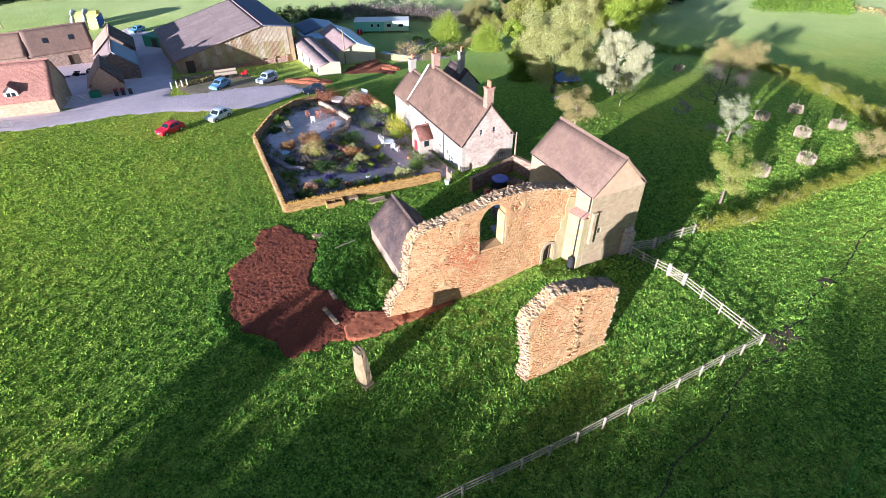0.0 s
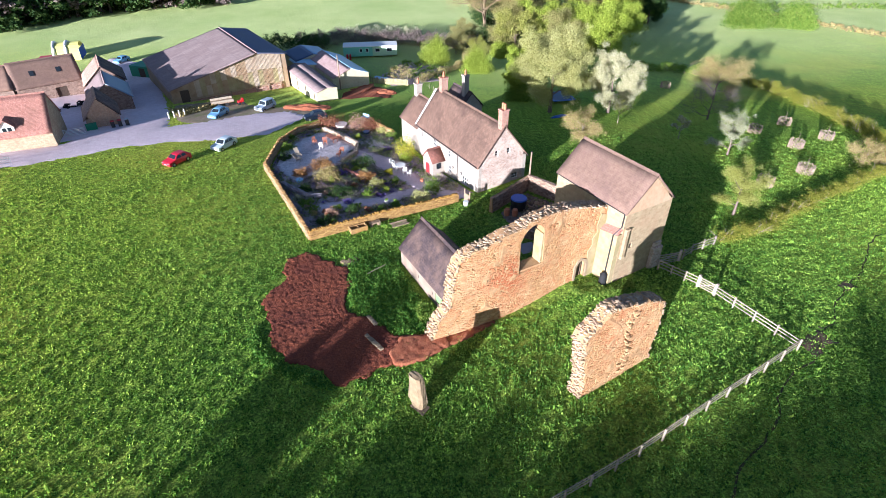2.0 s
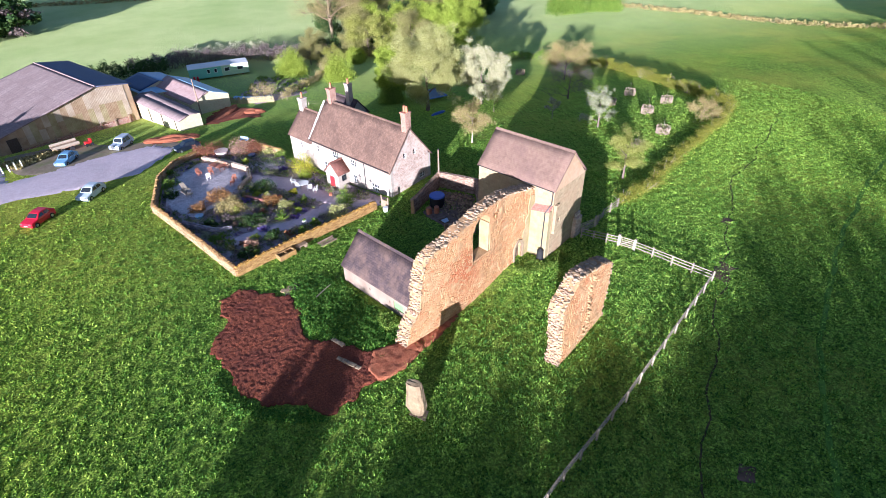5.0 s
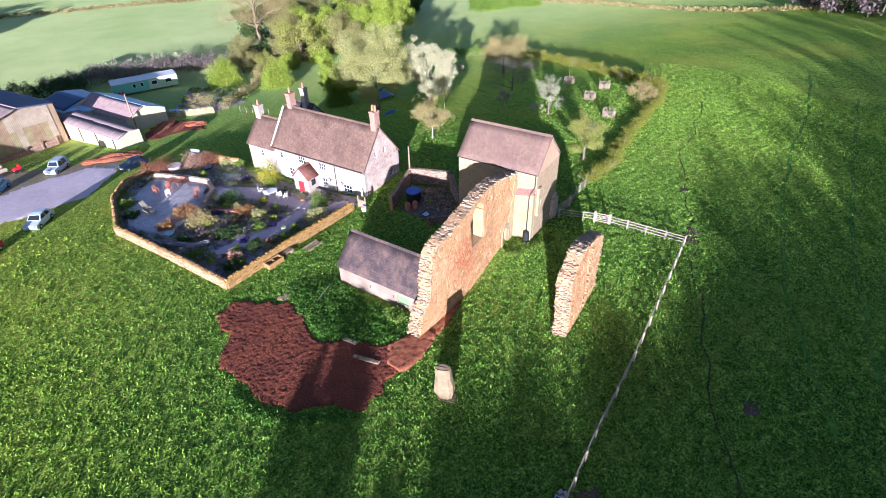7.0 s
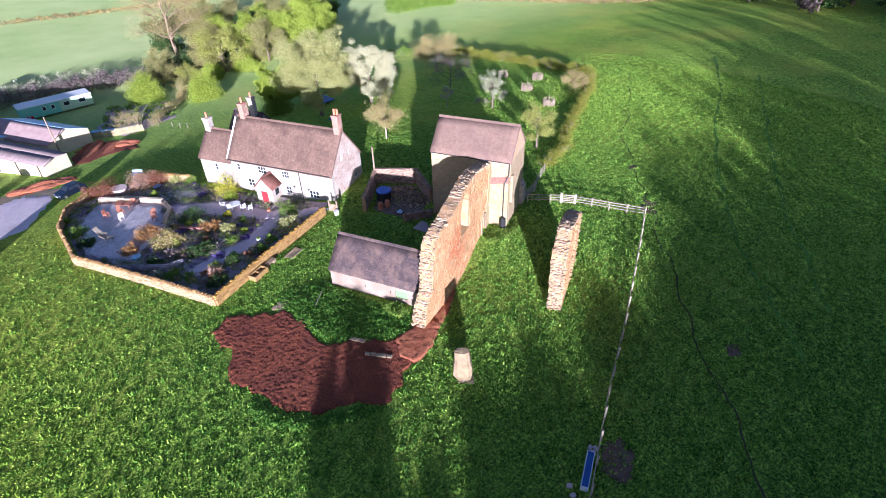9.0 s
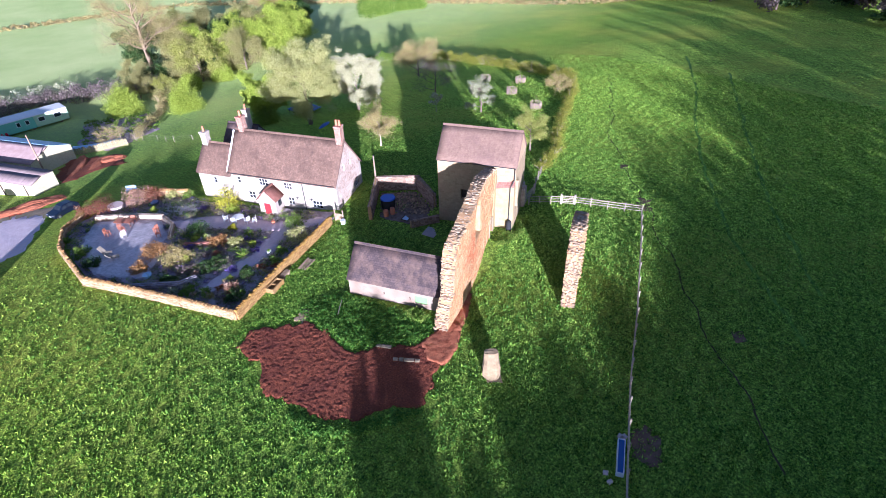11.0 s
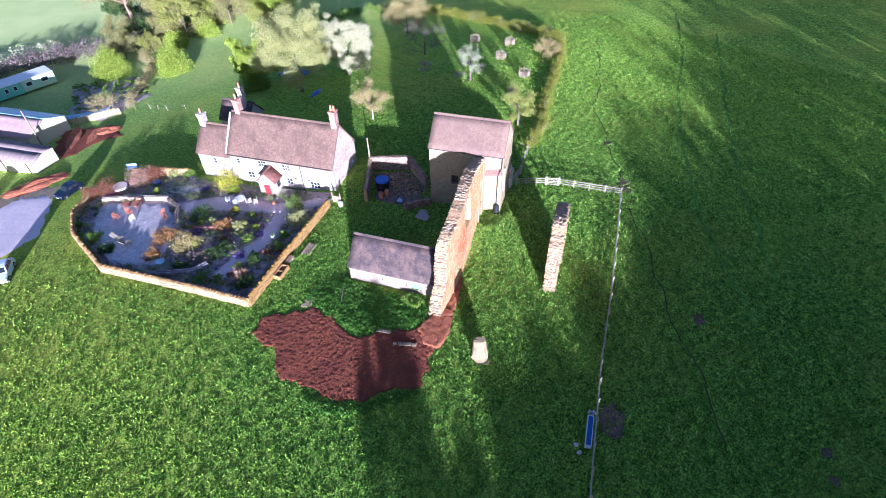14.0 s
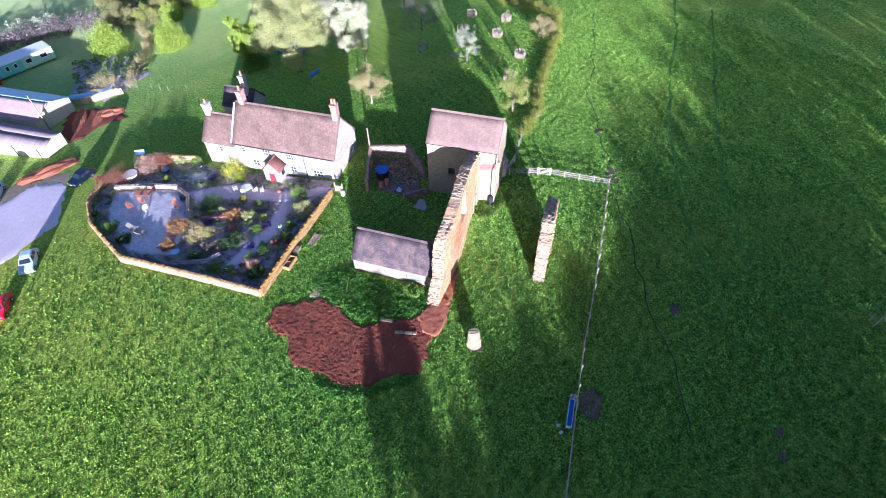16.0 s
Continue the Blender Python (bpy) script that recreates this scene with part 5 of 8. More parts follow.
# ---- timber fences
def rail_fence(name, label, pts, spacing=2.1, h=1.2, rails=(0.45, 0.8, 1.12), seed=1, post_w=0.13, rail=0.085):
    rng = random.Random(seed)
    t = thing(name, label, "fence")
    pm = bpy.data.meshes.new("post")
    bm = boxes(((0, 0, h / 2 - 0.15), (post_w, post_w, h + 0.3)), bevel=0.015)
    bm.to_mesh(pm)
    bm.free()
    pm.materials.append(FENCEWOOD)
    for (x1, y1), (x2, y2) in zip(pts, pts[1:]):
        d = math.hypot(x2 - x1, y2 - y1)
        k = max(1, round(d / spacing))
        a = math.atan2(y2 - y1, x2 - x1)
        for i in range(k + 1):
            x, y = x1 + (x2 - x1) * i / k, y1 + (y2 - y1) * i / k
            if i or (x1, y1) == pts[0]:
                put("post", pm, None, t, Matrix.Translation((x, y, gz(x, y))) @ Matrix.Rotation(a, 4, "Z") @ Matrix.Rotation(rng.uniform(-0.03, 0.03), 4, "Y") @ Matrix.Diagonal((1, 1, rng.uniform(0.96, 1.07), 1)))
            if i < k:
                xx, yy = x1 + (x2 - x1) * (i + 1) / k, y1 + (y2 - y1) * (i + 1) / k
                z0, z1 = gz(x, y), gz(xx, yy)
                ln = math.hypot(xx - x, yy - y)
                for r in rails:
                    j = rng.uniform(-0.02, 0.02)
                    bm = boxes(((ln / 2, -post_w / 2 - 0.02, 0), (ln - 0.01, min(0.045, rail), rail)), bevel=0.004)
                    part("rail", bm, FENCEWOOD, t, m=Matrix.Translation((x, y, z0 + r + j)) @ Matrix.Rotation(a, 4, "Z") @ Matrix.Rotation(-math.atan2(z1 - z0, ln), 4, "Y"))
    return t


CORNER = (24.9, 28.75)
rail_fence("paddock_fence", "bleached three-rail timber fence across the pasture", [CORNER, (19.0, 25.7), (9.0, 20.7), (1.2, 17.1), (-6.4, 13.2), (-10.4, 11.1), (-20.0, 6.2), (-34.0, -1.0)], seed=2)
rail_fence("paddock_fence", "bleached three-rail timber fence beside the stone range", [(17.9, 40.2), (20.5, 37.2)], 1.5, seed=3)
rail_fence("paddock_fence", "bleached three-rail timber fence at the paddock corner", [(21.4, 35.9), CORNER], 1.9, seed=4)
rail_fence("hurdle_fence", "short run of pale rails by the hedge", [(20.9, 41.5), (22.2, 42.4), (25.2, 43.7)], 1.5, seed=6)


def gate(name, label, p, q, h, bars=5, metal=None, seed=1):
    t = thing(name, label, "gate", (p[0], p[1], gz(*p)), math.degrees(math.atan2(q[1] - p[1], q[0] - p[0])))
    w = math.hypot(q[0] - p[0], q[1] - p[1])
    mt = metal or FENCEWOOD
    b = 0.05 if metal else 0.09
    for x in (b / 2 + 0.06, w - b / 2 - 0.06):
        part("stile", boxes(((x, 0, h / 2 + 0.1), (b, b, h)), bevel=0.008), mt, t)
    for i in range(bars):
        part("bar", boxes(((w / 2, 0, 0.2 + (h - 0.2) * i / (bars - 1)), (w - 0.2, b * 0.6, b)), bevel=0.006), mt, t)
    ln = math.hypot(w - 0.3, h - 0.2)
    bm = boxes(((0, 0, 0), (ln, b * 0.5, b * 0.9)))
    part("brace", bm, mt, t, m=Matrix.Translation((w / 2, 0.04, h / 2 + 0.1)) @ Matrix.Rotation(-math.atan2(h - 0.2, w - 0.3), 4, "Y"))
    if not metal:
        for x in (-0.05, w + 0.05):
            part("gatepost", boxes(((x, 0, h * 0.55), (0.22, 0.22, h * 1.35)), bevel=0.02), FENCEWOOD, t, "stout pale gatepost")
    return t


gate("wicket_gate", "small bleached timber gate between two stout posts", (20.5, 37.2), (21.4, 35.9), 1.15)
gate("field_gate", "weathered timber gate beside the stone range", (17.6, 40.7), (20.4, 41.3), 1.2)


# ---- the farmyard
TANBRICK = courses("tan_brick", (0.480, 0.300, 0.190), (0.600, 0.410, 0.270), (0.520, 0.400, 0.300), 0.24, 0.08, 0.012, stain=(0.44, 0.26, 0.16), stain_amount=0.5)
BARN = building("farm_barn", "large farm barn with a grey sheet roof and stained cladding", "barn", (-51.4, 103.5), 121.3, 25.0, 23.4, -6.5, -1.3, 2.9, CLADDING, ASBESTOS, rp=0.75, eave2=1.9, over=0.4, side=0.5, thick=0.25, windows=False, split=paint("dark_blue_roof_sheet", (0.105, 0.120, 0.190), 0.7))
part("plinth", boxes(((-0.12, -12.5, -4.6), (0.25, 19.0, 1.4)), bevel=0.02), BRICK, BARN, "reddish brick base wall")
for _i in range(8):
    part("stanchion", boxes(((-0.3, -3.2 - _i * 2.6, -4.4), (0.22, 0.22, 1.9))), OLDWOOD, BARN)
part("doorway", boxes(((-0.02, -2.4, -3.2), (0.3, 1.6, 3.0))), DARKWOOD, BARN, "dark open doorway")
SHEETS = [plain("sheet_stained", (0.30, 0.21, 0.12), (0.43, 0.32, 0.20), 0.9, 0.85, 0.4, 0.03, (0.22, 0.12, 0.06), 0.4, 0.7), plain("sheet_pale", (0.40, 0.32, 0.23), (0.52, 0.43, 0.32), 0.9, 0.85, 0.4, 0.03, (0.30, 0.20, 0.12), 0.4, 0.6), plain("sheet_mossy", (0.30, 0.25, 0.12), (0.42, 0.36, 0.20), 0.9, 0.85, 0.4, 0.03, (0.24, 0.14, 0.07), 0.4, 0.6)]
_r = random.Random(3)
for _i in range(18):
    _y = -4.0 - 1.05 * _i
    _top = -1.3 + 4.2 * min(1, -_y / 17.55) if -_y < 17.55 else 2.9 - 1.0 * (-_y - 17.55) / 5.85
    for _j in range(2):
        _z1, _z0 = (_top - 0.15, (_top - 3.6) / 2) if _j == 0 else ((_top - 3.6) / 2 - 0.02, -3.55 + _r.uniform(-0.15, 0.1))
        part("cladding_sheet", boxes(*[((-0.04 - 0.03 * (_k % 2), _y + 0.13 * _k - 0.45, (_z0 + _z1) / 2), (0.05, 0.13, _z1 - _z0)) for _k in range(8)]), _r.choice(SHEETS), BARN)

BUFFRUBBLE = courses("cream_rubble", (0.400, 0.300, 0.180), (0.540, 0.430, 0.280), (0.480, 0.380, 0.250), 0.42, 0.20, 0.02, stain=(0.340, 0.230, 0.140), stain_amount=0.6, bump=0.8, vary=0.6, warp=0.2)
COTTAGE = building("cottage", "cottage with an orange-red tiled roof, dormers and a cream stone wall", "house", (-60.0, 79.6), 200.0, 30, 9.0, -4.5, 1.0, 5.4, BUFFRUBBLE, REDTILE, thick=0.5, holes=[(12.0, -1.2, 0.5, 1.2, 1, 2), (20.0, -1.2, 0.9, 1.1, 2, 2)])
for _x in (5.4, 13.2):
    bm = bmesh.new()
    pv = [bm.verts.new(p) for p in ((-0.9, 0, 0), (0.9, 0, 0), (0.9, 0, 1.1), (0, 0, 2.0), (-0.9, 0, 1.1), (-0.9, -2.2, 0), (0.9, -2.2, 0), (0.9, -2.2, 1.1), (0, -2.2, 2.0), (-0.9, -2.2, 1.1))]
    for q in ((0, 1, 2, 3, 4), (9, 8, 7, 6, 5), (1, 6, 7, 2), (5, 0, 4, 9), (2, 7, 8, 3), (3, 8, 9, 4)):
        bm.faces.new([pv[i] for i in q])
    dm = part("dormer", bm, WHITEWOOD, COTTAGE, "gabled roof dormer", m=pose(_x, -0.5, 1.25))
    part("dormer_roof", boxes(((0, 0, 0), (1.5, 2.6, 0.1))), REDTILE, dm, m=pose(0.52, -1.05, 1.6, 0, 45, 0))
    part("dormer_roof", boxes(((0, 0, 0), (1.5, 2.6, 0.1))), REDTILE, dm, m=pose(-0.52, -1.05, 1.605, 0, -45, 0))
    part("dormer_pane", boxes(((-0.33, 0.02, 0.6), (0.5, 0.04, 0.75)), ((0.33, 0.02, 0.6), (0.5, 0.04, 0.75))), GLASS, dm)
chimney(COTTAGE, 9.0, -4.5, 5.2, 6.6, 0.8, 0.7, BROWNBRICK, 1)
SBARN = building("stone_barn", "stone farm building with a mauve tiled roof and two rooflights", "barn", (-72.6, 113.9), 214.0, 11.5, 8.0, -7.5, -1.6, 2.2, DARKRUBBLE, TOWERTILE, thick=0.5, holes=[(3.2, -5.6, 2.0, 3.0, "door"), (8.4, -4.0, 0.7, 1.0, 1, 1)])
part("doorway", boxes(((4.2, -0.3, -4.1), (2.0, 0.1, 3.0))), DARKWOOD, SBARN, "dark open doorway")
for _x in (3.4, 8.0):
    sl = math.atan2(3.8, 4.0)
    part("rooflight", boxes(((0, 0, 0.18), (0.8, 1.1, 0.06)), bevel=0.01), GLASS, SBARN, "square glass rooflight", m=Matrix.Translation((_x, -1.9, 0.25)) @ Matrix.Rotation(-sl, 4, "X"))
building("long_barn", "long farm range with a brown tiled roof", "barn", (-82.5, 107.2), 207.0, 30, 8.0, -7.5, -1.4, 2.0, BROWNBRICK, plain("brown_roof", (0.23, 0.14, 0.10), (0.33, 0.21, 0.15), 1.0, 0.9, 0.4, 0.03, (0.18, 0.11, 0.08)), windows=False)
building("cart_shed", "small stone cart shed with a mauve tiled roof", "shed", (-59.6, 88.0), 118.0, 7.0, 5.0, -4.8, -0.6, 2.4, TANBRICK, TANTILE, windows=False, split=SLATE)
building("cart_shed", "stone outbuilding with a blue-grey sheet roof", "shed", (-63.6, 97.5), 118.0, 9.0, 7.0, -5.5, -1.2, 1.7, DARKRUBBLE, ASBESTOS, windows=False, split=paint("blue_grey_sheet", (0.20, 0.27, 0.36), 0.5))
building("cart_shed", "stone outbuilding with a dark slate roof", "shed", (-68.6, 107.0), 118.0, 9.0, 7.0, -6.0, -1.0, 2.0, DARKRUBBLE, TANTILE, windows=False, split=SLATE)


def poly_shed(name, label, origin, angle, L, D, base, e1, e2, ridge, rp, wall, roof, roof2):
    return building(name, label, "shed", origin, angle, L, D, base, e1, ridge, wall, roof, rp=rp, eave2=e2, thick=0.15, roof_t=0.06, over=0.15, side=0.15, windows=False, split=roof2, capped=False)


YELLOWBOARD = plain("cream_boards", (0.560, 0.500, 0.300), (0.660, 0.600, 0.400), 3.0, 0.8, 0.3, 0.02, (0.42, 0.36, 0.22), 0.6, 0.5)
LOW = poly_shed("long_shed", "low timber shed with a grey felt roof and open stalls", (-23.6, 102.0), 118.0, 18.5, 4.2, -6.4, -1.9, -1.5, -1.3, 0.5, YELLOWBOARD, ASBESTOS, ASBESTOS)
for _i in range(7):
    part("stall_post", boxes(((1.4 + _i * 2.5, 0.06, -3.2), (0.14, 0.14, 2.6))), WHITEWOOD if _i % 2 else DARKWOOD, LOW)
poly_shed("workshop", "cream boarded workshop with a rusty and pale blue sheet roof", (-21.5, 111.8), 118.0, 16.0, 8.0, -7.0, -2.4, -2.4, -0.9, 0.5, YELLOWBOARD, plain("rusty_sheet", (0.33, 0.22, 0.20), (0.44, 0.32, 0.29), 1.0, 0.8, 0.3, 0.02), PALEBLUE)
poly_shed("lean_to", "shed with a dark blue sheet roof", (-31.0, 124.0), 118.0, 9.0, 8.5, -7.0, -2.2, -2.2, -1.2, 0.5, YELLOWBOARD, DARKBLUE, BLUEROOF)
poly_shed("lean_to", "narrow shed with a bright pale blue roof", (-29.3, 119.6), 118.0, 8.0, 4.0, -7.0, -2.4, -2.2, -2.0, 0.5, YELLOWBOARD, PALEBLUE, PALEBLUE)


# ---- vehicles
def car(label, x, y, angle, colour, L=4.1, W=1.72, H=1.48, suv=False, seed=1, category="car"):
    t = thing("car", label, category, (x, y, gz(x, y) + 0.03), angle, "parked cars")
    col = paint("car_paint", colour, 0.3, 0.0, 0.2)
    h = H
    prof = [(-L / 2, 0.42), (-L / 2 + 0.02, 0.62), (-L / 2 + 0.12, 0.80), (-L * 0.23, 0.93), (-L * 0.06, h - 0.06), (L * 0.08, h), (L * 0.30, h - 0.05), (L / 2 - 0.12, 0.95), (L / 2 - 0.02, 0.80), (L / 2, 0.45), (L / 2 - 0.08, 0.24), (-L / 2 + 0.1, 0.24)]
    if suv:
        prof = [(-L / 2, 0.5), (-L / 2 + 0.02, 0.8), (-L / 2 + 0.1, 0.98), (-L * 0.2, 1.05), (-L * 0.09, h - 0.05), (0.0, h), (L * 0.40, h - 0.03), (L / 2 - 0.08, 1.05), (L / 2, 0.9), (L / 2, 0.5), (L / 2 - 0.1, 0.32), (-L / 2 + 0.1, 0.32)]

    def wid(z):
        return W / 2 * (1.0 if z < 0.95 else 1.0 - 0.26 * (z - 0.95) / (h - 0.9))
    bm = bmesh.new()
    rings = []
    for sgn, k in ((-1, 0.0), (-1, 1.0), (1, 1.0), (1, 0.0)):
        rings.append([bm.verts.new((px * (0.97 if not k else 1.0), sgn * wid(pz) * (1.0 if not k else 0.88), pz - (0.05 if not k and pz > 0.5 else 0))) for px, pz in prof])
    n = len(prof)
    for a, b in zip(rings, rings[1:]):
        for i in range(n):
            j = (i + 1) % n
            bm.faces.new((a[i], a[j], b[j], b[i]))
    bm.faces.new(rings[0])
    bm.faces.new(list(reversed(rings[-1])))
    bmesh.ops.recalc_face_normals(bm, faces=bm.faces[:])
    body = part("body", bm, col, t, smooth=False)

    def pane(a, b, name, side=None):
        (xa, za), (xb, zb) = prof[a], prof[b]
        ia, ib = 0.12, 0.12
        p, q = (xa + (xb - xa) * ia, za + (zb - za) * ia), (xb + (xa - xb) * ib, zb + (za - zb) * ib)
        w1, w2 = wid(p[1]) * 0.82, wid(q[1]) * 0.82
        nx, nz = -(q[1] - p[1]), q[0] - p[0]
        d = math.hypot(nx, nz)
        o = (nx / d * 0.015, nz / d * 0.015)
        put(name, mesh_of(name, [(p[0] + o[0], -w1, p[1] + o[1]), (p[0] + o[0], w1, p[1] + o[1]), (q[0] + o[0], w2, q[1] + o[1]), (q[0] + o[0], -w2, q[1] + o[1])], [(0, 1, 2, 3)]), GLASS, t)
    pane(3, 4, "windscreen")
    pane(6, 7, "rear_window")
    for s in (-1, 1):
        for x0, x1 in ((-L * 0.14, L * 0.07), (L * 0.10, L * 0.30)):
            z0, z1 = 0.98, h - 0.14
            t0, t1 = (0.35, 0.02) if x0 < 0 else (0.02, 0.22 if not suv else 0.05)
            pts = [(x0, s * (wid(z0) + 0.012), z0), (x1, s * (wid(z0) + 0.012), z0), (x1 - t1, s * (wid(z1) + 0.0), z1), (x0 + t0, s * (wid(z1) + 0.0), z1)]
            put("side_window", mesh_of("side_window", pts, [(0, 1, 2, 3) if s < 0 else (3, 2, 1, 0)]), GLASS, t)
        for x0 in (-L * 0.31, L * 0.30):
            bm = bmesh.new()
            bmesh.ops.create_cone(bm, cap_ends=True, segments=18, radius1=0.32, radius2=0.32, depth=0.22, matrix=Matrix.Translation((x0, s * (W / 2 - 0.06), 0.31)) @ Matrix.Rotation(math.pi / 2, 4, "X"))
            wh = part("wheel", bm, RUBBER, t)
            bm = bmesh.new()
            bmesh.ops.create_cone(bm, cap_ends=True, segments=12, radius1=0.2, radius2=0.17, depth=0.24, matrix=Matrix.Translation((x0, s * (W / 2 - 0.055), 0.31)) @ Matrix.Rotation(math.pi / 2, 4, "X"))
            part("rim", bm, CHROME, wh)
        part("headlight", boxes(((-L / 2 + 0.05, s * W * 0.36, 0.70), (0.12, 0.32, 0.15)), bevel=0.02), CHROME, t)
        part("tail_light", boxes(((L / 2 - 0.04, s * W * 0.40, 0.80), (0.08, 0.16, 0.26)), bevel=0.02), paint("red_lens", (0.35, 0.01, 0.01), 0.2), t)
    part("number_plate", boxes(((-L / 2 - 0.012, 0, 0.50), (0.02, 0.50, 0.11))), WHITEWOOD, t)
    if suv:
        bm = bmesh.new()
        bmesh.ops.create_cone(bm, cap_ends=True, segments=18, radius1=0.33, radius2=0.33, depth=0.2, matrix=Matrix.Translation((-L / 2 - 0.1, 0, 0.85)) @ Matrix.Rotation(math.pi / 2, 4, "Y"))
        part("spare_wheel", bm, CHROME, t, "spare wheel in a pale cover")
    return t


car("red hatchback parked on the grass beside the track", -38.9, 70.9, 58, (0.55, 0.01, 0.03), 3.8, 1.66, 1.45)
car("silver hatchback parked at the edge of the track", -34.0, 76.6, 62, (0.55, 0.62, 0.66), 4.0)
car("light blue saloon parked by the barn", -40.0, 94.0, 70, (0.18, 0.34, 0.52), 4.1)
car("silver off-road car with a spare wheel on its back", -32.6, 97.8, 60, (0.45, 0.52, 0.60), 4.1, 1.8, 1.75, True)
car("dark blue hatchback parked by the garden wall", -22.3, 90.3, 20, (0.006, 0.010, 0.022), 3.9)
car("pale blue car parked beyond the farm buildings", -77.7, 141.5, 70, (0.20, 0.42, 0.62), 4.0)


def trailer():
    x, y = -41.5, 101.5
    t = thing("trailer", "flat farm trailer with boards and oddments in front of the barn", "trailer", (x, y, gz(x, y)), 25)
    part("bed", boxes(((0, 0, 0.75), (4.0, 2.0, 0.15)), bevel=0.02), OLDWOOD, t)
    for s in (-1, 1):
        part("side_board", boxes(((0, s * 0.97, 1.05), (4.0, 0.06, 0.4))), FENCEWOOD, t)
        for xx in (-0.7, 0.7):
            bm = bmesh.new()
            bmesh.ops.create_cone(bm, cap_ends=True, segments=16, radius1=0.36, radius2=0.36, depth=0.22, matrix=Matrix.Translation((xx, s * 1.1, 0.36)) @ Matrix.Rotation(math.pi / 2, 4, "X"))
            part("wheel", bm, RUBBER, t)
    part("drawbar", boxes(((-2.8, 0, 0.6), (1.7, 0.14, 0.12))), BLACKMETAL, t)
    q = thing("tractor_part", "small red machine standing beside the trailer", "machine", (-38.2, 102.0, gz(-38.2, 102)), 30)
    part("body", boxes(((0, 0, 0.55), (1.1, 0.7, 0.6)), ((0.4, 0, 1.0), (0.4, 0.5, 0.4)), bevel=0.05), paint("red_enamel", (0.5, 0.02, 0.02), 0.35), q)
    for xx in (-0.4, 0.4):
        for s in (-1, 1):
            bm = bmesh.new()
            bmesh.ops.create_cone(bm, cap_ends=True, segments=14, radius1=0.28, radius2=0.28, depth=0.16, matrix=Matrix.Translation((xx, s * 0.45, 0.28)) @ Matrix.Rotation(math.pi / 2, 4, "X"))
            part("wheel", bm, RUBBER, q)


trailer()


def caravan():
    x, y = -22.2, 140.2
    t = thing("static_caravan", "pale green static caravan with a white roof", "caravan", (x, y, gz(x, y)), 3.0)
    # one pale green side; shade on its left half is put into the colour
    shaded_green, cream = paint("shaded_green_sheet", (0.22, 0.52, 0.38), 0.5), paint("sunlit_green_sheet", (0.46, 0.60, 0.38), 0.5)
    L, D = 13.6, 4.2
    part("body", boxes(((L * 0.27, D / 2, 1.55), (L * 0.54, D, 2.3)), bevel=0.06), shaded_green, t, "pale green panelled side in its shaded tone")
    part("body", boxes(((L * 0.77, D / 2, 1.9), (L * 0.46, D + 0.01, 1.6)), ((L * 0.77, D / 2, 0.75), (L * 0.455, D, 0.7)), bevel=0.04), cream, t, "pale yellowish green panelled side in its sunlit tone")
    bm = boxes(((L / 2, D / 2, 2.78), (L + 0.15, D + 0.15, 0.18)), bevel=0.06)
    part("roof", bm, WHITEWOOD, t, "white curved roof")
    for xx, w in ((4.4, 0.6), (6.0, 0.6), (8.6, 1.1), (11.6, 1.3)):
        fr = part("window", boxes(((xx, -0.02, 1.85), (w + 0.12, 0.06, 0.92))), WHITEWOOD, t)
        part("pane", boxes(((xx, -0.045, 1.85), (w - 0.05, 0.03, 0.75))), GLASS, fr)
    for xx in (1.5, 6.8, 12.0):
        part("pier", boxes(((xx, D / 2, 0.1), (0.4, D * 0.8, 0.8))), BROWNBRICK, t)
    for i, dx in enumerate((0.0, 0.75)):
        g = thing("gas_bottle", "tall red gas bottle beside the caravan", "gas bottle", (x + 1.0 + dx, y - 1.1, gz(x + 1, y - 1)), 0, "gas bottles")
        bm = bmesh.new()
        bmesh.ops.create_cone(bm, cap_ends=True, segments=14, radius1=0.24, radius2=0.24, depth=1.2, matrix=Matrix.Translation((0, 0, 0.6)))
        bmesh.ops.create_cone(bm, cap_ends=True, segments=14, radius1=0.24, radius2=0.08, depth=0.2, matrix=Matrix.Translation((0, 0, 1.3)))
        part("cylinder", bm, paint("red_enamel", (0.55, 0.01, 0.03), 0.35), g)


caravan()


def bouncy():
    x, y = -95.0, 146.0
    t = thing("inflatable", "yellow and blue inflatable tent with white arches beyond the barn", "inflatable", pose(x, y, gz(x, y), 0, 0, 15) @ Matrix.Diagonal((1.0, 1.0, 1.0, 1)))
    bm = bmesh.new()
    n = 12
    for i in range(n):
        a0, a1 = math.pi * i / n, math.pi * (i + 1) / n
        q = [bm.verts.new((xx, -3.2 * math.cos(a), 3.9 * math.sin(a))) for a in (a0, a1) for xx in (0, 5.5)]
        bm.faces.new((q[0], q[1], q[3], q[2]))
    part("canopy", bm, paint("yellow_vinyl", (0.62, 0.60, 0.16), 0.5), t, "pale yellow canopy")
    part("end_panel", boxes(((5.55, 0, 1.4), (0.1, 5.6, 2.6)), bevel=0.04), paint("blue_vinyl", (0.04, 0.10, 0.50), 0.5), t, "blue end panel")
    for xx in (-0.2, 2.6):
        v, f = tube([(xx, -3.3 * math.cos(math.pi * i / 12), 4.0 * math.sin(math.pi * i / 12)) for i in range(13)], [0.35] * 13, 8)
        put("arch", mesh_of("arch", v, f, True), WHITEWOOD, t, label="white air-filled arch")
    part("mat", boxes(((-1.5, 0, 0.15), (7.5, 6.6, 0.3)), bevel=0.1), paint("red_vinyl", (0.45, 0.02, 0.06), 0.5), t, "red base mat")


bouncy()


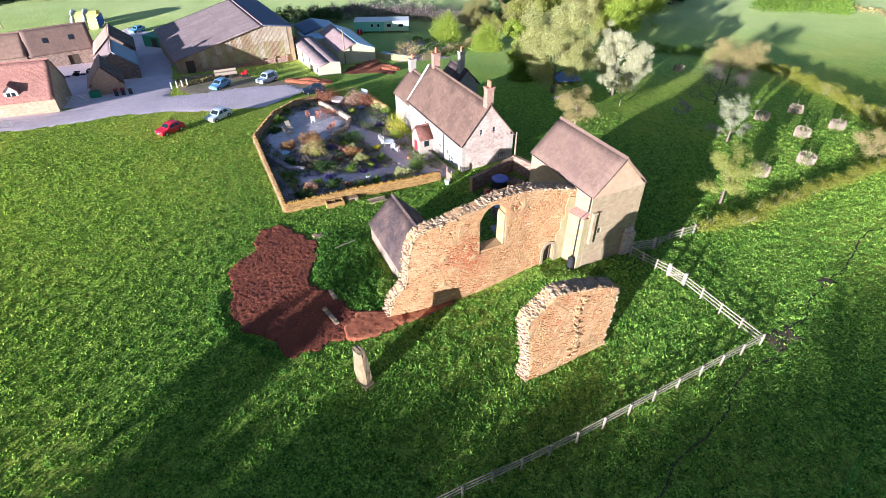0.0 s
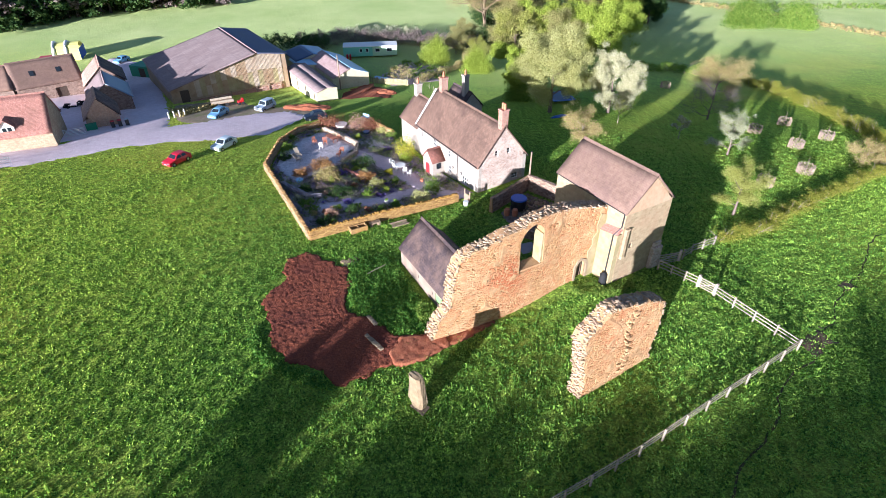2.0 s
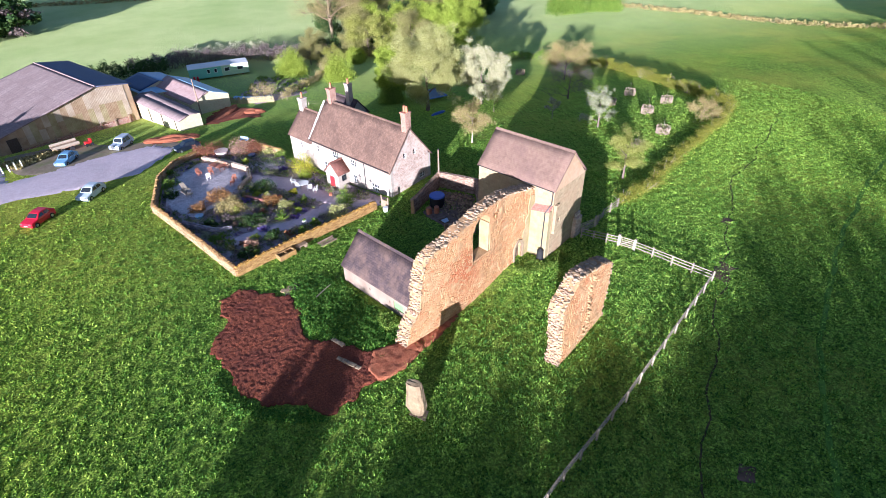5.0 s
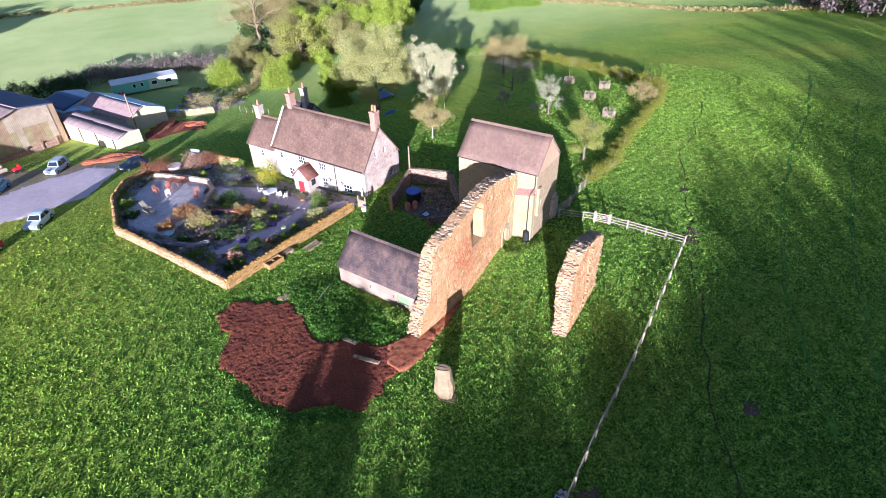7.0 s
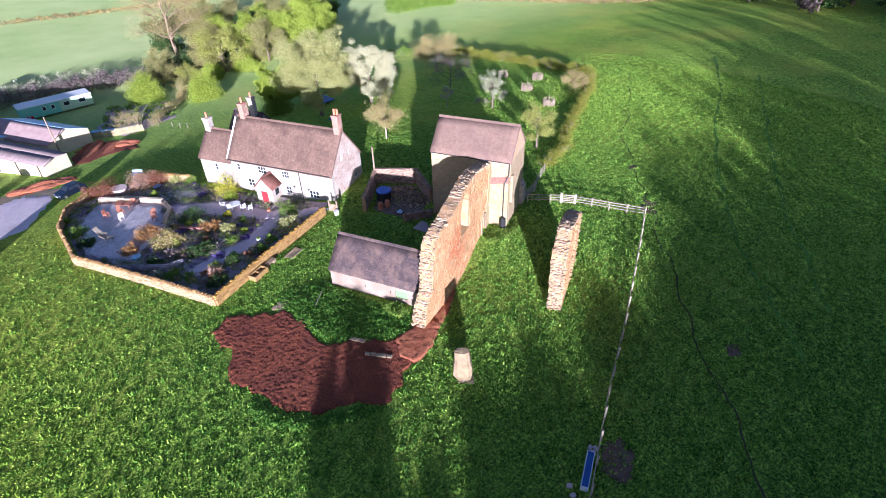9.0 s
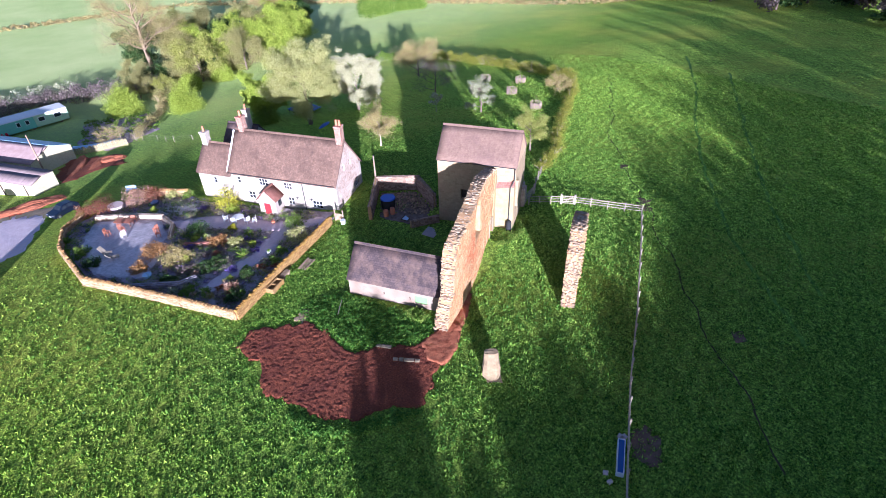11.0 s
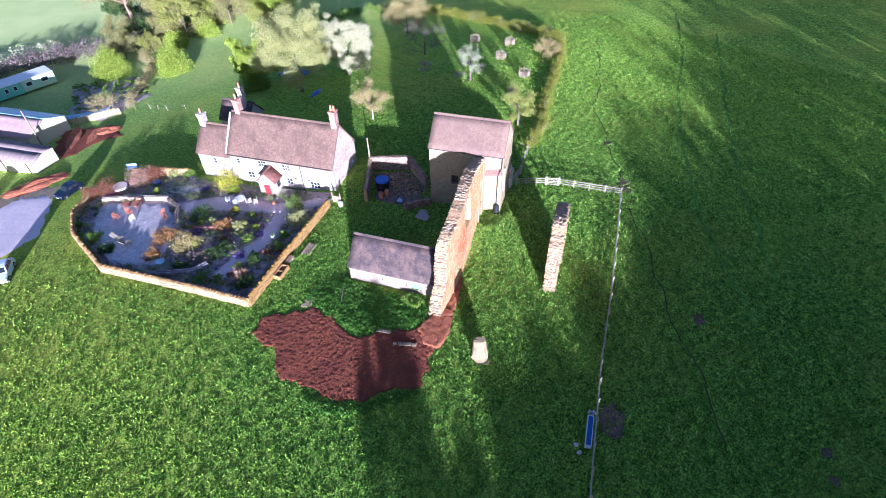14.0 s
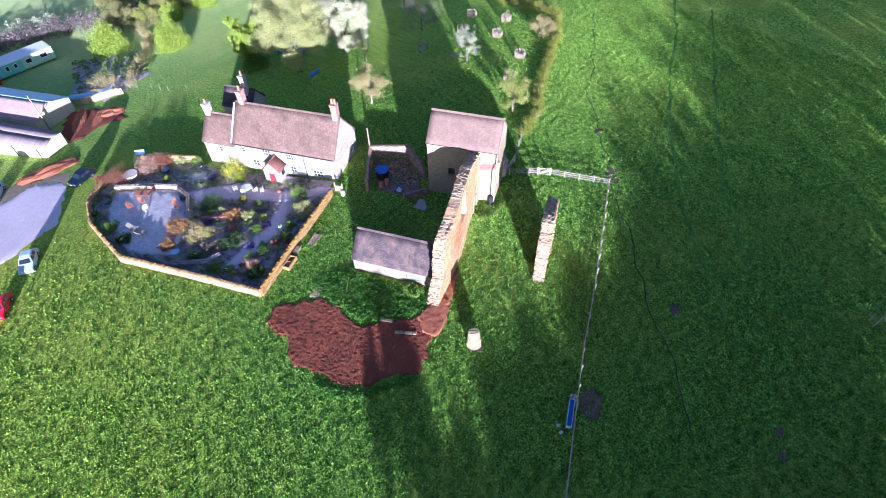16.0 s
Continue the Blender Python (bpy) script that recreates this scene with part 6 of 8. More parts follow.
# ---- poles
def pole(x, y, h, lean=0.0, label="weathered wooden telegraph pole", wires=()):
    t = thing("pole", label, "pole", pose(x, y, gz(x, y) - 0.3, 0, lean, 0))
    v, f = tube([(0, 0, 0), (0, 0, h * 0.5), (0, 0, h)], [0.14, 0.12, 0.09], 8)
    put("shaft", mesh_of("shaft", v, f, True), OLDWOOD, t)
    part("fitting", boxes(((0, 0.14, h - 0.5), (0.10, 0.22, 0.30)), bevel=0.02), BLACKMETAL, t)
    part("cap", boxes(((0, 0, h + 0.03), (0.22, 0.22, 0.05)), bevel=0.01), BLACKMETAL, t)


pole(8.8, 59.0, 5.2)
pole(-20.2, 111.6, 7.4, 0, "pale wooden pole beside the sheds")
pole(-113.8, 144.4, 12.0, -3)


# ---- trees and bushes
tree("orchard_tree", "old fruit tree with pale new leaves by the hedge", "tree", 30.2, 49.3, 5.8, 2.4, LEAF_SPRING, seed=11, per=80, size=0.10, low=0.25, forks=9, lean=0.02)
tree("blossom_tree", "young fruit tree in white blossom", "tree", 38.0, 65.6, 5.6, 2.3, LEAF_GREYBLOSSOM, seed=12, per=60, size=0.10, forks=9, low=0.15, lean=0.02)
tree("apple_tree", "half-bare twiggy tree with buff buds beside the orchard", "tree", 18.2, 69.2, 5.2, 2.6, LEAF_TAN, PALEBARK, seed=13, per=26, size=0.11, bare=True)
tree("sapling", "thin young tree with a few pale leaves", "tree", 34.5, 73.2, 3.8, 1.2, LEAF_GREYBLOSSOM, PALEBARK, seed=14, per=10, size=0.2, forks=5, trunk_r=0.06)
tree("sapling", "thin bare young tree in the orchard", "tree", 28.5, 82.5, 4.2, 1.0, LEAF_PALE, PALEBARK, seed=15, per=4, size=0.2, forks=4, trunk_r=0.06)
tree("spreading_tree", "bare spreading tree with buff catkins at the orchard edge", "tree", 52.0, 96.5, 7.2, 3.8, LEAF_TAN, seed=16, per=34, size=0.12, bare=True, low=0.15, forks=9)
tree("spreading_tree", "grey leafless bushy tree in the orchard", "tree", 44.0, 83.0, 5.5, 4.0, LEAF_MAUVE, seed=17, per=8, size=0.10, bare=True, low=0.12, forks=9)
tree("low_tree", "low bare twiggy thicket in the hedge corner", "shrub", 54.0, 60.8, 2.4, 2.0, LEAF_TAN, PALEBARK, seed=18, per=12, size=0.12, bare=True, low=0.1, forks=9)
tree("large_tree", "large rounded tree in pale yellow-green young leaf", "tree", 19.0, 90.5, 13.0, 6.0, LEAF_PALE, seed=19, per=230, size=0.18, low=0.22, forks=12, lean=0.03)
tree("blossom_tree", "tall fruit tree covered in white blossom", "tree", 29.0, 89.0, 9.8, 4.2, LEAF_BLOSSOM, seed=20, per=190, size=0.17, low=0.12, forks=11, lean=0.03)
tree("lime_tree", "bright lime-green tree behind the farmhouse", "tree", 16.2, 101.0, 8.4, 3.4, LEAF_LIME, seed=21, per=180, size=0.19, low=0.10, forks=12)
shrub("lime_bush", "round bright green bushy tree", 9.8, 125.0, 3.5, 5.8, LEAF_LIME, 22, 6500, 0.23, "tree")
shrub("lime_bush", "yellow-green bushy tree beside the allotment", 1.0, 135.5, 4.0, 6.0, LEAF_LIME, 23, 6500, 0.24, "tree")
tree("bare_tree", "tall bare tree with pale branching limbs", "tree", 16.0, 158.0, 22.0, 8.0, LEAF_TAN, TANBARK, seed=24, per=40, size=0.13, bare=True, low=0.25, forks=13)
tree("bare_tree", "tall bare tree behind the hedge", "tree", 62.0, 175.0, 17.0, 6.0, LEAF_TAN, TANBARK, seed=25, per=40, size=0.16, bare=True, low=0.3, forks=10)
for _i, (_x, _y, _r, _h) in enumerate(((26, 140, 2.8, 4.4), (33, 146, 3.2, 5.0), (17.5, 139, 2.6, 3.8), (40, 139, 3.0, 4.6))):
    shrub("lime_bush", "yellow-green bush at the wood's edge", _x, _y, _r, _h, LEAF_LIME if _i % 2 == 0 else LEAF_SPRING, 300 + _i, 3600, 0.28, "tree", "bushes at the wood's edge")
rng = random.Random(77)
WOOD = [tree("woodland_tree", "leafy woodland tree in fresh green", "tree", 30.0, 150.0, 10.5, 5.5, LEAF_LIME, seed=31, per=50, size=0.32, low=0.08, forks=10, group="woodland trees"),
        tree("woodland_tree", "woodland tree with bronze-green young leaves", "tree", 22.0, 143.0, 9.0, 5.4, LEAF_SPRING, seed=32, per=44, size=0.31, low=0.08, forks=10, group="woodland trees"),
        tree("woodland_tree", "brown leafless woodland tree", "tree", 24.0, 152.0, 9.5, 5.0, LEAF_OLIVE, seed=33, per=20, size=0.24, low=0.08, forks=9, bare=True, group="woodland trees"),
        tree("woodland_tree", "dark green woodland tree", "tree", 36.0, 158.0, 9.5, 5.4, LEAF_DARK, seed=34, per=40, size=0.45, low=0.05, forks=10, group="woodland trees")]
for _k, (_x, _y, _s, _i) in enumerate([(40, 152, 1.0, 0), (48, 148.5, 1.0, 0), (44, 161, 1.1, 2), (54, 158, 0.9, 0), (19, 145, 0.7, 2), (25, 158, 1.1, 2), (6.5, 142, 0.5, 2), (9, 149, 0.6, 2), (34, 143, 0.9, 2), (12, 141, 0.45, 1), (60, 168, 0.8, 0), (38, 170, 1.2, 2),
                                     (52, 172, 1.0, 1), (30, 171, 1.1, 1), (18, 168, 1.0, 3), (68, 170, 0.8, 3)]):
    copy_thing(WOOD[_i], pose(_x, _y, gz(_x, _y), 0, 0, rng.uniform(0, 360)) @ Matrix.Diagonal((_s, _s, _s * rng.uniform(0.85, 1.15), 1)))
tree("lime_tree", "broad lime-green tree at the edge of the hay field", "tree", 46.0, 142.5, 11.0, 7.4, LEAF_LIME, seed=44, per=90, size=0.32, low=0.04, forks=13, lean=0.02)
shrub("round_bush", "large round green hawthorn clump in the far field", 97, 166, 7.5, 7.5, LEAF_GREEN, 41, 6000, 0.4, "tree")
shrub("round_bush", "green hawthorn clump in the far field", 110, 163, 6, 6.5, LEAF_GREEN, 42, 6000, 0.4, "tree")
tree("round_bush", "round bright bush at the field edge", "tree", 70.0, 179.0, 6.0, 5.0, LEAF_GREEN, seed=43, per=40, size=0.55, low=0.03, forks=10)


# ---- hedges
def hedge(name, label, pts, w, h, leaf, seed=1, density=34, size=0.16, stems=True, twig=None, ragged_top=0.25):
    rng, nr = random.Random(seed), np.random.default_rng(seed)
    t = thing(name, label, "hedge")
    cs, ch = [], []
    for (x1, y1), (x2, y2) in zip(pts, pts[1:]):
        d = math.hypot(x2 - x1, y2 - y1)
        n = int(d * density)
        s = nr.random(n)
        o = nr.normal(size=n) * w * 0.30
        wob = 0.35 * np.sin(s * d * 0.9 + seed) * w * 0.4
        x, y = x1 + (x2 - x1) * s - (y2 - y1) / d * (o + wob), y1 + (y2 - y1) * s + (x2 - x1) / d * (o + wob)
        top = h * (1 - ragged_top + ragged_top * np.sin(s * d * 1.7 + seed) * np.sin(s * d * 0.6))
        z = height(x, y) + nr.random(n) ** 0.6 * top
        cs.append(np.stack([x, y, z], 1))
        for i in range(int(d * 1.6)):
            q = rng.random()
            px, py = x1 + (x2 - x1) * q, y1 + (y2 - y1) * q
            g = gz(px, py)
            tip = (px + rng.uniform(-0.7, 0.7) * w, py + rng.uniform(-0.7, 0.7) * w, g + h * rng.uniform(0.5, 1.1))
            ch.append(tube([(px, py, g - 0.1), ((px + tip[0]) / 2 + rng.uniform(-0.2, 0.2), (py + tip[1]) / 2, g + h * 0.45), tip], [0.05, 0.035, 0.012], 4))
    v, f = leaf_cloud(nr, np.vstack(cs), w * 0.22, 8, size)
    put("foliage", quick_mesh("foliage", v, f), leaf, t, kind="stuff")
    if stems:
        v, f = joined(ch)
        put("stem_tangle", mesh_of("stem_tangle", v, f), twig or PALEBARK, t, kind="stuff")
    return t


hedge("field_hedge", "clipped low hedge in yellow-green leaf with pale laid stems", [(25.8, 44.2), (31.3, 45.6), (37.8, 49.6), (45.1, 53.3), (53.7, 57.5), (60.6, 61.9)], 1.5, 1.55, LEAF_HEDGE, 3, 90, 0.13)
hedge("field_hedge", "clipped low hedge in yellow-green leaf along the far orchard side", [(60.6, 61.9), (62.7, 65.5), (63.1, 73.4), (65.6, 87.1), (66.0, 100.7), (63.4, 112.0)], 1.9, 2.2, LEAF_HEDGE, 4, 90, 0.16)
hedge("field_hedge", "low hedge at the back of the orchard", [(63.4, 112.0), (55.0, 121.0), (44.0, 123.0), (36.0, 121.0)], 2.2, 2.4, LEAF_GREEN, 5, 50, 0.22)
hedge("thorn_hedge", "tall hedge of mauve-grey leafless thorn topped with pale blossom", [(-36, 152), (-24, 154), (-10, 153.5), (2, 150)], 4.0, 4.2, LEAF_MAUVE, 6, 40, 0.3, twig=BARK)
hedge("thorn_hedge", "pale blossom along the top of the thorn hedge", [(-26, 156.5), (-10, 156), (-2, 154)], 3.2, 5.0, LEAF_GREYBLOSSOM, 7, 22, 0.3, twig=BARK)
hedge("scrub_hedge", "dark green scrub behind the sheds", [(-44, 150), (-36, 150), (-27, 149)], 4.5, 4.5, LEAF_DARK, 8, 40, 0.35, twig=BARK)
hedge("dry_hedge", "dry buff grasses and twigs beside the allotment fence", [(-4.4, 114.6), (-0.7, 120.1), (4.0, 125.6), (8.8, 133.6), (8.0, 138.0)], 1.7, 1.9, LEAF_TAN, 9, 34, 0.16)
hedge("dry_hedge", "brown twiggy scrub along the foot of the wood", [(9.0, 138.5), (15.0, 141.5), (21.2, 142.0), (31.0, 145.5), (40.0, 146.0)], 3.0, 2.6, LEAF_OLIVE, 14, 44, 0.2, twig=BARK)
hedge("scrub_hedge", "shaded green undergrowth inside the wood", [(6.0, 150.0), (20.0, 151.0), (34.0, 154.0), (50.0, 160.0)], 6.0, 5.0, LEAF_DARK, 15, 44, 0.34, twig=BARK)
hedge("thorn_hedge", "mauve leafless thorn running into the wood", [(2.0, 150.0), (8.0, 146.0), (14.0, 147.0)], 4.0, 3.8, LEAF_MAUVE, 16, 40, 0.26, twig=BARK)
shrub("green_bush", "dark green bush under the lime-green tree", 15.0, 100.0, 3.0, 3.6, LEAF_GREEN, 17, 3600, 0.2)
hedge("far_hedge", "distant field hedge in brownish green", [(-160, 262), (-80, 262), (-14, 253), (60, 236), (100, 190), (122, 158), (135, 140), (146, 106), (170, 74)], 2.2, 1.6, LEAF_TAN, 10, 7, 0.5, twig=BARK)
hedge("far_hedge", "distant field hedge in dull green", [(100, 190), (150, 185), (240, 160)], 2.5, 2.0, LEAF_GREEN, 11, 6, 0.5, twig=BARK)
FARWOOD = [tree("far_wood_tree", "dark tree of the distant wood", "tree", -140, 186, 13, 6.5, LEAF_DARK, seed=51, per=9, size=1.25, low=0.05, forks=6, group="distant wood"),
           tree("far_wood_tree", "brown-grey bare tree of the distant wood", "tree", -130, 196, 12, 6.5, LEAF_MAUVE, seed=52, per=8, size=1.15, low=0.05, forks=6, group="distant wood")]
EDGE = [(-190, 128), (-160, 148), (-136, 168), (-121, 185), (-109, 196), (-98, 201), (-84, 206), (-66, 211)]
for _k in range(126):
    _t = _k / 126 * (len(EDGE) - 1)
    _a, _b, _u = EDGE[int(_t)], EDGE[int(_t) + 1], _t % 1
    _d = (0 if _k % 3 == 0 else rng.uniform(3, 32)) + 3
    _x, _y = _a[0] + (_b[0] - _a[0]) * _u - 0.5 * _d + rng.uniform(-2, 2), _a[1] + (_b[1] - _a[1]) * _u + 0.85 * _d
    _s = rng.uniform(0.75, 1.15)
    copy_thing(FARWOOD[0 if _k % 4 else 1], pose(_x, _y, gz(_x, _y), 0, 0, rng.uniform(0, 360)) @ Matrix.Diagonal((_s, _s, _s * 0.8, 1)))
for _k in range(22):
    _x, _y = 143 + rng.uniform(0, 34), 20 + _k * 3.4 + rng.uniform(-3, 3)
    _s = rng.uniform(0.8, 1.2)
    copy_thing(FARWOOD[_k % 2], pose(_x, _y, gz(_x, _y), 0, 0, rng.uniform(0, 360)) @ Matrix.Diagonal((_s, _s, _s, 1)))


# ---- tree guards in the orchard
def guard(x, y, r, seed, h=1.1):
    rng = random.Random(seed)
    t = thing("tree_guard", "round tree guard of pale split stakes around a young tree", "tree guard", (x, y, gz(x, y)), rng.uniform(0, 360), "orchard tree guards")
    bm = boxes(((0, 0, 0.5), (0.10, 0.06, 1.0)), bevel=0.01)
    me = bpy.data.meshes.new("stake")
    bm.to_mesh(me)
    bm.free()
    me.materials.append(GUARDWOOD)
    n = 34
    for i in range(n):
        a = 2 * math.pi * i / n
        put("stake", me, None, t, pose(math.cos(a) * r, math.sin(a) * r, -0.1, rng.uniform(-3, 3), rng.uniform(-3, 3), math.degrees(a)) @ Matrix.Diagonal((1, 1, h * rng.uniform(0.8, 1.2), 1)))
    for z in (0.45, 1.0):
        v, f = tube([(math.cos(2 * math.pi * i / 16) * r * 1.03, math.sin(2 * math.pi * i / 16) * r * 1.03, z) for i in range(17)], [0.03] * 17, 4)
        put("hoop", mesh_of("hoop", v, f), GUARDWOOD, t)
    v, f = tube([(0, 0, 0), (0.05, 0, 1.2), (0, 0.05, 2.3)], [0.05, 0.04, 0.015], 5)
    put("sapling", mesh_of("sapling", v, f), BARK, t)


GUARDWOOD = plain("split_stakes", (0.300, 0.225, 0.155), (0.460, 0.365, 0.270), 6.0, 0.9, 0.3, 0.01, vary=0.3)
for _i, (_x, _y) in enumerate([(47.6, 75.3), (54.6, 78.8), (49.2, 67.7), (56.0, 70.9), (44.7, 58.9), (37.6, 55.9), (47.0, 106.5)]):
    guard(_x, _y, 0.95, _i)


# ---- the garden
GARDEN = [(-1.0, 57.2), (-17.0, 49.6), (-25.4, 67.4), (-25.3, 77.6), (-23.7, 82.8), (-20.6, 85.6), (-14.2, 86.4), (-9.2, 79.8), (-7.9, 76.4), (2.0, 58.9)]
drape("garden_bed", GARDEN, BEDSOIL, 0.03, 0.8, "dark planted earth of the walled garden", "garden bed", 0.06, 1.0)
drape("patio", [(-20.2, 82.6), (-14.2, 75.6), (-15.8, 69.0), (-17.2, 67.0), (-21.2, 62.8), (-24.6, 67.6), (-24.6, 73.4), (-22.8, 79.6)], PAVING, 0.12, 1.0, "grey flagged patio with seats", "patio")
drape("garden_path", wavy([(-14.0, 74.2), (-7.5, 70.5), (-4.6, 64.9), (1.4, 57.9), (-0.4, 57.6), (-4.8, 60.6), (-6.4, 62.6), (-9.2, 66.5), (-13.8, 70.4)], 1.0, 0.15, 5.0), PATHGRIT, 0.13, 0.6, "mauve gravel path along the farmhouse front", "path")
drape("garden_path", wavy([(-5.2, 62.4), (-4.4, 60.4), (-9.0, 56.8), (-13.0, 55.4), (-17.4, 54.6), (-18.0, 56.6), (-14.0, 57.6), (-10.4, 58.8)], 1.0, 0.15, 6.0), PATHGRIT, 0.13, 0.6, "curving mauve gravel path between planted beds", "path")
drape("garden_path", wavy([(-19.8, 85.0), (-13.8, 79.4), (-8.6, 76.4), (-8.4, 73.0), (-13.6, 75.8), (-18.4, 81.8)], 1.0, 0.15, 8.0), PAVING, 0.13, 0.6, "grey paved path by the raised pond", "path")
stone_wall("seat_wall", "curved low stone wall round the patio", [(-20.0, 83.2), (-16.8, 79.6), (-14.0, 75.6), (-14.0, 72.4), (-15.6, 69.4)], 0.55, 0.5, 11, cope=False, mat=island("pale_walling", (0.42, 0.31, 0.22), (0.62, 0.50, 0.38), 0.95, 6.0))
stone_wall("bed_edging", "low rockery edge of pale mauve stones", [(-22.6, 62.0), (-19.0, 58.6), (-17.2, 58.4)], 0.5, 0.6, 12, cope=False, mat=island("rockery", (0.22, 0.19, 0.22), (0.42, 0.38, 0.40), 0.95, 6.0))
stone_wall("bed_edging", "curved low brick edge of a raised bed", [(-15.0, 66.4), (-13.0, 64.6), (-11.0, 65.4)], 0.4, 0.35, 13, cope=False, mat=island("edge_brick", (0.30, 0.12, 0.10), (0.42, 0.20, 0.16), 0.95, 6.0))

LEAF_BRONZE = leafy("bronze_leaves", (0.230, 0.110, 0.030), (0.430, 0.240, 0.080), (0.560, 0.370, 0.150), 0.4)
CLIMBER = leafy("golden_climber", (0.300, 0.300, 0.020), (0.560, 0.540, 0.035), (0.700, 0.640, 0.090), 0.4)
SHRUBS = [
    ("rust_shrub", "rust-brown leaved shrub by the garden wall", -18.6, 85.4, 2.5, 2.2, LEAF_RUST), ("rust_shrub", "rust-brown leaved shrub beside a stone tub", -20.4, 86.6, 1.4, 1.5, LEAF_RUST), ("pink_shrub", "pinkish dome-shaped flowering shrub", -14.2, 84.0, 2.3, 2.5, LEAF_PINK), ("rust_shrub", "dark red-brown shrub behind the garden", -12.2, 83.2, 2.0, 2.0, LEAF_RUST),
    ("tan_shrub", "rusty tan grassy shrub by the patio", -18.2, 67.4, 2.0, 1.5, LEAF_BRONZE), ("tan_shrub", "feathery buff shrub in the garden", -16.9, 63.8, 2.1, 1.7, LEAF_TAN), ("tan_shrub", "small orange-tan shrub at the patio edge", -20.8, 65.2, 1.3, 1.0, LEAF_BRONZE), ("green_shrub", "dark green shrub against the garden wall", -24.0, 71.0, 1.2, 1.0, LEAF_DARK), ("green_shrub", "green shrub with pale flowers by the wall", -24.3, 74.6, 1.3, 1.1, LEAF_GREEN),
    ("green_shrub", "rounded dark green shrub in the garden", -12.6, 68.6, 1.7, 1.4, LEAF_DARK), ("lime_shrub", "small bright green mound of leaves", -13.6, 66.9, 0.6, 0.5, LEAF_LIME), ("lime_shrub", "small bright green mound of leaves", -12.4, 66.3, 0.6, 0.5, LEAF_LIME), ("yellow_shrub", "round bright yellow flowering plant", -9.0, 66.4, 0.65, 0.8, LEAF_YELLOW), ("yellow_shrub", "small lime-yellow plant by the paved path", -14.2, 78.6, 0.7, 0.8, LEAF_LIME),
    ("tan_shrub", "orange and green shrub in the garden", -12.0, 63.8, 1.5, 1.1, LEAF_BRONZE), ("tan_shrub", "yellowish feathery shrub in the garden", -10.6, 62.2, 1.3, 1.0, LEAF_PALE), ("pink_shrub", "feathery pinkish shrub by the wall corner", -15.4, 54.0, 0.95, 1.0, LEAF_PINK), ("green_shrub", "dark green shrub in the bed", -13.2, 54.9, 1.0, 0.9, LEAF_DARK), ("green_shrub", "dark green shrub in the wall corner", -16.0, 52.2, 1.1, 0.8, LEAF_DARK),
    ("green_shrub", "low green shrub along the lawn wall", -18.8, 56.8, 1.0, 0.6, LEAF_GREEN), ("olive_shrub", "olive-green bushy shrub beside the porch path", -3.3, 60.6, 1.4, 2.0, LEAF_GREEN), ("olive_shrub", "yellow-green bushy shrub by the wall", -5.0, 57.4, 1.5, 1.7, LEAF_PALE), ("green_shrub", "low green plant by the wall", -9.6, 54.6, 0.8, 0.7, LEAF_GREEN), ("green_shrub", "green plant with white flowers", -8.0, 56.2, 0.9, 0.7, LEAF_GREEN),
    ("wall_climber", "yellow-green climber against the farmhouse front", -6.6, 72.2, 1.8, 3.6, CLIMBER), ("wall_climber", "low yellow-green shrub below the climber", -6.6, 70.8, 1.0, 1.1, LEAF_LIME), ("violet_plant", "mound of violet flowers by the path", -9.9, 58.9, 0.8, 0.35, LEAF_PURPLE), ("violet_plant", "violet flowering plant in the bed", -15.0, 65.4, 0.8, 0.5, LEAF_PURPLE), ("violet_plant", "violet flowers below the farmhouse window", -9.4, 74.0, 0.8, 0.5, LEAF_PURPLE),
    ("green_shrub", "mixed green shrub by the rockery", -19.6, 60.6, 1.1, 0.7, LEAF_DARK), ("green_shrub", "bushy green shrub by the farmhouse end", -8.9, 79.4, 1.0, 1.2, LEAF_GREEN), ("lime_shrub", "yellow-green shrub on the back wall", -10.2, 81.0, 1.1, 1.2, LEAF_PALE), ("violet_plant", "mauve heather mound in the garden", -12.8, 61.4, 1.0, 0.4, LEAF_MAUVE), ("green_shrub", "spreading dark conifer in the bed", -14.8, 59.6, 1.7, 0.8, LEAF_DARK), ("green_shrub", "low grey-green spreading plant", -17.4, 60.8, 1.4, 0.6, LEAF_MAUVE),
]
for _i, (_n, _l, _x, _y, _r, _h, _m) in enumerate(SHRUBS):
    shrub(_n, _l, _x, _y, _r, _h, _m, 100 + _i, int(420 * max(0.6, _r)), 0.15, "shrub", "garden shrubs")
_r = random.Random(21)
_hue = [(LEAF_RUST, "rust-brown"), (LEAF_TAN, "straw-coloured"), (LEAF_GREEN, "fresh green"), (LEAF_DARK, "dark green"), (LEAF_PALE, "yellowish"), (LEAF_MAUVE, "mauve-grey"), (LEAF_PINK, "pinkish"), (LEAF_PURPLE, "violet-flowered"), (LEAF_LIME, "lime-green"), (LEAF_GREYBLOSSOM, "white-flowered")]
_places, _n = [[(-23.0, 61.0), (-17.4, 49.8), (-7.0, 54.8), (-11.0, 58.2), (-17.6, 57.4)], [(-14.6, 71.0), (-15.4, 67.0), (-11.0, 59.4), (-6.0, 62.8), (-9.6, 66.6)], [(-19.0, 67.0), (-16.6, 58.8), (-12.2, 59.6), (-15.8, 66.0)]], 0
